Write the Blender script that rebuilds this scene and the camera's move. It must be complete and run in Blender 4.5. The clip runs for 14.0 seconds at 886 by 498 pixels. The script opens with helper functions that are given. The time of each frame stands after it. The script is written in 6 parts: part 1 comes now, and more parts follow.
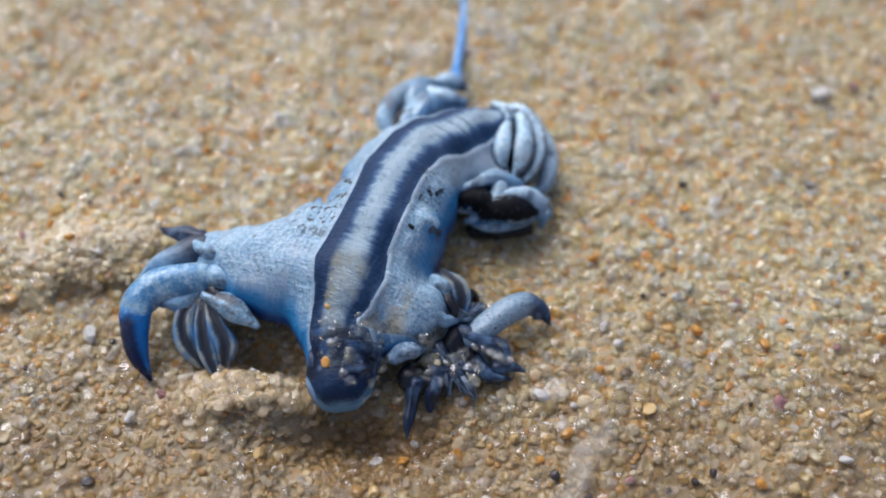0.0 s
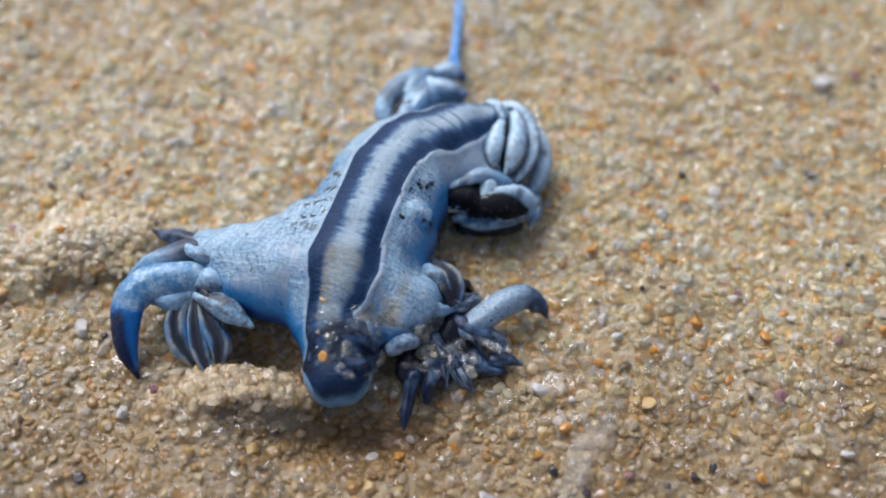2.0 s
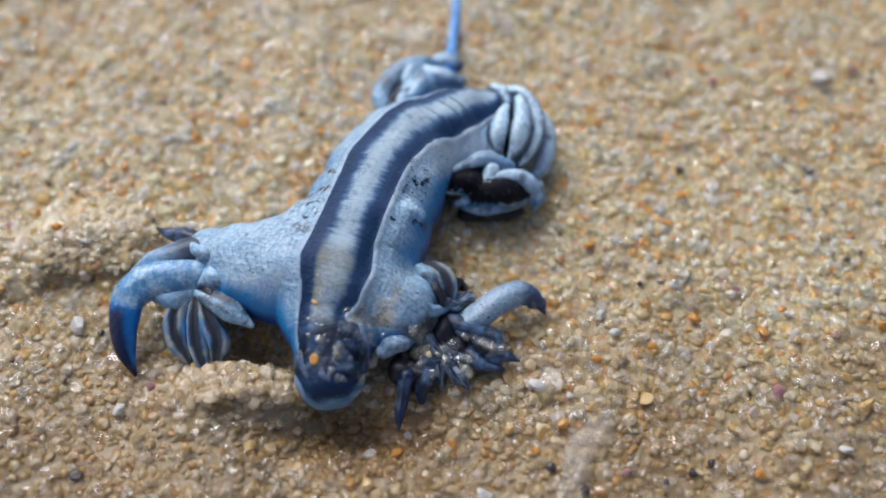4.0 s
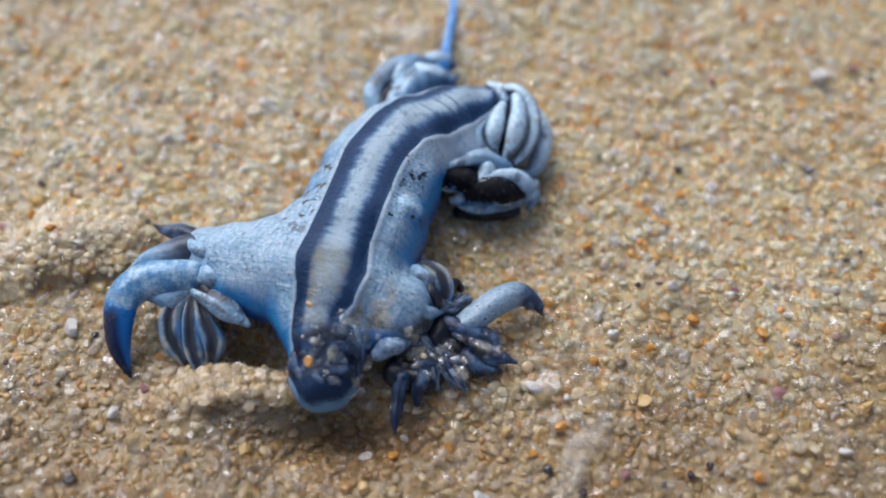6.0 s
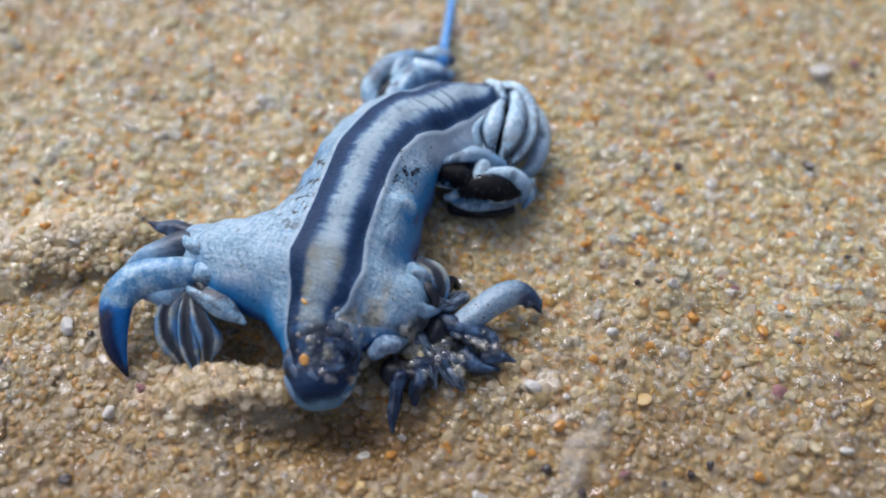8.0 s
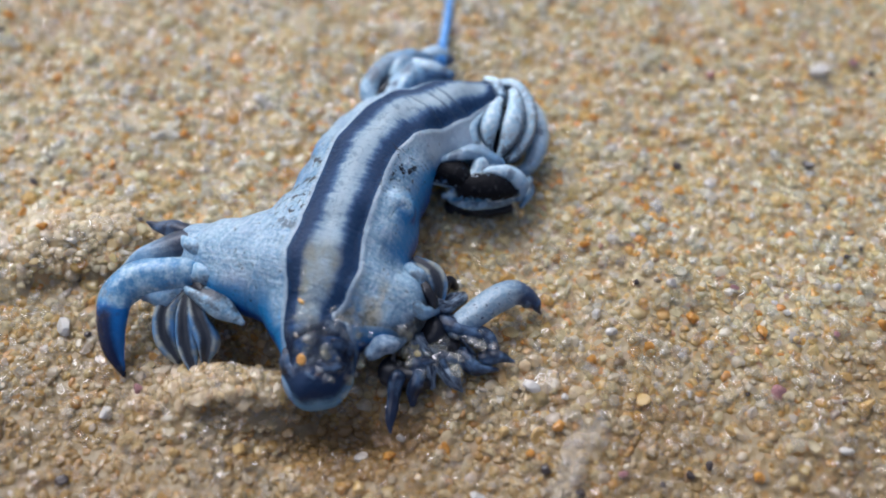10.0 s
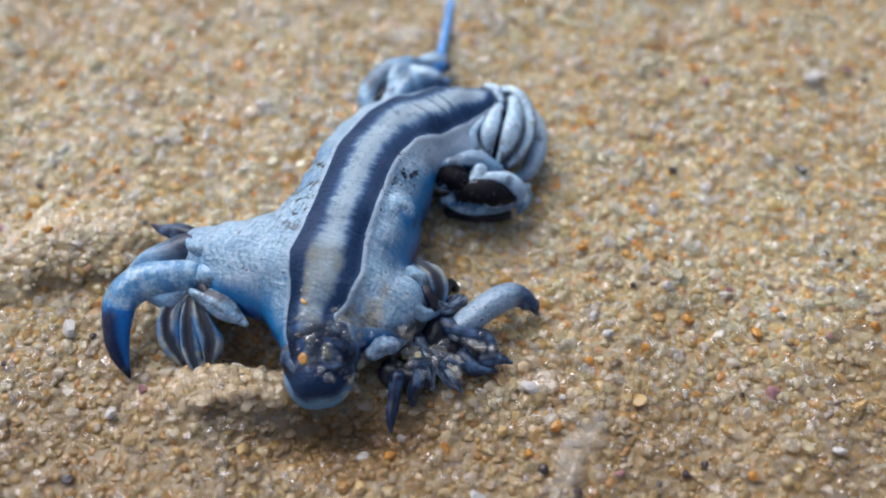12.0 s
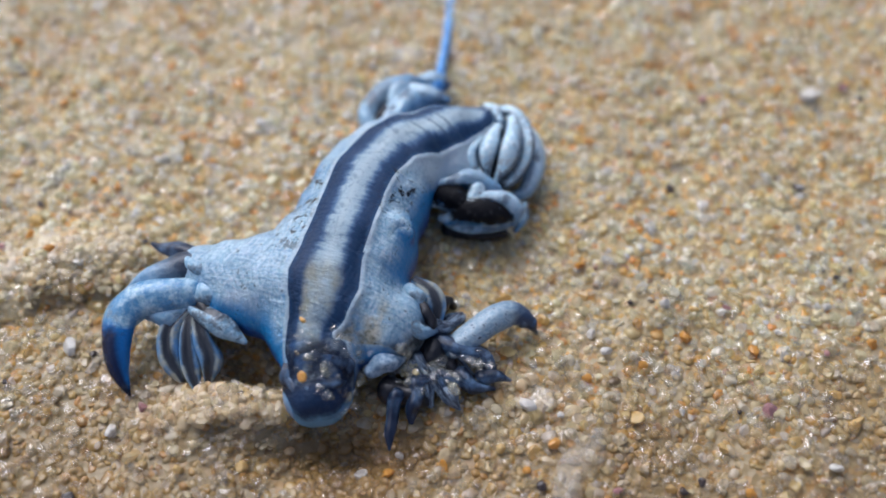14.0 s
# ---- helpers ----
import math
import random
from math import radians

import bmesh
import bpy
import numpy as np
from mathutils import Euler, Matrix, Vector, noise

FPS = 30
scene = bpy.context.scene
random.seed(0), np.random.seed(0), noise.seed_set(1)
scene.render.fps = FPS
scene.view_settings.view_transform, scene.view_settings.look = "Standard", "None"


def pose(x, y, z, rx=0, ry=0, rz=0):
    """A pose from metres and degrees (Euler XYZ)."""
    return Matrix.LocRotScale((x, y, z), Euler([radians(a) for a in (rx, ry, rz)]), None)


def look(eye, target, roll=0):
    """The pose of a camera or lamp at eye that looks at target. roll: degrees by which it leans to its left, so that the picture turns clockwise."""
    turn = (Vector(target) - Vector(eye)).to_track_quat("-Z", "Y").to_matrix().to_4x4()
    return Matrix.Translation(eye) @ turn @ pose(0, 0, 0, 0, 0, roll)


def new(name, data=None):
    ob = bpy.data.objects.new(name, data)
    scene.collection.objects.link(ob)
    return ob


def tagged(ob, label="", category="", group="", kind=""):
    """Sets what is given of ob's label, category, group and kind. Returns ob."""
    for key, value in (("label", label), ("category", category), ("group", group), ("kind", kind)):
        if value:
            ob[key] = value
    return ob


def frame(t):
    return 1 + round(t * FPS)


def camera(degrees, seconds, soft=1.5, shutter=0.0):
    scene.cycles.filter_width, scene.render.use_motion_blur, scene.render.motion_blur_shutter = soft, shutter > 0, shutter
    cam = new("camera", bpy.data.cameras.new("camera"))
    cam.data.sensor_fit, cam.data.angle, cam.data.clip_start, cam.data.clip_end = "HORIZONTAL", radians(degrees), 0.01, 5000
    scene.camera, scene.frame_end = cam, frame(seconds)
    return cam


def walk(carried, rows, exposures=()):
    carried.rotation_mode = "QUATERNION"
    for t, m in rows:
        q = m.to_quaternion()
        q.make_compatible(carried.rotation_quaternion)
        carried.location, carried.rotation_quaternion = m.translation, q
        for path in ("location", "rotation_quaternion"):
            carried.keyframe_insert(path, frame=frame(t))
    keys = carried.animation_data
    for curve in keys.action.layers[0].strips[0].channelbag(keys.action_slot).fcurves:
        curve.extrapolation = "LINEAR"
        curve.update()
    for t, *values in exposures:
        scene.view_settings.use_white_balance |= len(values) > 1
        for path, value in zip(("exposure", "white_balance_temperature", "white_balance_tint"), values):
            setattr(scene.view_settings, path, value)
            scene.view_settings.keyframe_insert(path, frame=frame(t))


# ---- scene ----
MM = 0.001

# ---- camera ----
cam = camera(42, 14.0, soft=1.8)
PATH = [
    (0.0, pose(-0.00064, -0.04922, 0.07168, 35.096, -0.120, 0.382)),
    (0.5, pose(-0.00047, -0.04883, 0.07124, 34.988, -0.046, 0.389)),
    (1.0, pose(-0.00050, -0.04868, 0.07123, 34.780, -0.098, 0.313)),
    (1.5, pose(-0.00051, -0.04859, 0.07113, 34.648, -0.125, 0.294)),
    (2.0, pose(-0.00045, -0.04828, 0.07091, 34.481, -0.115, 0.270)),
    (2.5, pose(-0.00037, -0.04805, 0.07074, 34.338, -0.059, 0.289)),
    (3.0, pose(-0.00041, -0.04818, 0.07077, 34.320, -0.085, 0.222)),
    (5.5, pose(-0.00014, -0.04780, 0.07063, 34.158, -0.059, 0.040)),
    (6.0, pose(-0.00007, -0.04757, 0.07037, 34.134, -0.016, 0.054)),
    (6.5, pose(-0.00002, -0.04733, 0.07022, 34.013, 0.021, 0.074)),
    (7.0, pose(0.00000, -0.04734, 0.07019, 34.000, -0.000, -0.000)),
    (7.5, pose(0.00008, -0.04711, 0.07001, 33.921, 0.025, 0.006)),
    (8.0, pose(0.00005, -0.04701, 0.07000, 33.841, 0.018, -0.014)),
    (10.5, pose(0.00021, -0.04666, 0.06978, 33.783, 0.038, -0.081)),
    (11.0, pose(0.00025, -0.04640, 0.06991, 33.615, 0.032, -0.110)),
    (11.5, pose(0.00023, -0.04696, 0.07020, 33.806, 0.021, -0.120)),
    (12.0, pose(0.00004, -0.04769, 0.07080, 34.073, -0.051, -0.106)),
    (12.5, pose(-0.00012, -0.04843, 0.07159, 34.404, -0.082, -0.034)),
    (13.0, pose(0.00000, -0.04856, 0.07172, 34.742, -0.021, -0.023)),
    (13.5, pose(0.00023, -0.04823, 0.07159, 34.854, 0.038, -0.066)),
    (14.0, pose(0.00029, -0.04781, 0.07135, 34.827, 0.061, -0.103)),
]
walk(cam, PATH)
cam.data.dof.use_dof = True
cam.data.dof.focus_distance = 0.0795
cam.data.dof.aperture_fstop = 15.0

# ---- light: a bright overcast sky ----
world = bpy.data.worlds.new("sky")
scene.world = world
world.use_nodes = True
sky = world.node_tree.nodes.new("ShaderNodeTexSky")
sky.sky_type = "NISHITA"
sky.sun_disc = False
sky.sun_elevation = radians(53)
sky.sun_rotation = radians(-35)
sky.air_density = 0.45
sky.dust_density = 6.0
world.node_tree.links.new(sky.outputs[0], world.node_tree.nodes["Background"].inputs[0])
world.node_tree.nodes["Background"].inputs[1].default_value = 0.15
sun = new("sun", bpy.data.lights.new("sun", "SUN"))
sun.data.energy = 1.15
sun.data.angle = radians(42)
sun.data.color = (1.0, 0.99, 0.98)
sun.matrix_world = look((-0.5, 0.72, 1.0), (0, 0, 0))
scene.view_settings.exposure = -0.1
scene.view_settings.use_white_balance = True
scene.view_settings.white_balance_temperature = 5580


# ---- materials ----
class Nodes:
    """A material and short ways to add nodes to it."""

    def __init__(self, name):
        self.mat = bpy.data.materials.new(name)
        self.mat.use_nodes = True
        self.tree = self.mat.node_tree
        self.bsdf = self.tree.nodes["Principled BSDF"]
        self.output = self.tree.nodes["Material Output"]

    def add(self, kind, links=(), **values):
        node = self.tree.nodes.new(kind)
        for key, value in values.items():
            if key == "op":
                node.operation = value
            elif key == "name":
                node.attribute_name = value
            elif key == "clamp":
                node.use_clamp = value
        for slot, value in links:
            self.put(node, slot, value)
        return node

    def put(self, node, slot, value):
        if isinstance(value, bpy.types.NodeSocket):
            self.tree.links.new(value, node.inputs[slot])
        else:
            node.inputs[slot].default_value = value

    def math(self, op, a, b=0.0, clamp=False):
        return self.add("ShaderNodeMath", ((0, a), (1, b)), op=op, clamp=clamp).outputs[0]

    def value(self, name):
        return self.add("ShaderNodeAttribute", name=name).outputs["Fac"]

    def place(self):
        return self.add("ShaderNodeTexCoord").outputs["Object"]

    def noise(self, vector, scale, detail=3.0, rough=0.55):
        return self.add("ShaderNodeTexNoise", (("Vector", vector), ("Scale", scale), ("Detail", detail), ("Roughness", rough))).outputs[0]

    def between(self, value, low, high):
        node = self.add("ShaderNodeMapRange", ((0, value), (1, low), (2, high)))
        node.interpolation_type = "SMOOTHSTEP"
        return node.outputs[0]

    def mix(self, fac, a, b):
        node = self.add("ShaderNodeMixRGB", ((0, fac), (1, a), (2, b)))
        return node.outputs[0]

    def ramp(self, value, stops, constant=False):
        node = self.add("ShaderNodeValToRGB", ((0, value),))
        bar = node.color_ramp
        bar.interpolation = "CONSTANT" if constant else "LINEAR"
        while len(bar.elements) < len(stops):
            bar.elements.new(0.5)
        for element, (at, colour) in zip(bar.elements, stops):
            element.position, element.color = at, (*colour, 1)
        return node.outputs[0]

    def vector(self, x, y, z=0.0):
        return self.add("ShaderNodeCombineXYZ", ((0, x), (1, y), (2, z))).outputs[0]

    def bump(self, height, strength, distance):
        node = self.add("ShaderNodeBump", (("Height", height), ("Strength", strength), ("Distance", distance)))
        self.put(self.bsdf, "Normal", node.outputs[0])
        return node

    def finish(self, colour, rough, coat=0.0, spec=0.5):
        for slot, value in (("Base Color", colour), ("Roughness", rough), ("Coat Weight", coat), ("Coat Roughness", 0.15), ("Specular IOR Level", spec)):
            self.put(self.bsdf, slot, value)
        return self.mat


def rgb(r, g, b):
    return (r, g, b, 1)


def skin_material():
    n = Nodes("slug_skin")
    across, along, belly = n.value("across"), n.value("along"), n.value("belly")
    place = n.place()
    streak = n.noise(n.vector(n.math("MULTIPLY", across, 1.2), n.math("MULTIPLY", along, 75.0)), 1.0, 4.0, 0.65)
    blotch = n.noise(place, 420.0, 4.0, 0.6)
    fine = n.noise(place, 4200.0, 3.0, 0.6)
    wide = n.math("ADD", n.math("ABSOLUTE", across), n.math("MULTIPLY", n.math("SUBTRACT", streak, 0.5), 0.5))
    wide = n.math("ADD", wide, n.math("MULTIPLY", n.math("SUBTRACT", blotch, 0.5), 0.35))
    band = n.ramp(wide, [(0.0, (0.43, 0.53, 0.57)), (0.30, (0.34, 0.45, 0.52)), (0.45, (0.085, 0.16, 0.28)), (0.58, (0.010, 0.045, 0.12)), (0.85, (0.003, 0.026, 0.080)), (1.0, (0.006, 0.048, 0.13))])
    band = n.mix(n.math("MULTIPLY", n.between(streak, 0.55, 0.75), 0.4), band, rgb(0.03, 0.08, 0.20))
    dapple = n.noise(place, 1500.0, 4.0, 0.7)
    band = n.mix(n.math("MULTIPLY", n.between(dapple, 0.48, 0.66), 0.75), band, n.mix(0.5, band, rgb(0.02, 0.05, 0.12)))
    # creases across the rear of the back, drawn into the colour as dark lines
    for at in (0.105, 0.135, 0.185):
        gap = n.math("ABSOLUTE", n.math("ADD", n.math("SUBTRACT", along, at), n.math("ADD", n.math("MULTIPLY", across, 0.02), n.math("MULTIPLY", n.math("SUBTRACT", blotch, 0.5), 0.02))))
        band = n.mix(n.math("MULTIPLY", n.between(gap, 0.005, 0.001), 0.65), band, rgb(0.03, 0.06, 0.11))
    # bare, yellowish skin behind the head
    front = n.math("MULTIPLY", n.between(along, 0.66, 0.74), n.between(n.math("ABSOLUTE", across), 0.62, 0.38))
    band = n.mix(n.math("MULTIPLY", front, n.between(blotch, 0.3, 0.6)), band, rgb(0.33, 0.335, 0.26))
    lump_low = n.noise(place, 300.0, 2.0)
    head = n.between(along, 0.84, 0.90)
    band = n.mix(n.math("MULTIPLY", head, 0.95), band, n.mix(n.between(blotch, 0.46, 0.6), n.mix(n.between(lump_low, 0.45, 0.6), rgb(0.004, 0.010, 0.03), rgb(0.03, 0.09, 0.22)), rgb(0.17, 0.21, 0.25)))
    tip = n.between(along, 0.955, 0.985)
    band = n.mix(tip, band, n.mix(n.between(n.math("ADD", belly, n.math("MULTIPLY", blotch, 0.5)), 0.85, 1.25), rgb(0.008, 0.03, 0.085), rgb(0.20, 0.40, 0.58)))
    pale = n.mix(n.between(fine, 0.35, 0.7), rgb(0.28, 0.46, 0.58), rgb(0.55, 0.70, 0.77))
    pale = n.mix(n.math("MULTIPLY", n.between(n.noise(place, 1100.0, 4.0, 0.7), 0.45, 0.7), 0.35), pale, rgb(0.16, 0.33, 0.54))
    line = n.noise(n.vector(n.math("MULTIPLY", across, 1.0), n.math("MULTIPLY", along, 150.0)), 1.0, 4.0, 0.7)
    pale = n.mix(n.math("MULTIPLY", n.between(line, 0.5, 0.62), 0.55), pale, rgb(0.11, 0.24, 0.43))
    wisp = n.noise(n.vector(n.math("MULTIPLY", across, 7.0), n.math("MULTIPLY", along, 16.0)), 1.0, 5.0, 0.7)
    pale = n.mix(n.math("MULTIPLY", n.between(wisp, 0.52, 0.68), 0.55), pale, rgb(0.07, 0.15, 0.28))
    pale = n.mix(n.math("MULTIPLY", n.between(wisp, 0.48, 0.32), 0.6), pale, rgb(0.74, 0.80, 0.84))
    pale = n.mix(n.math("MULTIPLY", n.between(n.noise(place, 210.0, 4.0, 0.6), 0.48, 0.66), 0.55), pale, rgb(0.72, 0.81, 0.86))
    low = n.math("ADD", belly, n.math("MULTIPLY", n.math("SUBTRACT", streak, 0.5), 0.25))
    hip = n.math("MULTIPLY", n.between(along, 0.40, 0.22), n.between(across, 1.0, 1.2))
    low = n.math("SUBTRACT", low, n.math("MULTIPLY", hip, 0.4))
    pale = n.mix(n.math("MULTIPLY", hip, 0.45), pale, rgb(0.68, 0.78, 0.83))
    # the flank's own blue; shading by steepness is put into the colour too
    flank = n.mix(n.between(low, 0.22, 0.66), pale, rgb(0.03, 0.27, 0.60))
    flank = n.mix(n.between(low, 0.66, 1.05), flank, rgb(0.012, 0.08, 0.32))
    # bare, yellowish skin beside the neck
    neck = n.math("MULTIPLY", n.math("MULTIPLY", n.between(across, 1.0, 1.25), n.between(across, 2.5, 1.9)), n.math("MULTIPLY", n.between(along, 0.70, 0.77), n.between(along, 0.93, 0.87)))
    flank = n.mix(n.math("MULTIPLY", neck, n.between(blotch, 0.3, 0.55)), flank, n.mix(n.between(dapple, 0.4, 0.6), rgb(0.22, 0.21, 0.14), rgb(0.46, 0.44, 0.35)))
    # sandy grey underside of the right shoulder, its shade put in the colour
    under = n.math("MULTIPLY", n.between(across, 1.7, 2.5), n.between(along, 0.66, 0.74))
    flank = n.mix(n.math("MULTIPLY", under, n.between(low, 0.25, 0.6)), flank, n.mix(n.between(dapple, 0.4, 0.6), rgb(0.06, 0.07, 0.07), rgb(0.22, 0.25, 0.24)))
    # dirt in the skin's creases beside the band, and ink spots
    edge = n.math("ABSOLUTE", across)
    dirt = n.noise(n.vector(n.math("MULTIPLY", across, 3.5), n.math("MULTIPLY", along, 34.0)), 1.0, 6.0, 0.72)
    left = n.math("MULTIPLY", n.math("MULTIPLY", n.between(across, -2.9, -1.6), n.between(across, -1.0, -1.12)), n.math("MULTIPLY", n.between(along, 0.36, 0.46), n.between(along, 0.76, 0.6)))
    right = n.math("MULTIPLY", n.math("MULTIPLY", n.between(across, 0.72, 0.85), n.between(across, 2.0, 1.5)), n.math("MULTIPLY", n.between(along, 0.33, 0.4), n.between(along, 0.56, 0.45)))
    spot = n.math("MAXIMUM", n.math("MULTIPLY", left, n.between(dirt, 0.53, 0.57)), n.math("MULTIPLY", right, n.between(dirt, 0.56, 0.58)))
    spot = n.math("MAXIMUM", spot, n.math("MULTIPLY", n.between(n.noise(place, 2600.0, 3.0, 0.7), 0.64, 0.68), 0.75))
    flank = n.mix(spot, flank, rgb(0.002, 0.003, 0.008))
    rim = n.math("MULTIPLY", n.between(edge, 0.99, 1.03), n.between(edge, 1.2, 1.1))
    flank = n.mix(n.math("MULTIPLY", rim, 0.5), flank, rgb(0.50, 0.58, 0.62))
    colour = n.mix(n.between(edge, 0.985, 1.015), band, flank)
    colour = n.mix(n.math("MULTIPLY", right, n.between(dirt, 0.56, 0.58)), colour, rgb(0.002, 0.003, 0.008))
    wrinkle = n.math("ADD", n.math("MULTIPLY", streak, 0.3), n.math("MULTIPLY", fine, 0.7))
    crease = n.math("ABSOLUTE", n.math("SUBTRACT", n.noise(n.vector(n.math("MULTIPLY", across, 3.0), n.math("MULTIPLY", along, 90.0)), 1.0, 4.0, 0.6), 0.5))
    lump = n.noise(place, 750.0, 4.0, 0.6)
    n.bump(n.math("ADD", n.math("MULTIPLY", line, 0.5), n.math("ADD", wrinkle, n.math("ADD", n.math("MULTIPLY", crease, 0.7), n.math("MULTIPLY", lump, 0.45)))), 0.5, 0.0004)
    n.put(n.bsdf, "Subsurface Weight", 0.1)
    n.put(n.bsdf, "Subsurface Radius", (0.4, 0.7, 1.0))
    n.put(n.bsdf, "Subsurface Scale", 0.0005)
    off = n.between(edge, 0.98, 1.05)
    sheen = n.math("SUBTRACT", 0.58, n.math("MULTIPLY", off, 0.2))
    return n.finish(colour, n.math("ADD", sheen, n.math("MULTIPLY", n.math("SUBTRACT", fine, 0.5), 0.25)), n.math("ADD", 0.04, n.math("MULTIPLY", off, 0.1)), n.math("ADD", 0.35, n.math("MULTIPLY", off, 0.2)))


def ceras_material(kind):
    n = Nodes("ceras_" + kind)
    along, around, place = n.value("along"), n.value("around"), n.place()
    blotch, fine = n.noise(place, 700.0, 4.0, 0.65), n.noise(place, 2600.0, 3.0, 0.6)
    silver = n.mix(n.between(fine, 0.3, 0.7), rgb(0.23, 0.41, 0.55), rgb(0.54, 0.70, 0.78))
    if kind in ("fan", "light", "patch"):
        silver = n.mix(n.between(fine, 0.3, 0.7), rgb(0.42, 0.62, 0.72), rgb(0.80, 0.90, 0.93))
    rough = 0.38 if kind in ("navy", "strand", "black") else 0.4
    if kind == "claw":
        base = n.mix(n.between(n.noise(place, 1100.0, 5.0, 0.7), 0.36, 0.62), silver, rgb(0.10, 0.27, 0.48))
        reach = n.math("ADD", along, n.math("MULTIPLY", n.math("SUBTRACT", blotch, 0.5), 0.16))
        colour = n.mix(n.between(reach, 0.53, 0.58), base, rgb(0.02, 0.16, 0.46))
        shaded = n.between(n.math("ABSOLUTE", n.math("SUBTRACT", around, 0.10)), 0.26, 0.14)
        colour = n.mix(n.math("MULTIPLY", n.between(reach, 0.54, 0.62), shaded), colour, rgb(0.004, 0.010, 0.045))
        colour = n.mix(n.between(reach, 0.86, 0.95), colour, rgb(0.004, 0.006, 0.018))
        rough = 0.25
    elif kind == "dusk":
        reach = n.math("ADD", along, n.math("MULTIPLY", n.math("SUBTRACT", blotch, 0.5), 0.3))
        colour = n.mix(n.between(reach, 0.25, 0.75), rgb(0.03, 0.045, 0.075), n.mix(0.5, silver, rgb(0.12, 0.26, 0.46)))
    elif kind == "toe":
        reach = n.math("ADD", along, n.math("MULTIPLY", n.math("SUBTRACT", blotch, 0.5), 0.45))
        colour = n.mix(n.between(fine, 0.58, 0.7), n.mix(0.45, silver, rgb(0.2, 0.22, 0.25)), rgb(0.04, 0.06, 0.10))
        colour = n.mix(n.between(reach, 0.46, 0.70), colour, rgb(0.025, 0.06, 0.14))
    elif kind == "leaf":
        side = n.math("ABSOLUTE", n.math("SUBTRACT", around, 0.30))
        colour = n.mix(n.math("MULTIPLY", n.between(side, 0.09, 0.03), n.between(along, 0.75, 0.4)), silver, rgb(0.02, 0.025, 0.035))
    elif kind == "navy":
        colour = n.mix(n.between(blotch, 0.42, 0.7), rgb(0.005, 0.012, 0.035), rgb(0.10, 0.17, 0.28))
    elif kind == "fan":
        side = n.math("ABSOLUTE", n.math("SUBTRACT", around, 0.25))
        colour = n.mix(n.between(n.math("ADD", side, n.math("MULTIPLY", n.math("SUBTRACT", blotch, 0.5), 0.2)), 0.10, 0.20), silver, n.mix(n.between(fine, 0.42, 0.6), rgb(0.02, 0.03, 0.05), rgb(0.22, 0.32, 0.42)))
        dark = n.math("MULTIPLY", n.between(along, 0.45, 0.9), n.between(fine, 0.45, 0.6))
        colour = n.mix(dark, colour, rgb(0.03, 0.04, 0.06))
        colour = n.mix(n.between(n.noise(place, 250.0, 1.0), 0.5, 0.7), colour, n.mix(0.35, colour, rgb(0.3, 0.55, 0.8)))
    elif kind == "black":
        colour = n.mix(n.between(blotch, 0.6, 0.75), rgb(0.010, 0.010, 0.014), rgb(0.08, 0.09, 0.1))
    elif kind == "patch":
        side = n.math("ADD", n.math("ABSOLUTE", n.math("SUBTRACT", around, 0.17)), n.math("MULTIPLY", n.math("SUBTRACT", n.noise(place, 1300.0, 6.0, 0.8), 0.5), 0.85))
        ends = n.math("MULTIPLY", n.between(along, 0.08, 0.2), n.between(along, 0.97, 0.86))
        inner = n.mix(n.between(fine, 0.55, 0.75), rgb(0.004, 0.004, 0.006), rgb(0.05, 0.05, 0.05))
        colour = n.mix(n.math("MULTIPLY", n.between(side, 0.185, 0.165), ends), n.mix(n.between(blotch, 0.4, 0.65), silver, rgb(0.07, 0.24, 0.46)), inner)
    elif kind == "hollow":
        # the dark middle is a hollow's shade, put into the colour between pale edges
        side = n.math("ABSOLUTE", n.math("SUBTRACT", around, 0.25))
        edge = n.between(n.math("ADD", side, n.math("MULTIPLY", n.math("SUBTRACT", blotch, 0.5), 0.16)), 0.07, 0.15)
        colour = n.mix(edge, rgb(0.035, 0.04, 0.05), n.mix(n.between(blotch, 0.4, 0.6), rgb(0.14, 0.30, 0.52), rgb(0.40, 0.42, 0.36)))
    elif kind == "strand":
        thread = n.noise(n.vector(n.math("MULTIPLY", around, 9.0), n.math("MULTIPLY", along, 3.0)), 1.0, 4.0, 0.7)
        colour = n.mix(n.between(thread, 0.4, 0.62), rgb(0.015, 0.025, 0.05), rgb(0.24, 0.31, 0.39))
    elif kind == "fluff":
        colour = n.mix(n.between(fine, 0.35, 0.65), rgb(0.16, 0.26, 0.38), rgb(0.44, 0.55, 0.64))
        rough = 0.7
    else:
        reach = n.math("ADD", along, n.math("MULTIPLY", n.math("SUBTRACT", blotch, 0.5), 0.7))
        colour = n.mix(n.between(reach, 0.15, 1.0), silver, n.mix(n.between(blotch, 0.35, 0.6), rgb(0.10, 0.28, 0.50), rgb(0.22, 0.33, 0.44)))
        # lobe undersides tinted darker blue, a shading put into the colour
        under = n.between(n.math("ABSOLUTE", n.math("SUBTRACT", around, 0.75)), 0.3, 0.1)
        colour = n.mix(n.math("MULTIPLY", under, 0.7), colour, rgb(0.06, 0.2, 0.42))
        colour = n.mix(n.between(reach, 0.8, 1.05), colour, rgb(0.06, 0.11, 0.22))
        colour = n.mix(n.math("MULTIPLY", n.between(n.noise(place, 600.0, 3.0), 0.6, 0.68), 0.7), colour, rgb(0.05, 0.07, 0.12))
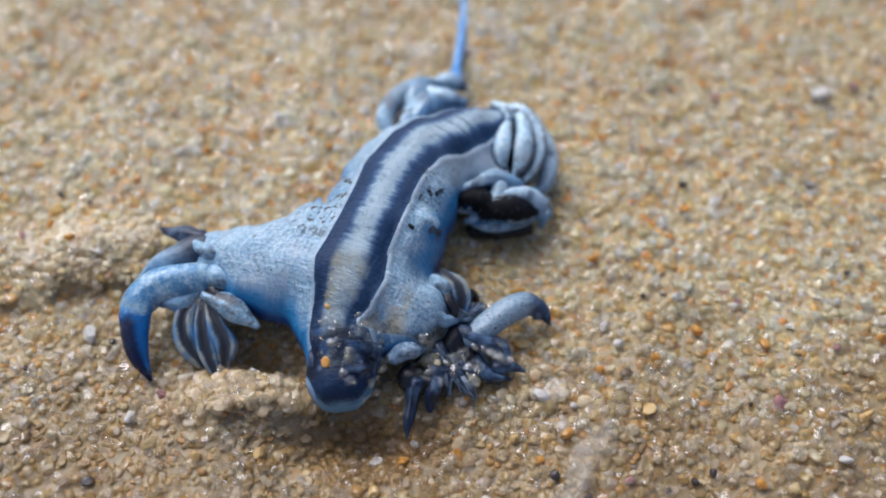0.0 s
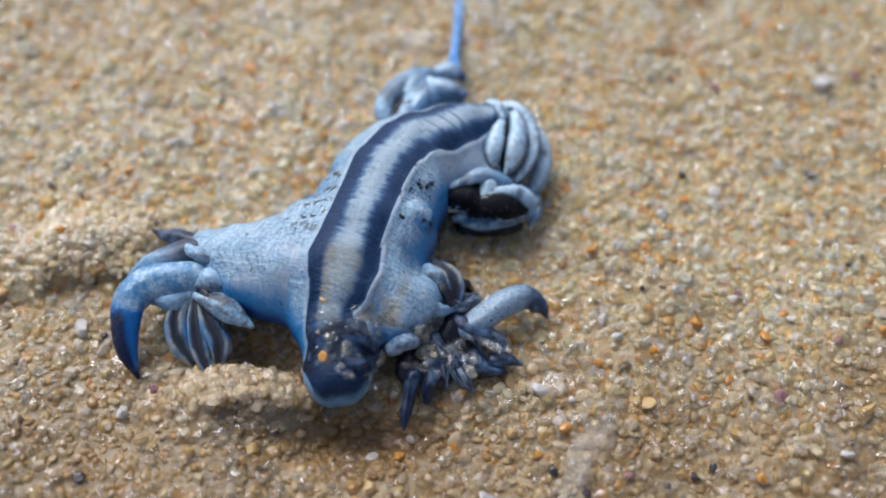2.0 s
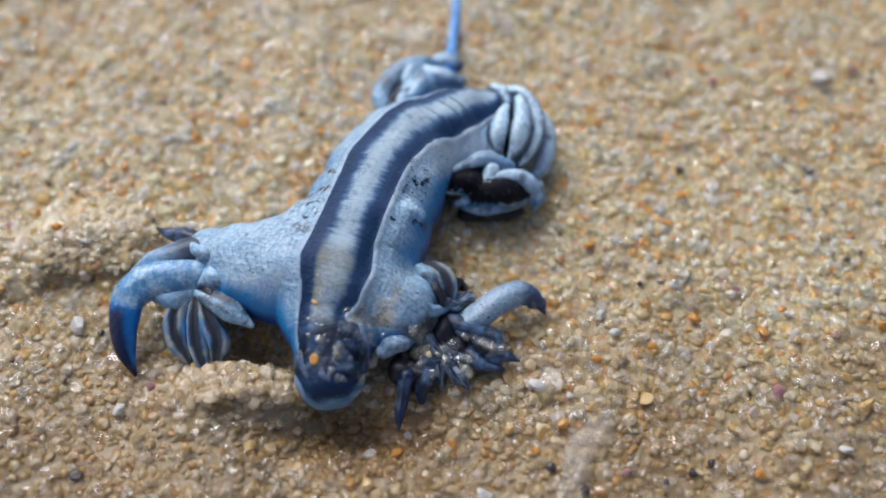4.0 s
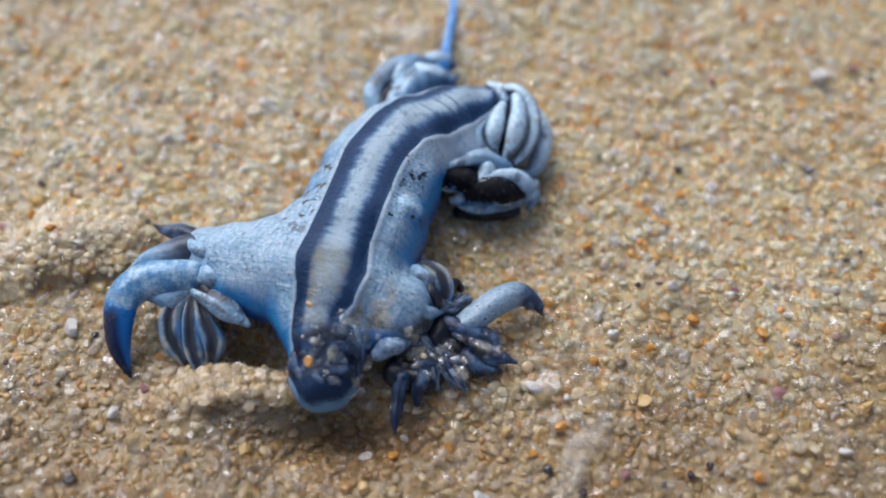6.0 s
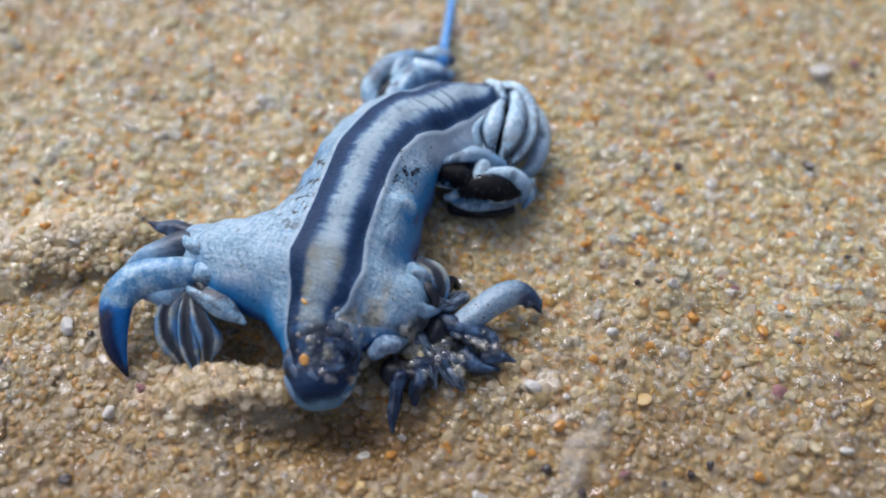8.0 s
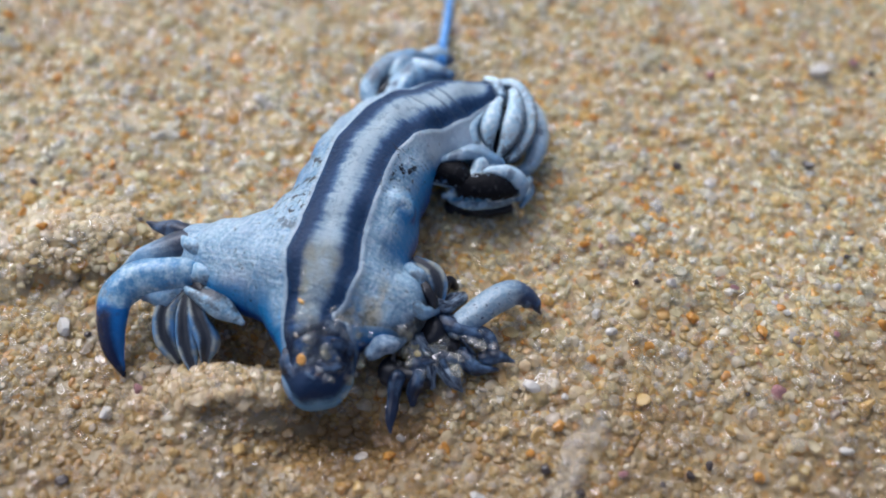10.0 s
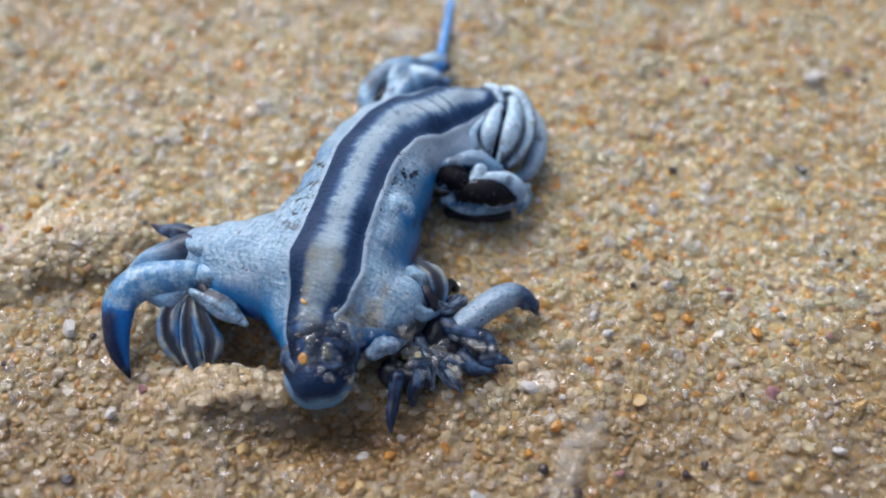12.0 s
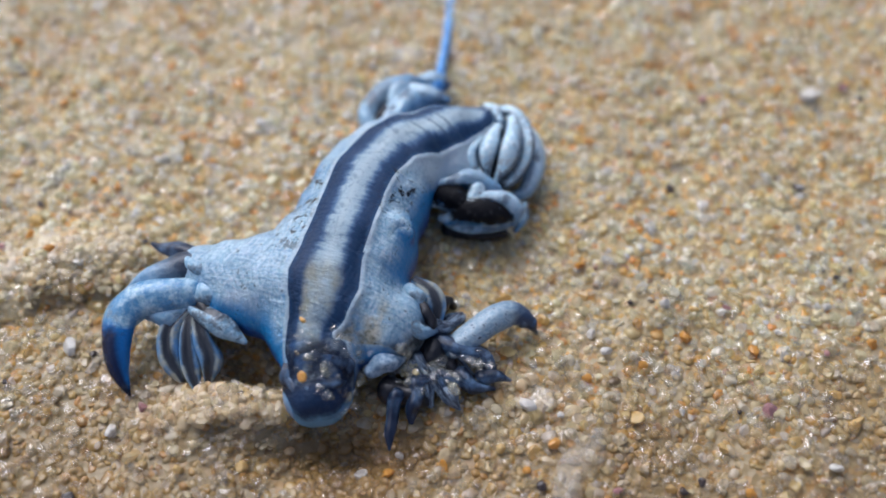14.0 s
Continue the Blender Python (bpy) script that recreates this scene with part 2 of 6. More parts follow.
    if kind in ("pale", "claw", "fan", "leaf"):
        smudge = n.math("MULTIPLY", n.between(n.noise(place, 380.0, 5.0, 0.7), 0.52, 0.6), n.between(fine, 0.3, 0.55))
        strength = {"pale": 0.6, "claw": 0.45, "fan": 0.5, "leaf": 0.8}[kind]
        colour = n.mix(n.math("MULTIPLY", smudge, strength), colour, rgb(0.035, 0.045, 0.065))
    crease = n.math("ABSOLUTE", n.math("SUBTRACT", n.noise(n.vector(n.math("MULTIPLY", around, 5.0), n.math("MULTIPLY", along, 12.0)), 1.0, 4.0, 0.65), 0.5))
    n.bump(n.math("ADD", n.math("MULTIPLY", crease, 1.6), n.math("ADD", fine, blotch)), 0.3, 0.0003)
    return n.finish(colour, 0.6 if kind == "patch" else rough, 0.0 if kind == "patch" else 0.15, 0.2 if kind == "patch" else 0.5)


def thread_material():
    n = Nodes("slug_tail_skin")
    streak = n.noise(n.vector(n.math("MULTIPLY", n.value("around"), 4.0), n.math("MULTIPLY", n.value("along"), 9.0)), 1.0)
    return n.finish(n.mix(n.between(streak, 0.3, 0.7), rgb(0.05, 0.24, 0.62), rgb(0.24, 0.48, 0.80)), 0.4, 0.2)


def sand_material():
    n = Nodes("wet_sand")
    place = n.place()
    grain = n.add("ShaderNodeTexVoronoi", (("Vector", place), ("Scale", 1700.0)))
    shade = n.add("ShaderNodeSeparateColor", ((0, grain.outputs["Color"]),)).outputs[0]
    colour = n.ramp(shade, [(0.0, (0.34, 0.25, 0.11)), (0.3, (0.44, 0.35, 0.19)), (0.6, (0.50, 0.42, 0.26)), (0.85, (0.52, 0.29, 0.08)), (1.0, (0.56, 0.50, 0.40))])
    damp = n.between(n.noise(place, 90.0, 3.0), 0.35, 0.7)
    colour = n.mix(n.math("MULTIPLY", damp, 0.3), colour, rgb(0.40, 0.29, 0.14))
    colour = n.mix(n.math("MULTIPLY", beach_browning(n, place), 0.6, True), colour, rgb(0.22, 0.14, 0.05))
    n.bump(grain.outputs["Distance"], 0.3, 0.0004)
    return n.finish(colour, 0.45)


def grain_material(name, stops, damp=0.0, alpha=1.0, gloss=0.3, milky=0.45):
    """Quartz and coloured grains that scatter light within them; darker where the sand is damp, lower down and before
    the head.
    """
    n = Nodes(name)
    pick = n.add("ShaderNodeNewGeometry").outputs["Random Per Island"]
    place = n.place()
    tint = n.ramp(pick, stops, True)
    cloud = n.noise(place, 1500.0, 3.0, 0.6)
    colour = n.mix(n.math("MULTIPLY", n.between(cloud, 0.35, 0.7), milky), tint, n.mix(0.5, tint, rgb(0.75, 0.62, 0.42)))
    stain = n.between(n.noise(place, 75.0, 3.0), 0.45, 0.68)
    colour = n.mix(n.math("MULTIPLY", stain, 0.2 * damp), colour, rgb(0.55, 0.36, 0.14))
    rusty = n.between(n.noise(place, 260.0, 3.0, 0.6), 0.52, 0.7)
    colour = n.mix(n.math("MULTIPLY", rusty, 0.45 * damp), colour, rgb(0.62, 0.34, 0.10))
    # browner lower down the beach, and where shade is painted before the head
    colour = n.mix(n.math("MULTIPLY", beach_browning(n, place), 0.8 * damp, True), colour, rgb(0.38, 0.235, 0.08))
    n.bump(n.noise(place, 2500.0, 2.0), 0.25, 0.0002)
    n.put(n.bsdf, "Alpha", alpha)
    n.finish(colour, n.add("ShaderNodeMapRange", ((0, cloud), (3, 0.12), (4, 0.45))).outputs[0], gloss)
    n.tree.links.new(see_through(n, colour, 0.25), n.output.inputs["Surface"])
    return n.mat


def see_through(n, colour, share):
    """The surface, with a share of the light shining through it."""
    glow = n.add("ShaderNodeBsdfTranslucent", (("Color", colour),))
    return n.add("ShaderNodeMixShader", ((0, share), (1, n.bsdf.outputs[0]), (2, glow.outputs[0]))).outputs[0]


def beach_browning(n, place):
    """How much browner the sand is: lower down the beach, and in a patch before the slug's head, turned up and wet,
    with its shade put into the colour.
    """
    x, y, _ = n.add("ShaderNodeSeparateXYZ", ((0, place),)).outputs
    dx, dy = n.math("MULTIPLY", n.math("ADD", x, 0.0055), 170.0), n.math("MULTIPLY", n.math("ADD", y, 0.0150), 400.0)
    far = n.math("SQRT", n.math("ADD", n.math("MULTIPLY", dx, dx), n.math("MULTIPLY", dy, dy)))
    # wet patch before the head, with the shade there put into the colour
    head_patch = n.between(n.math("ADD", far, n.math("MULTIPLY", n.math("SUBTRACT", n.noise(place, 330.0, 4.0, 0.65), 0.5), 2.2)), 1.25, 0.7)
    low = n.between(n.math("ADD", y, n.math("MULTIPLY", n.math("SUBTRACT", n.noise(place, 60.0, 3.0), 0.5), 0.03)), 0.004, -0.022)
    return n.math("ADD", low, n.math("MULTIPLY", head_patch, 0.9))


QUARTZ = [(0.0, (0.73, 0.60, 0.29)), (0.20, (0.77, 0.67, 0.40)), (0.40, (0.69, 0.52, 0.21)), (0.52, (0.82, 0.76, 0.50)), (0.62, (0.80, 0.78, 0.63)), (0.66, (0.70, 0.48, 0.14)),
          (0.79, (0.76, 0.42, 0.08)), (0.89, (0.72, 0.29, 0.035)), (0.935, (0.46, 0.25, 0.17)), (0.95, (0.28, 0.16, 0.08)), (0.965, (0.82, 0.80, 0.77)), (0.988, (0.05, 0.045, 0.045))]


def clear_quartz_material(name="clear_quartz", body=(0.06, 0.6), share=0.4, cream=0.0):
    """Wet, glassy grains: a clear shell with gloss, and a milky body of changing strength."""
    n = Nodes(name)
    pick = n.add("ShaderNodeNewGeometry").outputs["Random Per Island"]
    place = n.place()
    cloud = n.noise(place, 1300.0, 4.0, 0.65)
    tint = n.ramp(pick, [(0.0, (0.90, 0.85, 0.54)), (0.3, (0.94, 0.92, 0.76)), (0.50, (0.89, 0.76, 0.35)), (0.64, (0.93, 0.90, 0.68)), (0.78, (0.97, 0.97, 0.92)), (0.90, (0.90, 0.62, 0.18)), (0.96, (0.88, 0.46, 0.07))], True)
    tint = n.mix(n.math("MULTIPLY", beach_browning(n, place), 0.55, True), tint, rgb(0.68, 0.46, 0.19))
    tint = n.mix(cream, tint, rgb(0.90, 0.73, 0.45))
    rusty = n.between(n.noise(place, 260.0, 3.0, 0.6), 0.52, 0.7)
    tint = n.mix(n.math("MULTIPLY", rusty, 0.4), tint, rgb(0.85, 0.55, 0.22))
    n.bump(n.noise(place, 1800.0, 2.0), 0.35, 0.0002)
    n.finish(tint, 0.25, 0.3)
    bent = n.bsdf.inputs["Normal"].links[0].from_socket
    gloss = n.add("ShaderNodeBsdfGlossy", (("Color", rgb(1, 1, 1)), ("Roughness", n.add("ShaderNodeMapRange", ((0, cloud), (3, 0.05), (4, 0.25))).outputs[0]), ("Normal", bent)))
    clear = n.add("ShaderNodeBsdfTransparent", (("Color", n.mix(0.94, tint, rgb(1, 1, 1))),))
    shell = n.add("ShaderNodeMixShader", ((0, n.math("ADD", 0.05, n.math("MULTIPLY", n.math("POWER", n.add("ShaderNodeLayerWeight", (("Blend", 0.5), ("Normal", bent))).outputs["Facing"], 3.0), 0.8))), (1, clear.outputs[0]), (2, gloss.outputs[0])))
    solid = n.math("ADD", n.math("MULTIPLY", n.math("POWER", n.math("FRACT", n.math("MULTIPLY", pick, 97.0)), 2.2), body[1] - body[0]), body[0])
    solid = n.math("ADD", solid, n.math("MULTIPLY", n.math("SUBTRACT", cloud, 0.5), 0.5), True)
    both = n.add("ShaderNodeMixShader", ((0, solid), (1, shell.outputs[0]), (2, see_through(n, tint, share))))
    n.tree.links.new(both.outputs[0], n.output.inputs["Surface"])
    return n.mat


def jelly_material():
    n = Nodes("clear_jelly")
    cloud = n.noise(n.place(), 500.0, 3.0)
    n.bump(cloud, 0.5, 0.0005)
    n.put(n.bsdf, "Alpha", n.add("ShaderNodeMapRange", ((0, cloud), (1, 0.3), (2, 0.7), (3, 0.06), (4, 0.3))).outputs[0])
    return n.finish(n.mix(n.between(cloud, 0.3, 0.7), rgb(0.85, 0.78, 0.64), rgb(0.92, 0.89, 0.82)), 0.18, 0.3)


SKIN, SAND, GRAIN, JELLY, THREAD = skin_material(), sand_material(), grain_material("sand_grain", QUARTZ, 1.0), jelly_material(), thread_material()
CLEAR, FILM, MILKY = clear_quartz_material(), clear_quartz_material("wet_film_grain", (0.0, 0.22)), clear_quartz_material("milky_quartz", (0.35, 0.85), 0.35, 0.55)
MARK = {key: grain_material(key + "_grain", [(0.0, a), (0.4, b), (0.8, c)], 0.0, 0.95, 0.3, 0.08) for key, a, b, c in (
    ("dark", (0.05, 0.045, 0.045), (0.03, 0.03, 0.035), (0.08, 0.06, 0.055)), ("orange", (0.82, 0.48, 0.12), (0.84, 0.57, 0.22), (0.76, 0.38, 0.07)), ("red", (0.42, 0.16, 0.12), (0.4, 0.13, 0.06), (0.5, 0.26, 0.25)),
    ("white", (0.74, 0.73, 0.68), (0.70, 0.69, 0.62), (0.76, 0.72, 0.64)), ("honey", (0.78, 0.6, 0.26), (0.8, 0.64, 0.32), (0.74, 0.52, 0.2)))}
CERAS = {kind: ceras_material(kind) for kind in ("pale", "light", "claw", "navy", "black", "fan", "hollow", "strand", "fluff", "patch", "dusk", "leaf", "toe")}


# ---- the sand ----
def wave(x, y, size, seed):
    """Smooth rolling unevenness, about -1 to 1."""
    rng = np.random.default_rng(seed)
    total = 0.0
    for _ in range(7):
        turn, phase, pitch = rng.uniform(0, 6.283), rng.uniform(0, 6.283), rng.uniform(0.6, 1.6)
        total = total + np.sin((x * math.cos(turn) + y * math.sin(turn)) * 6.283 * pitch / size + phase)
    return total / 3.2


def heap(x, y, at, wide, deep, turn, height):
    """A rounded heap, or a hollow where height is below zero."""
    c, s = math.cos(radians(turn)), math.sin(radians(turn))
    u, v = ((x - at[0]) * c + (y - at[1]) * s) / wide, (-(x - at[0]) * s + (y - at[1]) * c) / deep
    return height * np.exp(-0.5 * (u * u + v * v))


def shelf(x, y, a, b, height, back, end=1.5):
    """A step in the sand along the line a-b, high on its left side and falling off slowly behind."""
    d = np.array(b) - np.array(a)
    size = np.hypot(*d)
    u = ((x - a[0]) * d[0] + (y - a[1]) * d[1]) / size
    v = (-(x - a[0]) * d[1] + (y - a[1]) * d[0]) / size + 0.35 * wave(x, y, 3.0, 77)
    side = np.clip((u + end) / end, 0, 1) * np.clip((size + end - u) / end, 0, 1)
    rise = np.clip(v / 0.9 + 0.5, 0, 1)
    return height * side * rise * rise * (3 - 2 * rise) * np.exp(-np.clip(v, 0, 99) / back)


def sand_height(x, y):
    """Height of the sand in mm at x, y in mm."""
    near = np.exp(-(x * x + y * y) / 60.0**2)
    h = 0.35 * wave(x, y, 17.0, 3) + 0.12 * wave(x, y, 6.0, 8) + 0.09 * wave(x, y, 2.6, 5)
    h = h * (0.4 + 0.6 * near)
    h = h + heap(x, y, (-29.87, 0.14, 1.00), 8.0, 2.2, 8, 0.4)
    h = h + heap(x, y, (-26.26, 0.65, 1.00), 4.0, 1.4, 8, 0.8)
    h = h + heap(x, y, (-28.20, -3.59, 0), 6.0, 1.5, 8, -0.4)
    h = h + heap(x, y, (-15.43, -12.44, 0), 4.5, 1.7, -14, 0.6)
    h = h + heap(x, y, (-12.13, -11.47, 0), 1.8, 1.2, -30, 1.2)
    h = h + heap(x, y, (-13.0, -8.3, 0), 2.6, 1.3, -25, -2.6)
    h = h + heap(x, y, (-6.0, -14.1, 0), 3.2, 1.5, 0, -2.8)
    h = h + heap(x, y, (0.52, -11.88, 0), 2.4, 1.2, 10, 0.5)
    h = h + heap(x, y, (1.80, 0.11, 0), 3.6, 2.0, 20, -0.7)
    h = h + shelf(x, y, (-33.0, -4.4), (-28.6, -2.7), 1.1, 3.5) + shelf(x, y, (-28.6, -2.7), (-22.5, -2.0), 1.1, 3.5)
    h = h + shelf(x, y, (-16.5, -12.9), (-9.6, -13.2), 1.3, 2.6) + shelf(x, y, (-14.5, -11.2), (-11.0, -11.2), 0.7, 0.7, 0.8)
    slope = np.clip(y, -60, 60)
    return h + 0.02 * slope - 0.035 * np.clip(-8 - slope, 0, 60)


def ground():
    n, pitch = 381, 11.5
    line = (80.0 / pitch) * np.sinh(np.linspace(-1, 1, n) * pitch)
    x, y = np.meshgrid(line, line, indexing="ij")
    z = sand_height(x, y) * (np.abs(x) < 400) * (np.abs(y) < 400) - 0.08
    v = np.stack([x, y, z], -1).reshape(-1, 3) * MM
    k = np.arange(n * n).reshape(n, n)
    f = np.stack([k[:-1, :-1], k[1:, :-1], k[1:, 1:], k[:-1, 1:]], -1).reshape(-1, 4)
    me = bpy.data.meshes.new("ground")
    me.from_pydata(v.tolist(), [], f.tolist())
    me.polygons.foreach_set("use_smooth", [True] * len(me.polygons))
    me.materials.append(SAND)
    return tagged(new("ground", me), "wet golden beach sand with low heaps and hollows", "sand", kind="structure")


ground()


def ball(level):
    bm = bmesh.new()
    bmesh.ops.create_icosphere(bm, subdivisions=level, radius=1.0)
    v = np.array([p.co[:] for p in bm.verts])
    f = np.array([[p.index for p in q.verts] for q in bm.faces])
    bm.free()
    return v, f


def grain_field(name, x, y, z, size, level, rng, material, flat=(0.7, 1.0), smooth=False):
    """Angular grains, each an island of one mesh; x, y, z and size in mm."""
    v, f = ball(level)
    count, nv = len(x), len(v)
    turn = rng.normal(size=(count, 4))
    turn /= np.linalg.norm(turn, axis=1)[:, None]
    a, b, c, d = turn.T
    rot = np.stack([1 - 2 * (c * c + d * d), 2 * (b * c - a * d), 2 * (b * d + a * c), 2 * (b * c + a * d), 1 - 2 * (b * b + d * d), 2 * (c * d - a * b), 2 * (b * d - a * c), 2 * (c * d + a * b), 1 - 2 * (b * b + c * c)], 1).reshape(-1, 3, 3)
    shape = size[:, None] * 0.62 * rng.uniform(0.72, 1.25, (count, 3))
    body = v[None] * rng.uniform(0.95, 1.05, (count, nv, 1))
    # flatten each grain against a few random planes, as broken quartz is
    for _ in range(6):
        side = rng.normal(size=(count, 1, 3))
        side /= np.linalg.norm(side, axis=2, keepdims=True)
        over = np.maximum((body * side).sum(2, keepdims=True) - rng.uniform(0.4, 0.8, (count, 1, 1)), 0)
        body = body - over * side
    body = np.einsum("nij,nkj->nki", rot, body * shape[:, None, :])
    # grains lie on their flat side, a little askew
    body[:, :, 2] = body[:, :, 2] * rng.uniform(flat[0], flat[1], (count, 1)) + (body[:, :, :2] * rng.normal(0, 0.16 * flat[1], (count, 1, 2))).sum(2)
    body = body + np.stack([x, y, z], 1)[:, None, :]
    faces = (f[None] + (np.arange(count) * nv)[:, None, None]).reshape(-1, 3)
    me = bpy.data.meshes.new(name)
    me.vertices.add(count * nv)
    me.vertices.foreach_set("co", (body * MM).astype(np.float32).ravel())
    me.loops.add(faces.size)
    me.loops.foreach_set("vertex_index", faces.astype(np.int32).ravel())
    me.polygons.add(len(faces))
    me.polygons.foreach_set("loop_start", np.arange(0, faces.size, 3, dtype=np.int32))
    me.polygons.foreach_set("use_smooth", np.full(len(faces), smooth))
    me.update(calc_edges=True)
    me.validate()
    me.materials.append(material)
    return new(name, me)


def sand_grains():
    rng = np.random.default_rng(11)
    count = 30000
    x, y = rng.uniform(-46, 46, count), rng.uniform(-28, 40, count)
    keep = np.abs(x) < 32 + 0.30 * (y + 25)
    x, y = x[keep], y[keep]
    count = len(x)
    size = np.clip(rng.lognormal(-0.54, 0.26, count), 0.3, 0.95)
    z = sand_height(x, y) - 0.08 - size * rng.uniform(0.04, 0.2, count)
    tagged(grain_field("sand_bed", x, y, z, size, 2, rng, GRAIN, (0.45, 0.6), True), "packed quartz sand grains, beige, honey, orange and white", "sand", kind="stuff")
    count = 17000
    x, y = rng.uniform(-43, 43, count), rng.uniform(-25, 35, count)
    keep = np.abs(x) < 30 + 0.30 * (y + 25)
    x, y = x[keep], y[keep]
    size = np.clip(rng.lognormal(-0.52, 0.26, len(x)), 0.32, 1.05)
    z = sand_height(x, y) + rng.uniform(-0.2, 1.0, len(x)) * (0.18 + 0.16 * np.clip(wave(x, y, 9.0, 31), 0, 1))
    tagged(grain_field("sand_grains", x, y, z, size, 2, rng, CLEAR, (0.5, 0.85)), "loose clear wet quartz sand grains", "sand", kind="stuff")


sand_grains()


def pale_drift(ends, spread, count, lift, seed, material):
    """A drift of paler, larger grains heaped between two places."""
    rng = np.random.default_rng(seed)
    t = rng.uniform(0, 1, count)
    x = ends[0][0] + t * (ends[1][0] - ends[0][0]) + rng.normal(0, spread * 1.4, count)
    y = ends[0][1] + t * (ends[1][1] - ends[0][1]) + rng.normal(0, spread, count)
    size = np.clip(rng.lognormal(-0.5, 0.26, count), 0.32, 1.0)
    z = sand_height(x, y) + rng.uniform(-0.05, lift, count)
    ob = grain_field("pale_sand", x, y, z, size, 2, rng, material, (0.45, 0.75))
    tagged(ob, "drift of pale cream sand grains", "sand", "pale drifts", "stuff")


pale_drift(((-34.30, 0.07, 0), (-23.39, 1.2, 0)), 1.3, 800, 0.14, 61, MILKY)
pale_drift(((-20.56, -11.48, 0), (-10.6, -12.2, 0)), 1.15, 420, 0.2, 62, MILKY)
pale_drift(((3.19, -11.88, 0), (8.65, -10.15, 0)), 1.5, 110, 0.2, 63, MILKY)


# ---- the sea slug ----
BODY_LINE = [(3.69, 11.14, 3.00, 1.70), (0.56, 9.39, 3.60, 2.50), (-2.70, 6.57, 3.70, 3.40), (-4.67, 2.76, 3.70, 4.05), (-5.83, -1.24, 3.40, 4.25), (-7.25, -4.98, 3.00, 3.60), (-8.02, -8.32, 2.20, 2.90), (-8.07, -11.18, 1.50, 2.40)]
LEFT_LINE = [(-9.47, -3.82, 3.00, 3.70), (-11.67, -3.60, 2.80, 3.70), (-14.07, -3.23, 2.80, 3.10), (-16.43, -2.45, 2.90, 2.10)]
RIGHT_LINE = [(-5.32, -5.42, 2.60, 3.20), (-3.55, -6.37, 2.30, 2.90), (-2.21, -5.62, 2.20, 1.65)]
FLANK_LINE = [(-3.73, 9.89, 2.80, 1.90), (-6.08, 6.22, 2.80, 2.50), (-7.70, 2.10, 2.80, 2.35), (-9.20, -1.40, 2.80, 2.45)]
HIP_LINE = [(-0.92, 7.20, 3.20, 1.90), (1.06, 7.20, 3.20, 1.70), (2.75, 6.60, 2.80, 1.20)]
KNOB_LINE = [(-2.81, -0.93, 6.40, 0.72), (-2.35, -0.97, 5.90, 0.74)]
STRIPE = [(2.85, 10.95, 5.05, 1.48), (0.75, 9.51, 5.17, 2.18), (-1.34, 8.15, 5.52, 2.48), (-3.38, 6.40, 6.50, 2.25), (-4.71, 4.12, 6.96, 2.25), (-5.62, 1.58, 7.15, 2.15), (-6.39, -1.22, 7.19, 2.13), (-7.10, -3.47, 6.90, 2.11), (-7.58, -5.46, 6.49, 2.42), (-7.96, -7.07, 5.80, 2.04), (-8.44, -8.16, 5.08, 1.57), (-8.56, -9.39, 4.43, 1.59), (-8.19, -10.13, 3.10, 2.35), (-8.00, -10.80, 1.58, 2.51), (-7.63, -12.60, 1.41, 1.98)]
CLINGING = [(-8.20, -7.18, 0.8, 9, 0.5, 1), (-8.77, -7.83, 0.15, 2, 0.5, 2), (-8.29, -8.95, 0.8, 8, 0.5, 1), (-8.52, -10.13, 0.9, 9, 0.55, 1), (-7.24, -10.72, 1.1, 8, 0.5, 1), (-6.87, -11.63, 1.2, 6, 0.55, 1), (-7.75, -12.13, 1, 4, 0.5, 1), (-6.34, -12.26, 0.8, 3, 0.5, 1), (-8.85, -11.11, 0.15, 2, 0.6, 2), (-6.11, -9.32, 0.8, 8, 0.6, 1), (-5.42, -9.60, 0.6, 6, 0.6, 1), (-2.38, -9.52, 0.8, 12, 0.75, 1), (-1.59, -10.39, 0.5, 6, 0.7, 1), (-4.85, -9.83, 0.8, 5, 0.6, 0), (-7.23, -10.98, 1.2, 14, 0.6, 1), (-4.97, -9.42, 0.6, 7, 0.5, 1), (1.91, -8.14, 0.9, 10, 0.6, 1), (0.14, -9.73, 0.9, 10, 0.75, 1), (-2.0, -9.6, 0.6, 9, 0.7, 0), (0.9, -10.6, 0.7, 7, 0.6, 1), (3.21, -9.31, 0.5, 5, 0.6, 1)]
SECTIONS = [
    ('body_section', (2.74, 11.14, 3.00)),
    ('body_section', (0.35, 9.39, 3.40)),
    ('body_section', (-1.76, 7.57, 3.60)),
    ('body_section', (-3.59, 5.17, 3.60)),
    ('body_section', (-4.67, 2.58, 3.60)),
    ('body_section', (-5.48, 0.15, 3.50)),
    ('body_section', (-6.40, -2.06, 3.20)),
    ('body_section', (-7.20, -4.52, 3.00)),
    ('body_section', (-7.69, -6.78, 2.60)),
    ('body_section', (-7.95, -8.98, 2.20)),
    ('head', (-8.05, -11.23, 1.60)),
    ('shoulder', (-14.69, -2.95, 2.80)),
    ('shoulder', (-16.85, -2.38, 2.80)),
    ('shoulder', (-4.45, -5.98, 2.40)),
    ('shoulder', (-2.32, -6.08, 2.20)),
]
TAIL = [(-0.08, 16.27, 2.40, 0.75), (0.14, 18.32, 2.00, 0.42), (0.47, 21.03, 1.50, 0.36), (0.77, 24.27, 0.90, 0.36), (1.04, 28.83, 0.50, 0.33), (0.96, 33.30, 0.40, 0.15)]

BASE = Vector((-4.0, -1.0, 0.0))


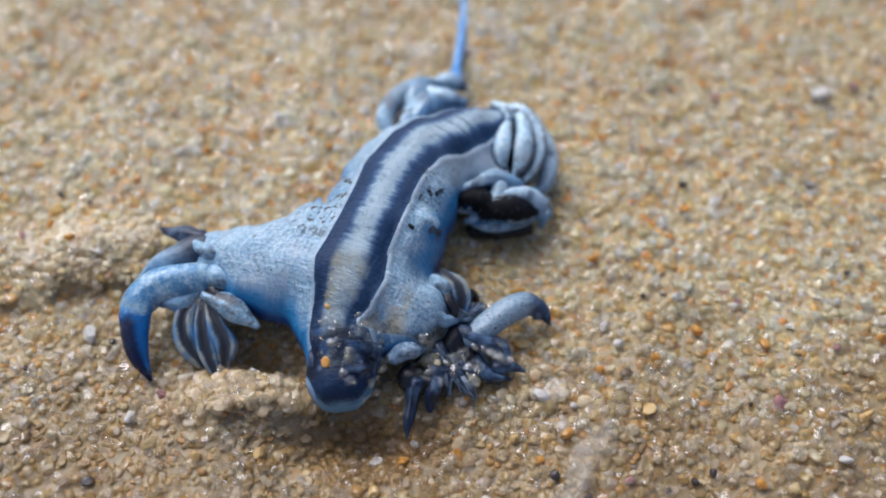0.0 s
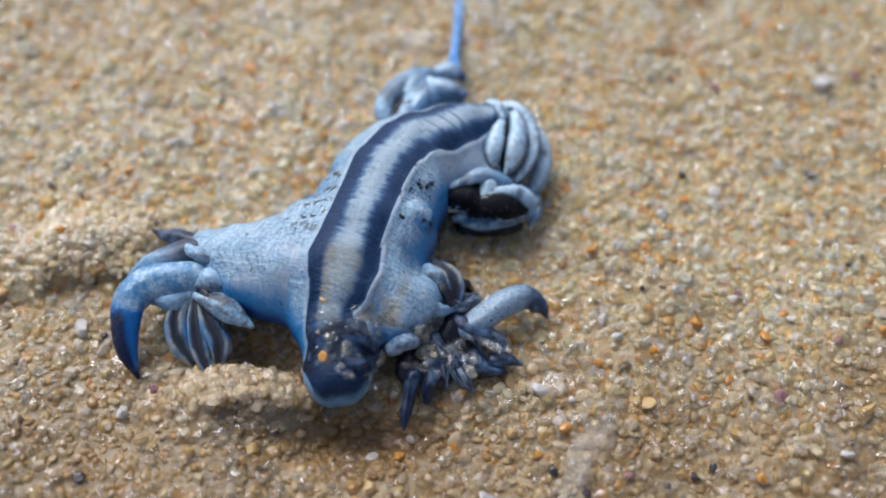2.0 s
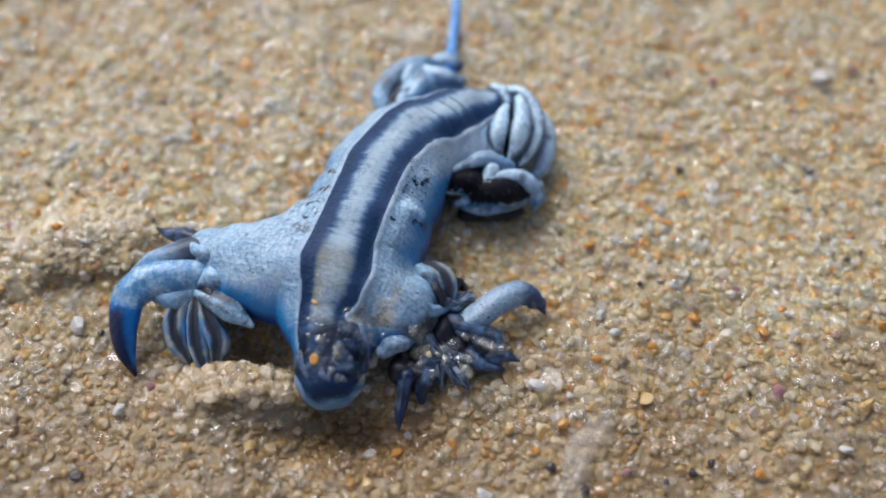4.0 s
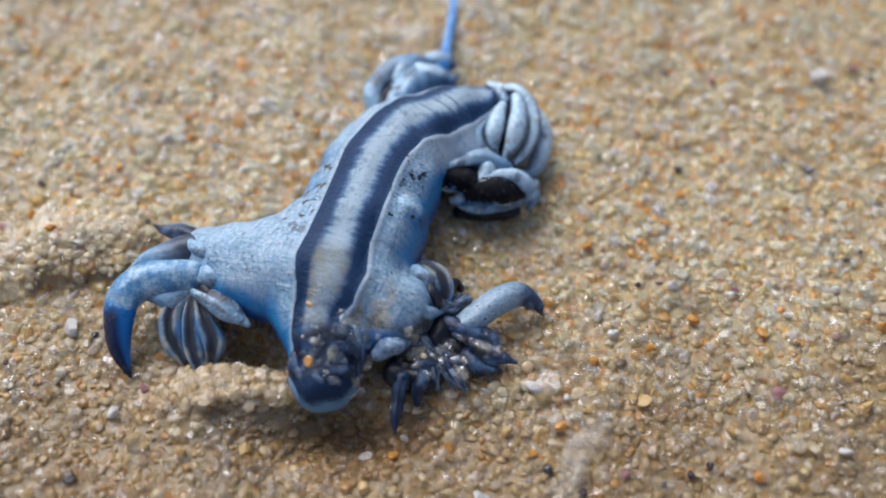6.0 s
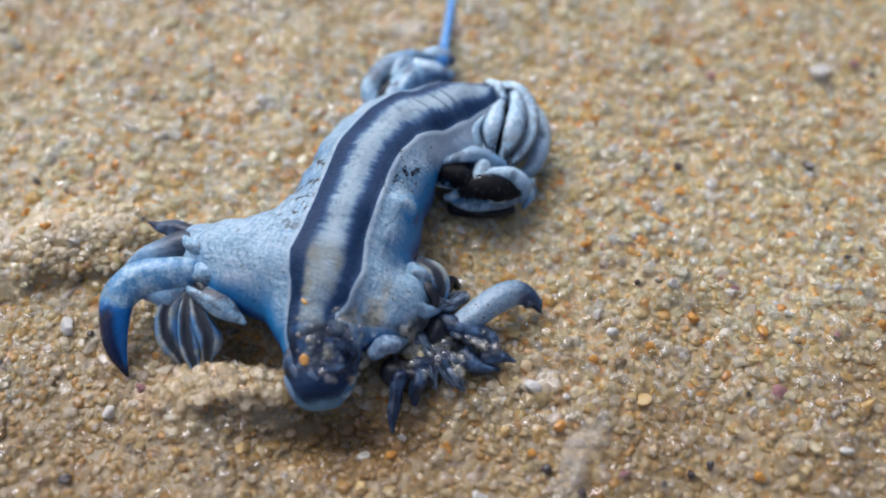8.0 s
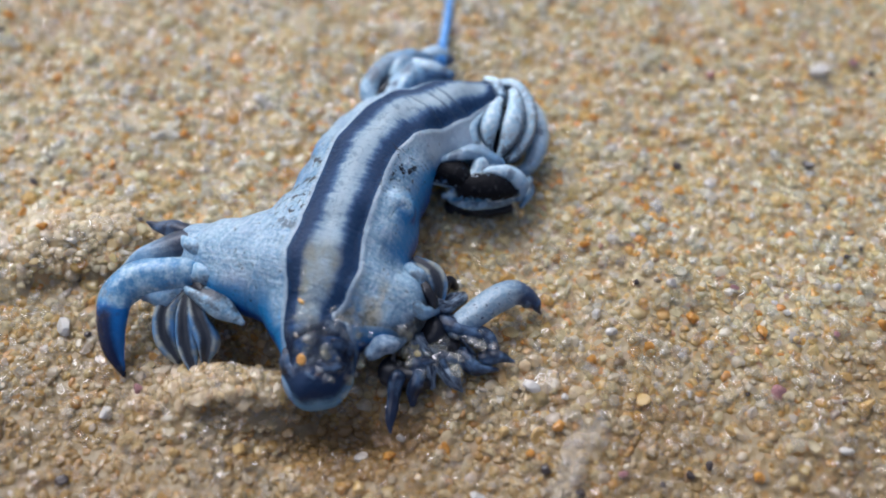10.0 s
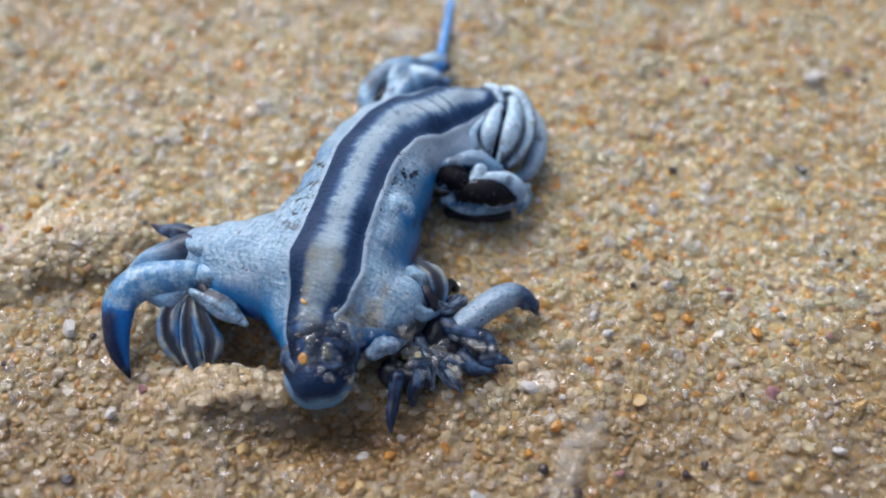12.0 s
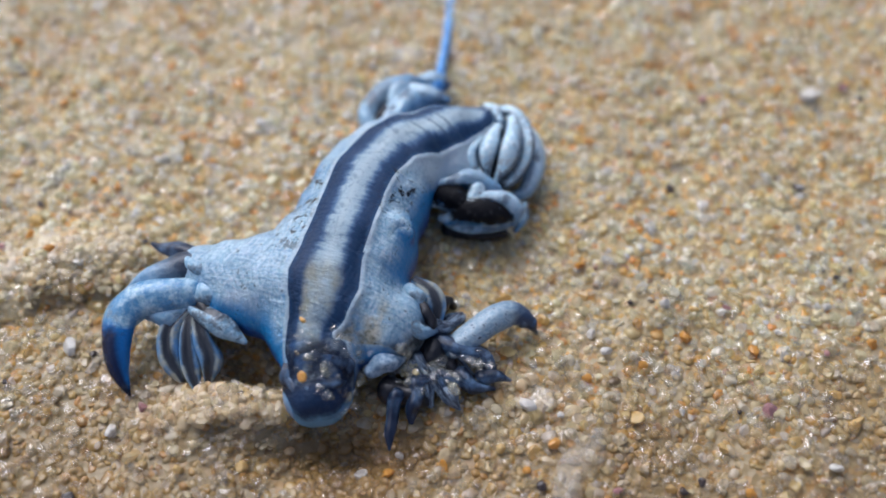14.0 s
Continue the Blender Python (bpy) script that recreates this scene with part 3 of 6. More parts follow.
def part(name, me, material, parent, at=(0, 0, 0), label=""):
    ob = new(name, me)
    me.materials.append(material)
    ob.parent = parent
    ob.location = Vector(at) * MM
    return tagged(ob, label)


def chain(p, line):
    """Distance to a line of balls of changing size."""
    best = None
    for a, b in zip(line, line[1:]):
        a, b = np.array(a), np.array(b)
        d = b[:3] - a[:3]
        t = np.clip(((p - a[:3]) @ d) / (d @ d), 0, 1)
        near = np.linalg.norm(p - a[:3] - t[..., None] * d, axis=-1) - (a[3] + t * (b[3] - a[3]))
        best = near if best is None else soft_min(best, near, 0.5)
    return best


def soft_min(a, b, k):
    h = np.clip(0.5 + 0.5 * (b - a) / k, 0, 1)
    return b + (a - b) * h - k * h * (1 - h)


def along_stripe(x, y):
    """Across (1 at the band's edge) and along (0 to 1) of the back's dark band."""
    line = np.array(STRIPE)
    steps = np.linalg.norm(np.diff(line[:, :2], axis=0), axis=1)
    start = np.concatenate([[0], np.cumsum(steps)])
    best = np.full(x.shape, 1e9)
    across, along = np.zeros(x.shape), np.zeros(x.shape)
    for i in range(len(line) - 1):
        a, d = line[i, :2], line[i + 1, :2] - line[i, :2]
        t = ((x - a[0]) * d[0] + (y - a[1]) * d[1]) / (d @ d)
        t = np.clip(t, -9 if i == 0 else 0, 9 if i == len(line) - 2 else 1)
        dx, dy = x - a[0] - np.clip(t, 0, 1) * d[0], y - a[1] - np.clip(t, 0, 1) * d[1]
        dist = np.hypot(dx, dy)
        sign = np.sign(d[0] * (y - a[1]) - d[1] * (x - a[0]))
        half = line[i, 3] + np.clip(t, 0, 1) * (line[i + 1, 3] - line[i, 3])
        near = dist < best
        best = np.where(near, dist, best)
        across = np.where(near, sign * dist / half, across)
        along = np.where(near, (start[i] + np.clip(t, 0, 1) * steps[i]) / start[-1], along)
    return across, along


def body_field(p):
    f = chain(p, BODY_LINE)
    f = soft_min(f, chain(p, LEFT_LINE), 2.2)
    f = soft_min(f, chain(p, RIGHT_LINE), 1.2)
    f = soft_min(f, chain(p, FLANK_LINE), 2.4)
    f = soft_min(f, chain(p, HIP_LINE), 1.2)
    f = soft_min(f, chain(p, KNOB_LINE), 0.7)
    across, along = along_stripe(p[..., 0], p[..., 1])
    # the band lies a little proud, with a fine raised rim
    up = np.clip(p[..., 2] - 3.0, 0, 1)
    f = f + 0.16 * up * np.exp(-(((np.abs(across) - 1.08) / 0.10) ** 2)) * -1.0
    f = f + 0.10 * wave(p[..., 0], p[..., 1], 3.5, 21)
    # ring folds over the flank
    f = f + 0.05 * np.sin(along * 150.0) * np.clip(np.abs(across) - 1.1, 0, 1) * np.clip(2.2 - np.abs(across), 0, 1)
    return f


def nets(f, low, step):
    """A closed mesh of the zero surface of the grid f (surface nets)."""
    s = f < 0
    n = f.shape
    total, count = np.zeros((n[0] - 1, n[1] - 1, n[2] - 1, 3)), np.zeros((n[0] - 1, n[1] - 1, n[2] - 1))
    corner = [(i, j, k) for i in (0, 1) for j in (0, 1) for k in (0, 1)]

    def cut(c):
        return tuple(slice(c[a], n[a] - 1 + c[a]) for a in range(3))

    for c in corner:
        for a in range(3):
            if c[a] == 0:
                d = tuple(1 if b == a else c[b] for b in range(3))
                fa, fb = f[cut(c)], f[cut(d)]
                cross = (fa < 0) != (fb < 0)
                t = np.where(cross, fa / np.where(fa == fb, 1, fa - fb), 0)
                for b in range(3):
                    total[..., b] += cross * (c[b] + (t if b == a else 0))
                count += cross
    active = count > 0
    index = np.full(active.shape, -1)
    index[active] = np.arange(active.sum())
    cells = np.argwhere(active)
    v = (cells + total[active] / count[active][:, None]) * step + low
    faces = []
    for a in range(3):
        b, c = (a + 1) % 3, (a + 2) % 3
        lo = [slice(1, m - 1) for m in n]
        hi = [slice(1, m - 1) for m in n]
        lo[a], hi[a] = slice(0, n[a] - 1), slice(1, n[a])
        sa, sb = s[tuple(lo)], s[tuple(hi)]
        for at in np.argwhere(sa != sb):
            p = at + 1
            p[a] = at[a]
            eb, ec = np.eye(3, dtype=int)[b], np.eye(3, dtype=int)[c]
            quad = [index[tuple(q)] for q in (p - eb - ec, p - ec, p, p - eb)]
            faces.append(quad if sa[tuple(at)] else quad[::-1])
    return v, faces


def slug_body(slug):
    step = 0.2
    low, high = np.array([-21.0, -18.5, -1.7]), np.array([9.5, 14.5, 8.6])
    size = ((high - low) / step).astype(int)
    axes = [low[i] + step * np.arange(size[i]) for i in range(3)]
    p = np.stack(np.meshgrid(*axes, indexing="ij"), -1)
    f = body_field(p)
    grad = np.gradient(f, step)
    made = []
    seats = [np.array(at) for _, at in SECTIONS]
    for name, at in SECTIONS:
        at = np.array(at)
        g = np.full(f.shape, -9.0)
        for other in seats:
            if np.any(other != at):
                d = other - at
                d[2] = 0
                g = np.maximum(g, ((p - (at + other) / 2) @ d) / np.linalg.norm(d))
        own = np.maximum(f + 0.08 * np.clip(g, 0, 2) + 0.13 * np.clip(g, 0, 2) ** 2, g - 1.7)
        own = np.maximum(own, -1.4 - p[..., 2])
        box = np.argwhere(own < 0.5)
        b0, b1 = np.maximum(box.min(0) - 2, 0), box.max(0) + 3
        view = tuple(slice(b0[i], b1[i]) for i in range(3))
        piece = own[view].copy()
        piece[0], piece[-1], piece[:, 0], piece[:, -1], piece[:, :, 0], piece[:, :, -1] = (0.5,) * 6
        v, faces = nets(piece, low + b0 * step, step)
        me = bpy.data.meshes.new(name)
        me.from_pydata(((v - at) * MM).tolist(), [], faces)
        me.polygons.foreach_set("use_smooth", [True] * len(me.polygons))
        across, along = along_stripe(v[:, 0], v[:, 1])
        k = np.clip(((v - low) / step).round().astype(int), 0, size - 1)
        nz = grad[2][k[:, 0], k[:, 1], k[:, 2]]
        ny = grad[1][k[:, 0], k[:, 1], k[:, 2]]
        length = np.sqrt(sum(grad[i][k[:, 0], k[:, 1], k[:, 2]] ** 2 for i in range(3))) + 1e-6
        # steepness from the normal, 0 facing up and 1 upright, drives the flank's shading
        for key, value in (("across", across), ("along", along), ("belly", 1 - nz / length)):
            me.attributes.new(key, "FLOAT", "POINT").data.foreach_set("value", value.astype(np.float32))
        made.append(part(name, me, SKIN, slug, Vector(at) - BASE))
    return made


def smooth_line(line, per):
    """Points of a smooth curve through the given ones."""
    p = np.array(line)
    p = np.concatenate([[2 * p[0] - p[1]], p, [2 * p[-1] - p[-2]]])
    out = []
    for i in range(1, len(p) - 2):
        for t in np.arange(per) / per:
            out.append(0.5 * (2 * p[i] + (p[i + 1] - p[i - 1]) * t + (2 * p[i - 1] - 5 * p[i] + 4 * p[i + 1] - p[i + 2]) * t * t + (3 * p[i] - p[i - 1] - 3 * p[i + 1] + p[i + 2]) * t**3))
    return np.array(out + [p[-2]])


def finger(name, line, seed, rings=7, sides=20, lumps=0.06, groove=0.0):
    """A bent, tapering finger with rounded ends; x, y, z and radius in mm, its origin at the first point."""
    rng = np.random.default_rng(seed)
    c = smooth_line(line, rings)
    r = np.maximum(c[:, 3], 0.06)
    way = np.gradient(c[:, :3], axis=0)
    way /= np.linalg.norm(way, axis=1)[:, None]
    # round the two ends
    ends = []
    for i, sign in ((0, -1), (-1, 1)):
        cap = [(c[i, :3] + sign * way[i] * r[i] * math.sin(a), r[i] * math.cos(a), way[i]) for a in (0.5, 0.95, 1.35)]
        ends.append(cap)
    spine = [(q, s, d) for q, s, d in reversed(ends[0])] + [(c[i, :3], r[i], way[i]) for i in range(len(c))] + ends[1]
    v, along, around = [], [], []
    phase = rng.uniform(0, 6.28, 4)
    for i, (q, s, d) in enumerate(spine):
        side = np.cross(d, (0, 0, 1.0))
        side /= np.linalg.norm(side) + 1e-9
        top = np.cross(side, d)
        u = i / (len(spine) - 1)
        for j in range(sides):
            a = 6.28319 * j / sides
            swell = s * (1 + lumps * math.sin(2 * a + 6 * u + phase[0]) + lumps * math.sin(11 * u + a + phase[1]) + 0.5 * lumps * math.sin(5 * a + phase[2]))
            swell *= 1 - groove * math.exp(-(((a - 1.57) / 0.62) ** 2)) * min(1.0, 5 * u * (1 - u))
            v.append(q + swell * (math.cos(a) * side + math.sin(a) * top))
            along.append(u)
            around.append(j / sides)
    n = len(spine)
    faces = [[i * sides + j, i * sides + (j + 1) % sides, (i + 1) * sides + (j + 1) % sides, (i + 1) * sides + j] for i in range(n - 1) for j in range(sides)]
    faces += [list(range(sides))[::-1], list(range((n - 1) * sides, n * sides))]
    at = np.array(line[0][:3])
    me = bpy.data.meshes.new(name)
    me.from_pydata(((np.array(v) - at) * MM).tolist(), [], faces)
    me.polygons.foreach_set("use_smooth", [True] * len(me.polygons))
    for key, value in (("along", along), ("around", around)):
        me.attributes.new(key, "FLOAT", "POINT").data.foreach_set("value", np.array(value, dtype=np.float32))
    return me, at


slug = tagged(new("sea_slug"), "blue and silver sea slug crawling on wet sand", "sea slug")
slug.location = BASE * MM
slug_sections = slug_body(slug)
cerata = []
LUMPS = {"navy": 0.14, "strand": 0.24, "black": 0.14, "hollow": 0.1, "claw": 0.07, "fan": 0.05, "fluff": 0.1}
GROOVE = {"hollow": 0.6, "leaf": 0.25}
LABELS = {"toe": "grey speckled lobe with a navy end", "dusk": "blue lobe, dark grey at its base", "leaf": "broad pale grey lobe with a dark fold", "claw": "pale blue lobe with a dark navy tip", "navy": "dark navy lobe", "fan": "whitish lobe with dark edges", "black": "black finger-shaped piece, a lobe or the added dark of a gap", "patch": "pale blue lobe with a ragged black patch", "hollow": "hollow lobe, dark inside with pale edges", "strand": "grey-blue stringy lobe", "fluff": "pale furry lobe"}


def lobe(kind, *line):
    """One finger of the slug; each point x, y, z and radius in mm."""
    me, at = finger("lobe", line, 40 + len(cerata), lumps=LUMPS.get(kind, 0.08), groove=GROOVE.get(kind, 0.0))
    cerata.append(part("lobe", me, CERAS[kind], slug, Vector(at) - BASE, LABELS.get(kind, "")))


# beside the fore shoulder
lobe("claw", (-17.30, -4.30, 3.20, 1.25), (-19.00, -4.70, 3.40, 1.25), (-20.90, -4.95, 3.20, 1.20), (-22.10, -5.90, 2.80, 1.12), (-22.35, -7.50, 2.10, 0.95), (-22.10, -9.10, 1.20, 0.72), (-21.35, -10.65, 0.50, 0.16))
lobe("dusk", (-17.24, -2.41, 3.70, 1.05), (-18.60, -2.65, 3.75, 1.05), (-20.20, -2.95, 3.45, 0.85), (-21.90, -3.75, 2.90, 0.30))
lobe("navy", (-17.49, -1.11, 3.20, 0.70), (-18.91, -0.59, 3.00, 0.60), (-19.99, -0.13, 2.90, 0.40), (-20.88, 0.29, 2.80, 0.12))
lobe("pale", (-17.52, -2.44, 4.30, 0.55), (-16.72, -3.11, 4.60, 0.55), (-15.69, -3.55, 4.70, 0.38))
lobe("pale", (-17.08, -4.85, 3.70, 0.45), (-15.90, -4.75, 3.85, 0.85), (-14.60, -5.40, 3.50, 0.40))
# black form added as the dark slit below the pale lobe
lobe("black", (-16.93, -5.19, 3.10, 0.50), (-15.71, -5.74, 3.10, 0.60), (-14.57, -6.00, 2.80, 0.40))
lobe("leaf", (-17.06, -5.60, 3.30, 0.40), (-15.90, -6.25, 3.25, 0.75), (-14.70, -6.90, 3.00, 0.80), (-13.45, -7.75, 2.50, 0.25))
lobe("hollow", (-17.60, -5.50, 3.00, 0.50), (-18.70, -6.80, 2.40, 0.70), (-18.75, -8.30, 1.40, 0.72), (-17.90, -9.50, 0.50, 0.30))
lobe("hollow", (-17.35, -5.70, 2.90, 0.45), (-17.40, -7.20, 2.30, 0.60), (-17.25, -8.80, 1.30, 0.70), (-16.75, -10.10, 0.50, 0.30))
lobe("hollow", (-17.00, -5.80, 2.90, 0.45), (-16.40, -7.30, 2.30, 0.72), (-15.80, -8.60, 1.50, 0.80), (-15.90, -9.50, 0.60, 0.35))
# black form behind the hollow lobes, for the dark between them
lobe("black", (-17.62, -5.64, 2.20, 0.70), (-17.19, -7.04, 1.50, 0.90), (-16.98, -8.03, 0.90, 0.60))
# the far fore foot
lobe("toe", (0.99, -7.38, 1.50, 0.90), (2.27, -6.74, 1.80, 0.90), (3.85, -5.65, 2.10, 0.90), (5.04, -5.03, 2.00, 0.85), (6.14, -5.16, 1.30, 0.60), (6.80, -5.61, 0.60, 0.12))
lobe("navy", (-0.06, -7.24, 1.50, 0.80), (1.49, -7.67, 1.70, 0.60), (2.92, -8.11, 1.30, 0.60), (3.80, -9.28, 0.80, 0.30))
lobe("navy", (2.90, -9.57, 1.00, 0.42), (3.79, -9.51, 0.90, 0.42), (4.92, -9.65, 0.60, 0.12))
lobe("navy", (1.37, -9.37, 0.80, 0.60), (2.44, -10.19, 0.70, 0.50), (3.79, -10.25, 0.50, 0.15))
lobe("strand", (-1.33, -8.50, 1.60, 0.55), (-0.06, -9.85, 1.20, 0.60), (0.75, -11.02, 0.80, 0.50), (1.43, -11.75, 0.40, 0.12))
lobe("strand", (-1.59, -8.96, 1.40, 0.60), (-0.93, -10.26, 1.00, 0.60), (-0.55, -11.50, 0.50, 0.25))
lobe("black", (-0.64, -7.35, 1.30, 1.10), (0.14, -8.29, 1.00, 1.00), (0.91, -9.17, 0.60, 0.50))
lobe("black", (-3.30, -10.64, 0.90, 0.90), (-1.96, -10.97, 0.70, 0.90), (-0.82, -11.08, 0.50, 0.50))
lobe("navy", (-2.82, -11.23, 1.20, 0.60), (-3.07, -12.55, 0.90, 0.42), (-3.24, -13.65, 0.60, 0.35), (-3.26, -14.77, 0.30, 0.10))
lobe("navy", (-1.58, -10.48, 1.40, 0.70), (-1.68, -11.71, 0.90, 0.55), (-1.83, -12.76, 0.40, 0.20))
lobe("black", (0.14, -4.54, 1.80, 0.50), (0.61, -3.93, 1.50, 0.50), (1.14, -3.85, 1.00, 0.30))
lobe("strand", (-0.33, -6.44, 2.20, 0.60), (0.45, -6.05, 2.00, 0.60), (1.24, -5.41, 1.70, 0.50), (1.64, -4.85, 1.40, 0.30))
lobe("hollow", (-1.50, -3.62, 3.70, 0.40), (-0.57, -4.23, 3.50, 0.70), (-0.02, -5.23, 2.90, 0.65), (-0.10, -6.24, 2.10, 0.30))
lobe("pale", (-2.09, -6.04, 3.90, 0.35), (-1.77, -7.05, 3.80, 0.50), (-1.09, -7.37, 3.30, 0.48), (-0.29, -6.81, 2.60, 0.28))
# black form added as the dark slit inside the hood
lobe("black", (-1.13, -5.43, 3.95, 0.25), (-0.79, -6.12, 3.60, 0.45), (-0.44, -6.56, 3.15, 0.40))
lobe("pale", (-1.99, -4.43, 4.10, 0.45), (-1.41, -4.95, 4.05, 0.50), (-1.10, -5.55, 3.70, 0.30))
lobe("fluff", (-4.47, -9.95, 2.40, 0.50), (-3.57, -9.42, 2.60, 0.80), (-2.61, -8.87, 2.40, 0.45))
lobe("navy", (-2.45, -1.45, 6.35, 0.30), (-2.00, -1.30, 5.85, 0.30))
lobe("black", (-3.94, -1.83, 7.20, 0.16), (-3.76, -1.93, 7.09, 0.14))
# the fan of the hind limb
# black core added to darken the gaps between the fan's lobes
lobe("black", (4.23, 10.29, 3.00, 0.80), (3.89, 8.24, 2.80, 1.30), (4.18, 7.09, 2.20, 0.80))
lobe("fan", (3.00, 8.84, 4.50, 0.30), (2.35, 7.62, 4.40, 0.50), (2.43, 6.79, 3.90, 0.55), (3.15, 6.28, 3.20, 0.20))
lobe("fan", (4.36, 9.89, 4.70, 0.35), (3.81, 8.28, 4.90, 0.68), (3.55, 7.08, 4.40, 0.62), (3.65, 6.15, 3.30, 0.20))
lobe("fan", (5.32, 10.67, 4.70, 0.40), (5.49, 8.67, 4.90, 0.75), (5.13, 7.00, 4.30, 0.75), (4.31, 5.81, 3.20, 0.25))
lobe("fan", (3.91, 11.73, 4.40, 0.40), (5.48, 11.44, 4.60, 0.50), (6.53, 9.82, 4.40, 0.52), (6.52, 7.69, 3.80, 0.50), (5.50, 6.07, 3.00, 0.45), (4.50, 5.75, 2.60, 0.25))
lobe("fan", (3.50, 12.28, 4.30, 0.35), (4.15, 11.44, 4.60, 0.50), (4.45, 10.36, 4.80, 0.40))
lobe("light", (5.60, 12.58, 3.00, 0.50), (6.81, 10.30, 3.00, 0.80), (7.27, 8.02, 2.40, 0.75), (6.71, 6.06, 1.80, 0.60), (5.43, 5.57, 1.60, 0.35))
lobe("light", (-1.59, 4.77, 3.90, 0.15), (-0.07, 4.67, 4.10, 0.24), (1.16, 4.93, 4.30, 0.36), (2.61, 5.41, 4.10, 0.55), (4.41, 5.02, 3.40, 0.50))
# its lower pockets
lobe("patch", (-1.52, 4.98, 3.20, 0.40), (0.05, 4.40, 3.15, 1.05), (1.55, 4.25, 2.90, 1.15), (2.50, 4.30, 2.50, 0.60))
lobe("light", (3.11, 4.78, 3.70, 0.55), (2.45, 3.89, 3.10, 0.50), (1.17, 3.18, 2.40, 0.35))
lobe("light", (2.44, 3.61, 3.20, 0.20), (3.52, 4.31, 3.50, 0.35), (5.09, 4.26, 3.30, 0.55), (6.06, 3.75, 2.60, 0.55), (5.80, 3.26, 1.80, 0.35))
lobe("patch", (1.05, 3.05, 2.10, 0.50), (2.55, 3.40, 2.50, 1.15), (4.40, 3.70, 2.45, 1.15), (5.70, 3.70, 2.15, 0.70))
lobe("pale", (0.47, 3.13, 1.90, 0.30), (2.21, 2.66, 1.70, 0.45), (4.29, 2.87, 1.70, 0.50), (5.81, 3.49, 1.70, 0.35))
# black form added for the shadow below the pockets
lobe("black", (0.90, 3.40, 0.30, 0.45), (3.07, 3.00, 0.25, 0.50), (5.20, 3.40, 0.25, 0.40))
lobe("pale", (6.74, 5.19, 1.40, 0.25), (6.68, 4.20, 1.10, 0.35), (6.12, 3.29, 0.70, 0.20))
# the far hind tuft
lobe("pale", (-5.20, 11.71, 2.20, 0.50), (-5.54, 13.10, 2.40, 0.85), (-4.39, 14.93, 2.80, 0.95), (-2.75, 15.71, 3.00, 0.80), (-1.20, 16.14, 2.80, 0.40))
lobe("light", (-4.29, 11.34, 2.90, 0.40), (-3.78, 12.39, 3.20, 0.55), (-3.27, 12.97, 3.20, 0.40))
lobe("light", (-3.25, 12.31, 3.30, 0.40), (-2.57, 13.49, 3.60, 0.60), (-2.60, 14.83, 3.30, 0.40))
lobe("light", (-2.16, 15.07, 3.30, 0.40), (-0.96, 14.29, 3.50, 0.60), (0.58, 13.79, 3.40, 0.40))
lobe("light", (-1.74, 16.33, 2.60, 0.45), (-0.67, 16.63, 2.80, 0.65), (0.59, 16.18, 2.50, 0.40))
lobe("pale", (-3.82, 12.53, 2.20, 0.90), (-2.73, 13.81, 2.60, 1.20), (-1.19, 14.70, 2.60, 1.10), (0.14, 14.59, 2.40, 0.70))
lobe("light", (-3.60, 14.15, 3.20, 0.50), (-3.18, 14.95, 3.30, 0.60), (-2.08, 15.61, 3.10, 0.40))
# fine strands of the far fore foot
lobe("navy", (-1.25, -7.66, 1.70, 0.31), (-0.71, -7.73, 1.30, 0.23), (0.65, -7.75, 0.50, 0.07))
lobe("strand", (-0.02, -8.00, 1.70, 0.23), (0.57, -8.11, 1.30, 0.24), (1.77, -8.69, 0.50, 0.07))
lobe("navy", (0.12, -9.67, 1.70, 0.29), (0.32, -10.46, 1.30, 0.24), (0.88, -10.82, 0.50, 0.07))
lobe("strand", (0.24, -7.61, 1.70, 0.26), (1.32, -8.17, 1.30, 0.16), (2.39, -9.08, 0.50, 0.07))
lobe("navy", (0.37, -9.83, 1.70, 0.31), (1.62, -10.37, 1.30, 0.23), (2.15, -10.58, 0.50, 0.07))
lobe("strand", (-0.61, -8.55, 1.70, 0.30), (-0.02, -9.04, 1.30, 0.15), (1.20, -9.65, 0.50, 0.07))
lobe("navy", (-1.67, -9.16, 1.70, 0.32), (-0.30, -9.05, 1.30, 0.17), (1.14, -9.00, 0.50, 0.07))
lobe("strand", (-0.84, -7.95, 1.70, 0.24), (-0.23, -8.76, 1.30, 0.21), (0.64, -8.92, 0.50, 0.07))
lobe("navy", (0.30, -7.65, 1.70, 0.23), (1.64, -7.29, 1.30, 0.18), (2.52, -6.48, 0.50, 0.07))
lobe("strand", (-1.38, -8.68, 1.70, 0.29), (0.54, -8.47, 1.30, 0.25), (1.75, -7.21, 0.50, 0.07))
lobe("navy", (-1.75, -8.20, 1.70, 0.27), (-1.75, -9.89, 1.30, 0.23), (-1.61, -10.60, 0.50, 0.07))
lobe("strand", (-1.12, -7.91, 1.70, 0.24), (-0.34, -8.55, 1.30, 0.15), (0.66, -8.15, 0.50, 0.07))
lobe("navy", (-1.69, -7.85, 1.70, 0.32), (-1.41, -8.33, 1.30, 0.19), (-0.73, -9.30, 0.50, 0.07))
lobe("strand", (-1.32, -7.53, 1.70, 0.20), (-0.13, -6.75, 1.30, 0.20), (0.74, -6.36, 0.50, 0.07))
lobe("navy", (-1.20, -10.20, 1.70, 0.32), (0.45, -9.76, 1.30, 0.20), (1.63, -9.26, 0.50, 0.07))
lobe("strand", (-1.23, -8.54, 1.70, 0.30), (-0.20, -8.33, 1.30, 0.20), (1.32, -7.19, 0.50, 0.07))
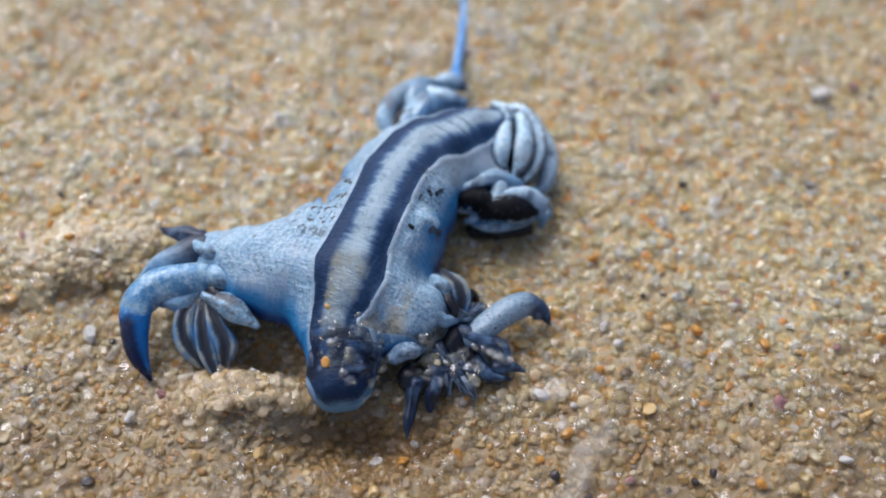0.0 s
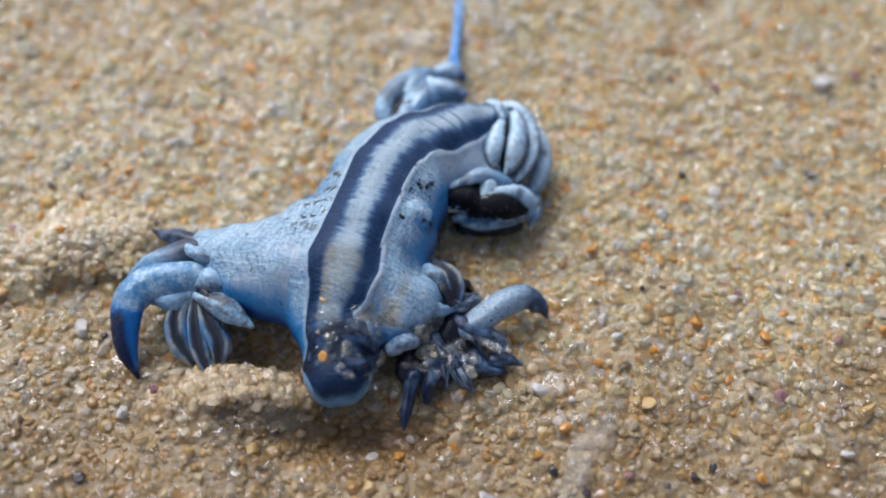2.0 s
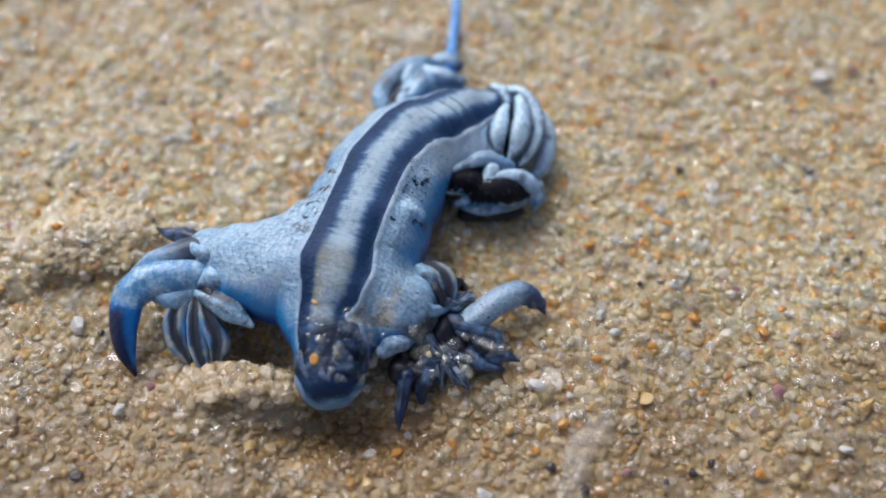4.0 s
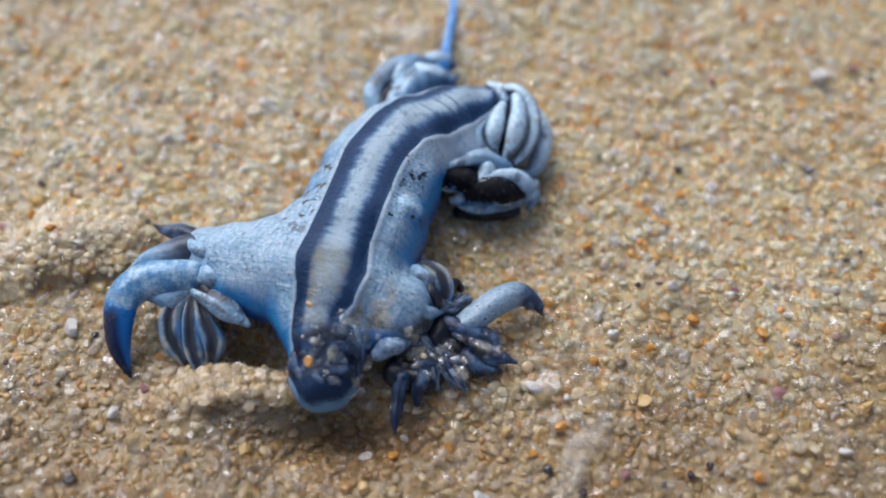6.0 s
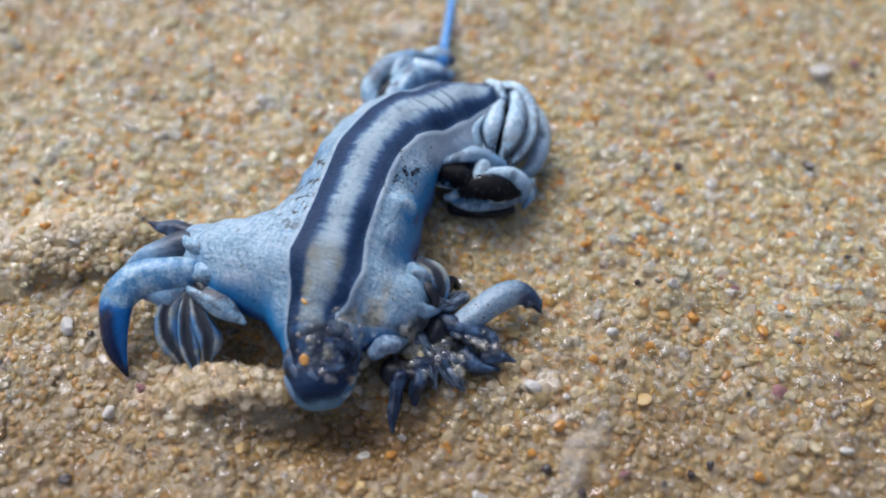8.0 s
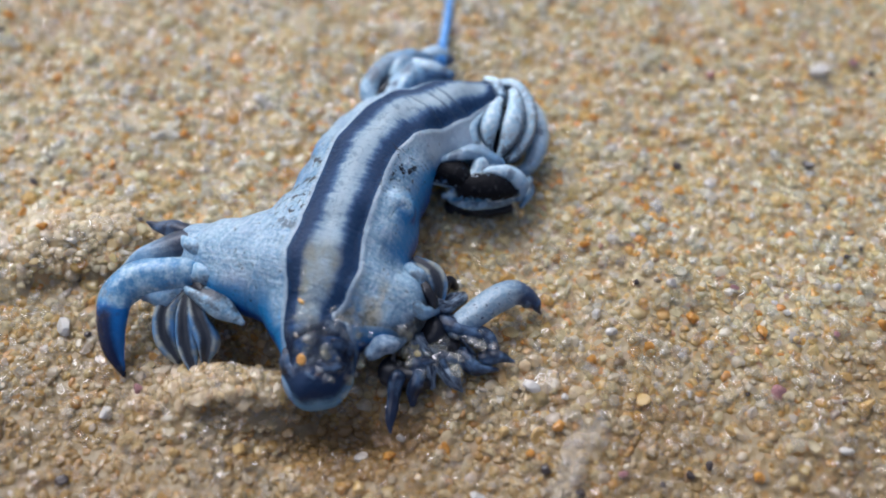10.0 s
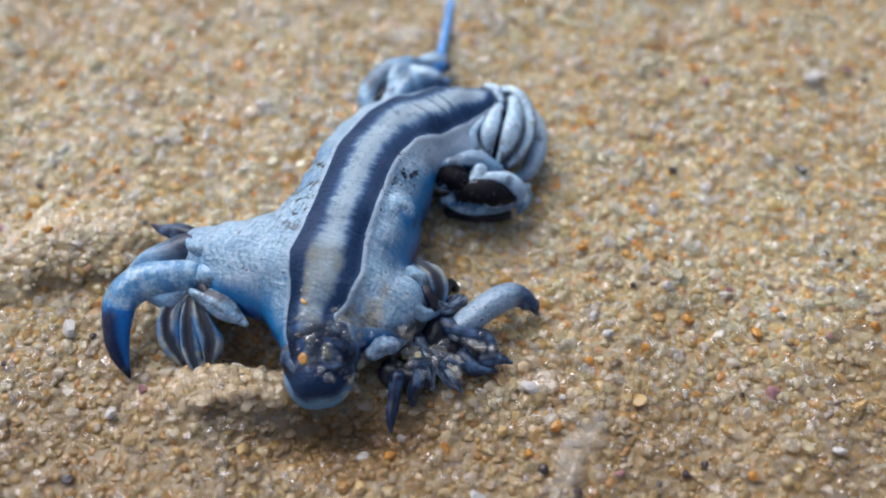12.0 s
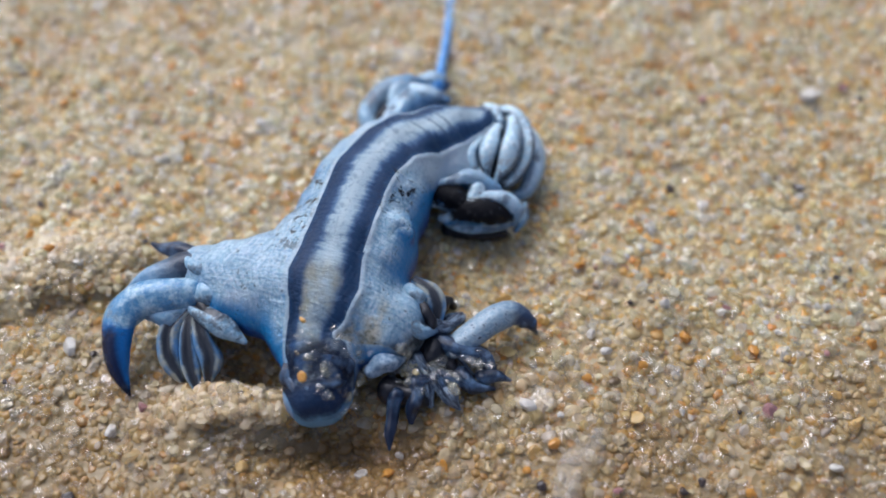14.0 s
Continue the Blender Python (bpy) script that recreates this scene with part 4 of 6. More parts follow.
# on the head
lobe("navy", (-6.89, -10.17, 4.14, 0.35), (-6.12, -10.17, 3.53, 0.50), (-5.85, -10.55, 2.84, 0.30))
lobe("navy", (-7.67, -11.63, 3.54, 0.35), (-6.88, -11.65, 3.27, 0.50), (-6.26, -11.20, 2.90, 0.30))
lobe("navy", (-9.91, -10.54, 3.20, 0.35), (-9.81, -11.33, 2.88, 0.45), (-9.27, -12.18, 2.91, 0.30))
lobe("navy", (-8.77, -11.84, 3.29, 0.40), (-8.08, -12.35, 3.24, 0.40))
# black forms added as the dark gaps of the fan, and other small lobes
lobe("black", (2.99, 8.16, 4.20, 0.12), (3.15, 7.14, 3.80, 0.20), (3.41, 6.45, 3.20, 0.12))
lobe("black", (4.47, 9.20, 4.60, 0.10), (4.52, 7.54, 4.30, 0.20), (4.15, 6.39, 3.40, 0.15))
lobe("black", (5.99, 9.93, 4.40, 0.10), (5.94, 8.06, 4.00, 0.18), (5.08, 6.45, 3.20, 0.15))
lobe("pale", (-17.20, -4.85, 2.70, 0.90), (-18.69, -5.55, 2.80, 1.00), (-20.16, -5.61, 2.60, 0.50))
lobe("navy", (5.90, -5.14, 1.50, 0.50), (6.47, -5.34, 1.00, 0.50), (6.89, -5.69, 0.50, 0.15))
lobe("black", (-4.87, 11.77, 2.80, 0.40), (-4.31, 12.40, 3.00, 0.50), (-3.83, 13.92, 2.80, 0.40))


def clinging_sand():
    """Grains stuck to the skin, a part of the section on which they lie."""
    rng = np.random.default_rng(5)
    groups = {}
    for x, y, spread, count, size, dull in CLINGING:
        i = min(range(len(SECTIONS)), key=lambda k: math.hypot(SECTIONS[k][1][0] - x, SECTIONS[k][1][1] - y))
        for _ in range(count):
            gx, gy = x + rng.normal(0, spread * 0.6), y + rng.normal(0, spread * 0.6)
            column = np.stack([np.full(120, gx), np.full(120, gy), np.linspace(8, 0, 120)], -1)
            inside = np.argwhere(body_field(column) < 0)
            gz = column[inside[0, 0], 2] if len(inside) else 1.9
            groups.setdefault((i, dull), []).append((gx, gy, gz, size * rng.uniform(0.6, 1.4)))
    for (i, dull), rows in groups.items():
        x, y, z, size = np.array(rows).T
        at = SECTIONS[i][1]
        ob = grain_field("clinging_sand", x - at[0], y - at[1], z - at[2] + (-0.08 if dull else 0.05), size, 2, rng, {0: CLEAR, 1: FILM, 2: MARK["orange"]}[dull], (0.35, 0.6), dull == 1)
        ob.parent = slug_sections[i]
        tagged(ob, "sand grains stuck to the wet skin", kind="stuff")


clinging_sand()
me, at = finger("tail", TAIL, 7, lumps=0.02)
tail = part("tail", me, THREAD, slug, Vector(at) - BASE, "thin blue thread-like tail")


# ---- single grains and fragments that stand out on the sand ----
DARK_MARKS = [(-30.64, 5.79, 0.58), (-28.10, 4.83, 0.54), (-20.74, -12.29, 0.54), (-30.23, -9.45, 0.46), (-24.56, -17.65, 0.83), (-24.49, -7.08, 0.58), (6.90, -17.11, 0.75), (9.03, -18.74, 0.83), (13.90, -3.16, 0.50), (14.41, -18.04, 0.67), (16.30, -17.21, 0.62), (20.61, -11.86, 0.42), (28.44, -0.46, 0.38), (30.52, -0.21, 0.54), (27.91, 7.32, 1.04), (34.71, 16.50, 0.67), (18.07, 7.53, 0.58), (-21.32, 25.11, 0.67), (17.55, -16.66, 0.58), (29.38, -0.96, 0.46), (-36.26, 21.18, 0.58), (-21.92, 2.01, 0.50)]
ORANGE_MARKS = [(-28.55, 0.63, 0.92), (-30.81, 2.72, 0.83), (0.29, -15.32, 0.75), (7.77, -14.13, 0.92), (5.85, -15.92, 0.75), (0.98, -11.54, 0.71), (-3.40, -15.61, 0.71), (17.56, -6.12, 0.96), (22.25, -7.16, 1.00), (14.30, -8.16, 0.83), (20.65, -17.56, 1.08), (10.34, -9.19, 0.83), (16.31, 2.00, 0.71), (30.84, -6.52, 0.75), (20.85, 17.73, 0.83), (25.25, 23.21, 0.92), (17.91, 4.98, 0.92), (12.00, 11.99, 0.75), (27.88, 17.18, 0.67), (-30.76, 16.26, 0.83), (-24.95, 7.37, 0.75), (-26.78, 7.92, 0.67), (-19.89, 10.41, 0.75), (-20.49, 12.37, 0.71), (-20.31, 23.56, 0.75), (-9.94, 10.87, 0.83), (-35.96, 22.95, 0.92), (10.51, 0.11, 1.00), (-3.57, -16.01, 0.58)]
RED_MARKS = [(-20.39, -11.35, 1.00), (-32.76, 1.79, 0.75), (11.83, -17.53, 0.67), (22.72, -11.82, 1.04), (33.31, 17.55, 1.00), (21.63, 16.25, 0.75), (20.75, -3.78, 0.58), (27.34, -7.38, 0.58)]
WHITE_MARKS = [(-5.29, -15.73, 0.96), (-2.72, -14.31, 0.75), (8.34, -12.09, 0.75), (6.12, -11.37, 1.25), (28.06, -3.58, 0.83), (16.35, -3.40, 0.83), (30.50, 16.87, 1.58), (13.09, 8.85, 0.92), (18.27, 10.84, 0.58), (-14.25, 13.85, 1.42), (-18.95, 17.38, 0.83), (-22.32, -12.92, 1.25), (2.39, -18.78, 1.08), (16.78, -11.70, 0.58), (-26.21, -6.53, 1.25), (11.80, -7.04, 0.75), (10.91, -5.66, 0.75), (-21.55, 10.23, 0.83), (26.46, -15.97, 0.92), (24.28, -5.65, 0.67)]
HONEY_MARKS = [(28.55, -12.65, 1.00), (13.49, -12.08, 1.08), (27.44, 22.88, 0.75), (-30.25, 0.57, 0.92), (18.33, -3.78, 0.75), (24.49, -7.93, 0.75), (19.27, -14.36, 0.83), (4.26, -14.38, 0.83), (-13.25, -15.62, 1.00), (-17.29, -16.02, 0.92), (-5.33, -18.37, 1.00), (-20.61, -5.70, 0.67)]
MARKED = (("dark", DARK_MARKS, "dark grey stone grain lying on the sand"), ("orange", ORANGE_MARKS, "orange stone grain lying on the sand"), ("red", RED_MARKS, "reddish brown stone grain lying on the sand"),
          ("white", WHITE_MARKS, "whitish quartz grain lying on the sand"), ("honey", HONEY_MARKS, "honey yellow quartz grain lying on the sand"))


def single_grains():
    rng = np.random.default_rng(23)
    for key, marks, label in MARKED:
        for x, y, size in marks:
            one = np.zeros(1)
            ob = grain_field("sand_grain", one, one, one, one + size * 0.85, 2, rng, MARK[key], (0.55, 0.9))
            ob.location = (x * MM, y * MM, (float(sand_height(np.array(x), np.array(y))) + 0.3) * MM)
            tagged(ob, label, "sand grain", "single grains on the sand")


single_grains()


clear_grain = grain_field("clear_grain", np.zeros(1), np.zeros(1), np.zeros(1), np.full(1, 2.1), 3, np.random.default_rng(4), FILM, (0.5, 0.6), True)
clear_grain.location = (0.0066, -0.0107, 0.0)
tagged(clear_grain, "large clear rounded quartz grain lying on the sand", "sand grain")


def fragment(line, seed, label):
    me, at = finger("jelly_fragment", line, seed, lumps=0.22)
    me.materials.append(JELLY)
    ob = new("jelly_fragment", me)
    at = Vector(at)
    at.z += float(sand_height(np.array(at.x), np.array(at.y)))
    ob.location = at * MM
    tagged(ob, label, "jelly", "clear fragments")


def spot(px, r):
    return (*px[:2], px[2] - 0.3, r)


fragment([spot((10.66, -12.21, 0), 0.5), spot((10.24, -13.76, 0), 0.8), spot((9.23, -15.79, 0), 1.3), spot((8.36, -17.96, 0), 1.2), spot((7.72, -19.50, 0), 0.7)], 3, "clear whitish scrap of jelly lying on the sand")
fragment([spot((-3.91, 23.18, 0), 0.7), spot((-2.93, 21.53, 0), 1.3), spot((-2.43, 19.60, 0), 0.8)], 5, "pale clear scrap of jelly on the sand")
fragment([spot((2.57, 25.54, 0), 0.8), spot((3.99, 23.85, 0), 1.2), spot((4.90, 22.20, 0), 0.6)], 6, "pale clear scrap of jelly on the sand")


# ---- what moves ----
def rows_at(ob, shifts):
    """Rows for walk(): seconds, shift in mm along x and y, turn in degrees, about a part's own seat."""
    at = ob.location / MM
    return [(t, pose((at[0] + x) * MM, (at[1] + y) * MM, at[2] * MM, 0, 0, turn)) for t, x, y, turn in shifts]


def motions():
    walk(slug_sections[0], rows_at(slug_sections[0], [(0, 0.15, -0.58, 2.15), (0.5, 0.04, -0.76, 1.09), (1, -0.11, -0.89, 0.89), (1.5, -0.13, -1.02, 0.22), (2, -0.14, -1.18, -0.47), (2.5, -0.02, -1.29, -0.53), (3, 0.21, -0.83, 0.35), (5.5, 0.15, 0.05, 0.55), (6.5, 0, 0, 0), (8, -0.02, -0.01, -0.70), (10.5, -0.03, 0.12, -0.68), (12, -0.05, 0.04, -0.68), (13, -0.02, 0.15, -1.30), (14, -0.03, 0.04, -1.31)]))
    walk(slug_sections[1], rows_at(slug_sections[1], [(0, 0.26, -0.66, 2.22), (0.5, 0.15, -0.80, 1.16), (1, 0.01, -0.92, 1.00), (1.5, -0.03, -1.04, 0.25), (2, -0.06, -1.20, -0.51), (2.5, 0.02, -1.34, -0.77), (3, 0.22, -0.92, 0), (5.5, 0.17, 0.02, 0.55), (6.5, 0, 0, 0), (8, -0.05, 0.03, -0.81), (10.5, -0.07, 0.14, -0.90), (12, -0.08, 0.09, -0.77), (13, -0.07, 0.22, -1.51), (14, -0.07, 0.11, -1.48)]))
    walk(slug_sections[2], rows_at(slug_sections[2], [(0, 0.38, -0.67, 1.91), (0.5, 0.28, -0.78, 0.95), (1, 0.15, -0.87, 0.85), (1.5, 0.09, -0.97, 0.09), (2, 0.02, -1.12, -0.65), (2.5, 0.05, -1.30, -1.13), (3, 0.20, -0.97, -0.60), (5.5, 0.19, -0.01, 0.54), (6.5, 0, 0, 0), (8, -0.09, 0.06, -0.85), (10.5, -0.12, 0.18, -1.11), (12, -0.12, 0.15, -0.79), (13, -0.14, 0.30, -1.59), (14, -0.12, 0.20, -1.58)]))
    walk(slug_sections[3], rows_at(slug_sections[3], [(0, 0.53, -0.54, 0.58), (0.5, 0.44, -0.59, -0.03), (1, 0.33, -0.63, -0.04), (1.5, 0.23, -0.70, -0.57), (2, 0.13, -0.84, -1.05), (2.5, 0.07, -1.07, -1.63), (3, 0.11, -0.91, -1.36), (5.5, 0.22, -0.04, 0.41), (6.5, 0, 0, 0), (8, -0.13, 0.10, -0.69), (10.5, -0.19, 0.24, -1.07), (12, -0.14, 0.22, -0.70), (13, -0.21, 0.39, -1.31), (14, -0.18, 0.31, -1.45)]))
    walk(slug_sections[4], rows_at(slug_sections[4], [(0, 0.62, -0.29, -1.36), (0.5, 0.54, -0.28, -1.48), (1, 0.46, -0.27, -1.34), (1.5, 0.35, -0.32, -1.42), (2, 0.23, -0.44, -1.49), (2.5, 0.10, -0.68, -1.79), (3, 0.03, -0.73, -1.51), (5.5, 0.23, -0.06, 0.08), (6.5, 0, 0, 0), (8, -0.16, 0.12, -0.31), (10.5, -0.25, 0.27, -0.56), (12, -0.15, 0.27, -0.45), (13, -0.26, 0.41, -0.58), (14, -0.23, 0.37, -0.83)]))
    walk(slug_sections[5], rows_at(slug_sections[5], [(0, 0.62, -0.03, -2.70), (0.5, 0.56, 0.01, -2.32), (1, 0.51, 0.04, -2.00), (1.5, 0.40, 0.01, -1.65), (2, 0.30, -0.09, -1.41), (2.5, 0.14, -0.32, -1.35), (3, -0.01, -0.51, -1.00), (5.5, 0.22, -0.06, -0.26), (6.5, 0, 0, 0), (8, -0.15, 0.12, 0), (10.5, -0.25, 0.26, -0.06), (12, -0.15, 0.27, -0.27), (13, -0.25, 0.39, 0.06), (14, -0.23, 0.37, -0.19)]))
    walk(slug_sections[6], rows_at(slug_sections[6], [(0, 0.54, 0.18, -3.30), (0.5, 0.52, 0.23, -2.46), (1, 0.48, 0.27, -1.92), (1.5, 0.40, 0.24, -1.24), (2, 0.32, 0.16, -0.81), (2.5, 0.18, -0.05, -0.51), (3, -0.01, -0.31, -0.23), (5.5, 0.20, -0.06, -0.49), (6.5, 0, 0, 0), (8, -0.13, 0.10, 0.15), (10.5, -0.23, 0.23, 0.20), (12, -0.14, 0.25, -0.27), (13, -0.22, 0.33, 0.36), (14, -0.21, 0.33, 0.16)]))
    walk(slug_sections[7], rows_at(slug_sections[7], [(0, 0.42, 0.34, -3.00), (0.5, 0.45, 0.38, -1.88), (1, 0.44, 0.41, -1.17), (1.5, 0.40, 0.39, -0.32), (2, 0.35, 0.32, 0.18), (2.5, 0.22, 0.15, 0.56), (3, 0.03, -0.14, 0.68), (5.5, 0.16, -0.04, -0.56), (6.5, 0, 0, 0), (8, -0.11, 0.09, 0.16), (10.5, -0.18, 0.18, 0.20), (12, -0.13, 0.23, -0.44), (13, -0.18, 0.26, 0.26), (14, -0.18, 0.28, 0.12)]))
    walk(slug_sections[8], rows_at(slug_sections[8], [(0, 0.34, 0.41, -2.22), (0.5, 0.41, 0.44, -1.17), (1, 0.42, 0.46, -0.48), (1.5, 0.41, 0.45, 0.31), (2, 0.38, 0.39, 0.75), (2.5, 0.28, 0.25, 1.09), (3, 0.09, -0.04, 1.10), (5.5, 0.11, -0.04, -0.46), (6.5, 0, 0, 0), (8, -0.08, 0.07, 0.09), (10.5, -0.15, 0.15, 0.03), (12, -0.12, 0.22, -0.59), (13, -0.14, 0.21, -0.02), (14, -0.16, 0.24, -0.14)]))
    walk(slug_sections[9], rows_at(slug_sections[9], [(0, 0.30, 0.43, -1.58), (0.5, 0.39, 0.45, -0.79), (1, 0.42, 0.47, -0.25), (1.5, 0.43, 0.46, 0.37), (2, 0.42, 0.42, 0.70), (2.5, 0.34, 0.31, 0.97), (3, 0.14, 0.02, 1.04), (5.5, 0.08, -0.03, -0.28), (6.5, 0, 0, 0), (8, -0.07, 0.05, 0.01), (10.5, -0.13, 0.12, -0.14), (12, -0.13, 0.21, -0.67), (13, -0.13, 0.18, -0.25), (14, -0.14, 0.22, -0.37)]))
    walk(slug_sections[10], rows_at(slug_sections[10], [(0, 0.27, 0.41, -1.27), (0.5, 0.38, 0.43, -0.77), (1, 0.43, 0.46, -0.40), (1.5, 0.45, 0.45, 0.03), (2, 0.45, 0.42, 0.25), (2.5, 0.37, 0.32, 0.48), (3, 0.17, 0.05, 0.73), (5.5, 0.05, -0.03, -0.11), (6.5, 0, 0, 0), (8, -0.06, 0.04, -0.03), (10.5, -0.11, 0.11, -0.24), (12, -0.13, 0.21, -0.67), (13, -0.12, 0.16, -0.38), (14, -0.14, 0.21, -0.51)]))
    walk(slug_sections[11], rows_at(slug_sections[11], [(0, -0.27, 0.57, 1.48), (0.5, -0.26, 0.40, 1.90), (1, -0.26, 0.30, 2.16), (1.5, -0.28, 0.15, 2.34), (2, -0.26, 0.04, 2.23), (2.5, -0.25, -0.11, 1.91), (3, -0.21, -0.25, 0.89), (5.5, 0.17, -0.06, -0.38), (6.5, 0, 0, 0), (8, -0.04, 0.09, 0.34), (10.5, -0.03, 0.13, 0.73), (12, 0.01, 0.18, 0.70), (13, -0.03, 0.18, 0.75), (14, -0.06, 0.17, 0.82)]))
    walk(slug_sections[12], rows_at(slug_sections[12], [(0, -0.37, 0.51, 2.16), (0.5, -0.36, 0.32, 2.10), (1, -0.35, 0.21, 2.06), (1.5, -0.37, 0.05, 1.96), (2, -0.33, -0.05, 1.70), (2.5, -0.31, -0.18, 1.34), (3, -0.24, -0.27, 0.55), (5.5, 0.15, -0.06, -0.42), (6.5, 0, 0, 0), (8, -0.02, 0.07, 0.31), (10.5, 0.01, 0.10, 0.52), (12, 0.04, 0.14, 0.55), (13, 0.01, 0.14, 0.55), (14, -0.02, 0.13, 0.58)]))
    walk(slug_sections[13], rows_at(slug_sections[13], [(0, 0.44, 0.20, -2.68), (0.5, 0.48, 0.27, -2.10), (1, 0.48, 0.33, -1.76), (1.5, 0.45, 0.34, -1.20), (2, 0.40, 0.30, -0.75), (2.5, 0.29, 0.18, -0.16), (3, 0.09, -0.06, 0.56), (5.5, 0.10, -0.03, -0.44), (6.5, 0, 0, 0), (8, -0.09, 0.05, 0.16), (10.5, -0.15, 0.11, 0.05), (12, -0.10, 0.15, -0.59), (13, -0.14, 0.18, -0.05), (14, -0.14, 0.19, -0.31)]))
    walk(slug_sections[14], rows_at(slug_sections[14], [(0, 0.42, 0.10, -2.27), (0.5, 0.44, 0.17, -1.98), (1, 0.43, 0.23, -1.85), (1.5, 0.40, 0.26, -1.46), (2, 0.35, 0.23, -1.07), (2.5, 0.25, 0.13, -0.47), (3, 0.09, -0.06, 0.37), (5.5, 0.08, -0.02, -0.37), (6.5, 0, 0, 0), (8, -0.07, 0.04, 0.17), (10.5, -0.12, 0.08, 0.09), (12, -0.08, 0.09, -0.45), (13, -0.12, 0.13, -0.05), (14, -0.11, 0.13, -0.31)]))
    walk(cerata[0], rows_at(cerata[0], [(0, -0.42, 0.49, 5.37), (0.5, -0.35, 0.31, 3.82), (1, -0.31, 0.20, 2.90), (1.5, -0.27, 0.09, 2.03), (2, -0.21, -0.01, 1.06), (2.5, -0.15, -0.11, 0.25), (3, -0.08, -0.17, -0.64), (5.5, 0.09, -0.10, -1.10), (6.5, 0, 0, 0), (8, -0.01, 0.05, 0.46), (10.5, 0.04, 0.02, -0.03), (12, 0.04, 0.03, 0.10), (13, 0.01, 0.05, 0.22), (14, 0, 0.06, 0.33)]))
    walk(cerata[1], rows_at(cerata[1], [(0, -0.64, 0.77, 7.62), (0.5, -0.60, 0.40, 4.60), (1, -0.57, 0.19, 2.83), (1.5, -0.56, -0.08, 0.74), (2, -0.49, -0.26, -0.87), (2.5, -0.42, -0.45, -2.56), (3, -0.29, -0.52, -3.45), (5.5, 0.16, -0.14, -1.48), (6.5, 0, 0, 0), (8, 0, 0.09, 0.78), (10.5, 0.08, 0.08, 0.56), (12, 0.10, 0.13, 0.92), (13, 0.06, 0.16, 1.19), (14, 0.04, 0.15, 1.14)]))
    walk(cerata[2], rows_at(cerata[2], [(0, -0.75, 0.68, 1.16), (0.5, -0.73, 0.32, 0.39), (1, -0.72, 0.11, -0.09), (1.5, -0.74, -0.16, -0.71), (2, -0.67, -0.33, -1.05), (2.5, -0.60, -0.51, -1.45), (3, -0.44, -0.57, -1.54), (5.5, 0.20, -0.12, -0.01), (6.5, 0, 0, 0), (8, 0, 0.09, 0.26), (10.5, 0.10, 0.09, 0.42), (12, 0.12, 0.14, 0.63), (13, 0.09, 0.16, 0.61), (14, 0.06, 0.15, 0.51)]))
    walk(cerata[3], rows_at(cerata[3], [(0, -0.78, 0.68, 0.97), (0.5, -0.75, 0.33, 1.21), (1, -0.73, 0.12, 1.28), (1.5, -0.76, -0.13, 1.39), (2, -0.67, -0.29, 1.36), (2.5, -0.60, -0.47, 1.28), (3, -0.44, -0.53, 0.86), (5.5, 0.21, -0.12, 0.21), (6.5, 0, 0, 0), (8, 0, 0.09, 0.03), (10.5, 0.10, 0.10, 0.08), (12, 0.13, 0.15, 0.22), (13, 0.09, 0.17, 0.10), (14, 0.05, 0.16, 0.03)]))
    walk(cerata[4], rows_at(cerata[4], [(0, -0.64, 0.55, 1.82), (0.5, -0.61, 0.27, 1.78), (1, -0.59, 0.10, 1.70), (1.5, -0.61, -0.11, 1.54), (2, -0.54, -0.24, 1.35), (2.5, -0.49, -0.39, 1.06), (3, -0.36, -0.43, 0.44), (5.5, 0.17, -0.09, 0.14), (6.5, 0, 0, 0), (8, 0, 0.08, 0.20), (10.5, 0.09, 0.08, 0.36), (12, 0.12, 0.13, 0.54), (13, 0.08, 0.15, 0.38), (14, 0.05, 0.14, 0.30)]))
    walk(cerata[5], rows_at(cerata[5], [(0, -0.59, 0.52, 1.20), (0.5, -0.56, 0.25, 1.48), (1, -0.55, 0.09, 1.58), (1.5, -0.57, -0.10, 1.67), (2, -0.51, -0.23, 1.64), (2.5, -0.45, -0.36, 1.51), (3, -0.33, -0.41, 0.95), (5.5, 0.16, -0.09, 0.24), (6.5, 0, 0, 0), (8, 0, 0.08, 0.07), (10.5, 0.09, 0.08, 0.19), (12, 0.11, 0.12, 0.34), (13, 0.07, 0.14, 0.17), (14, 0.04, 0.13, 0.11)]))
    walk(cerata[6], rows_at(cerata[6], [(0, -0.43, 0.38, 1.25), (0.5, -0.42, 0.16, 2.12), (1, -0.42, 0.03, 2.59), (1.5, -0.44, -0.13, 3.13), (2, -0.39, -0.23, 3.28), (2.5, -0.36, -0.33, 3.28), (3, -0.27, -0.35, 2.28), (5.5, 0.11, -0.07, 0.18), (6.5, 0, 0, 0), (8, 0, 0.06, -0.13), (10.5, 0.06, 0.07, -0.12), (12, 0.08, 0.11, 0.04), (13, 0.05, 0.13, -0.19), (14, 0.03, 0.12, -0.09)]))
    walk(cerata[7], rows_at(cerata[7], [(0, -0.43, 0.28, 6.87), (0.5, -0.39, 0.17, 5.84), (1, -0.37, 0.10, 5.22), (1.5, -0.36, 0.02, 4.85), (2, -0.31, -0.04, 3.89), (2.5, -0.26, -0.10, 3.12), (3, -0.18, -0.13, 1.78), (5.5, 0.10, -0.06, -1.59), (6.5, 0, 0, 0), (8, 0, 0.03, 0.24), (10.5, 0.06, 0.02, -0.69), (12, 0.07, 0.03, -0.78), (13, 0.05, 0.05, -0.49), (14, 0.03, 0.05, -0.23)]))
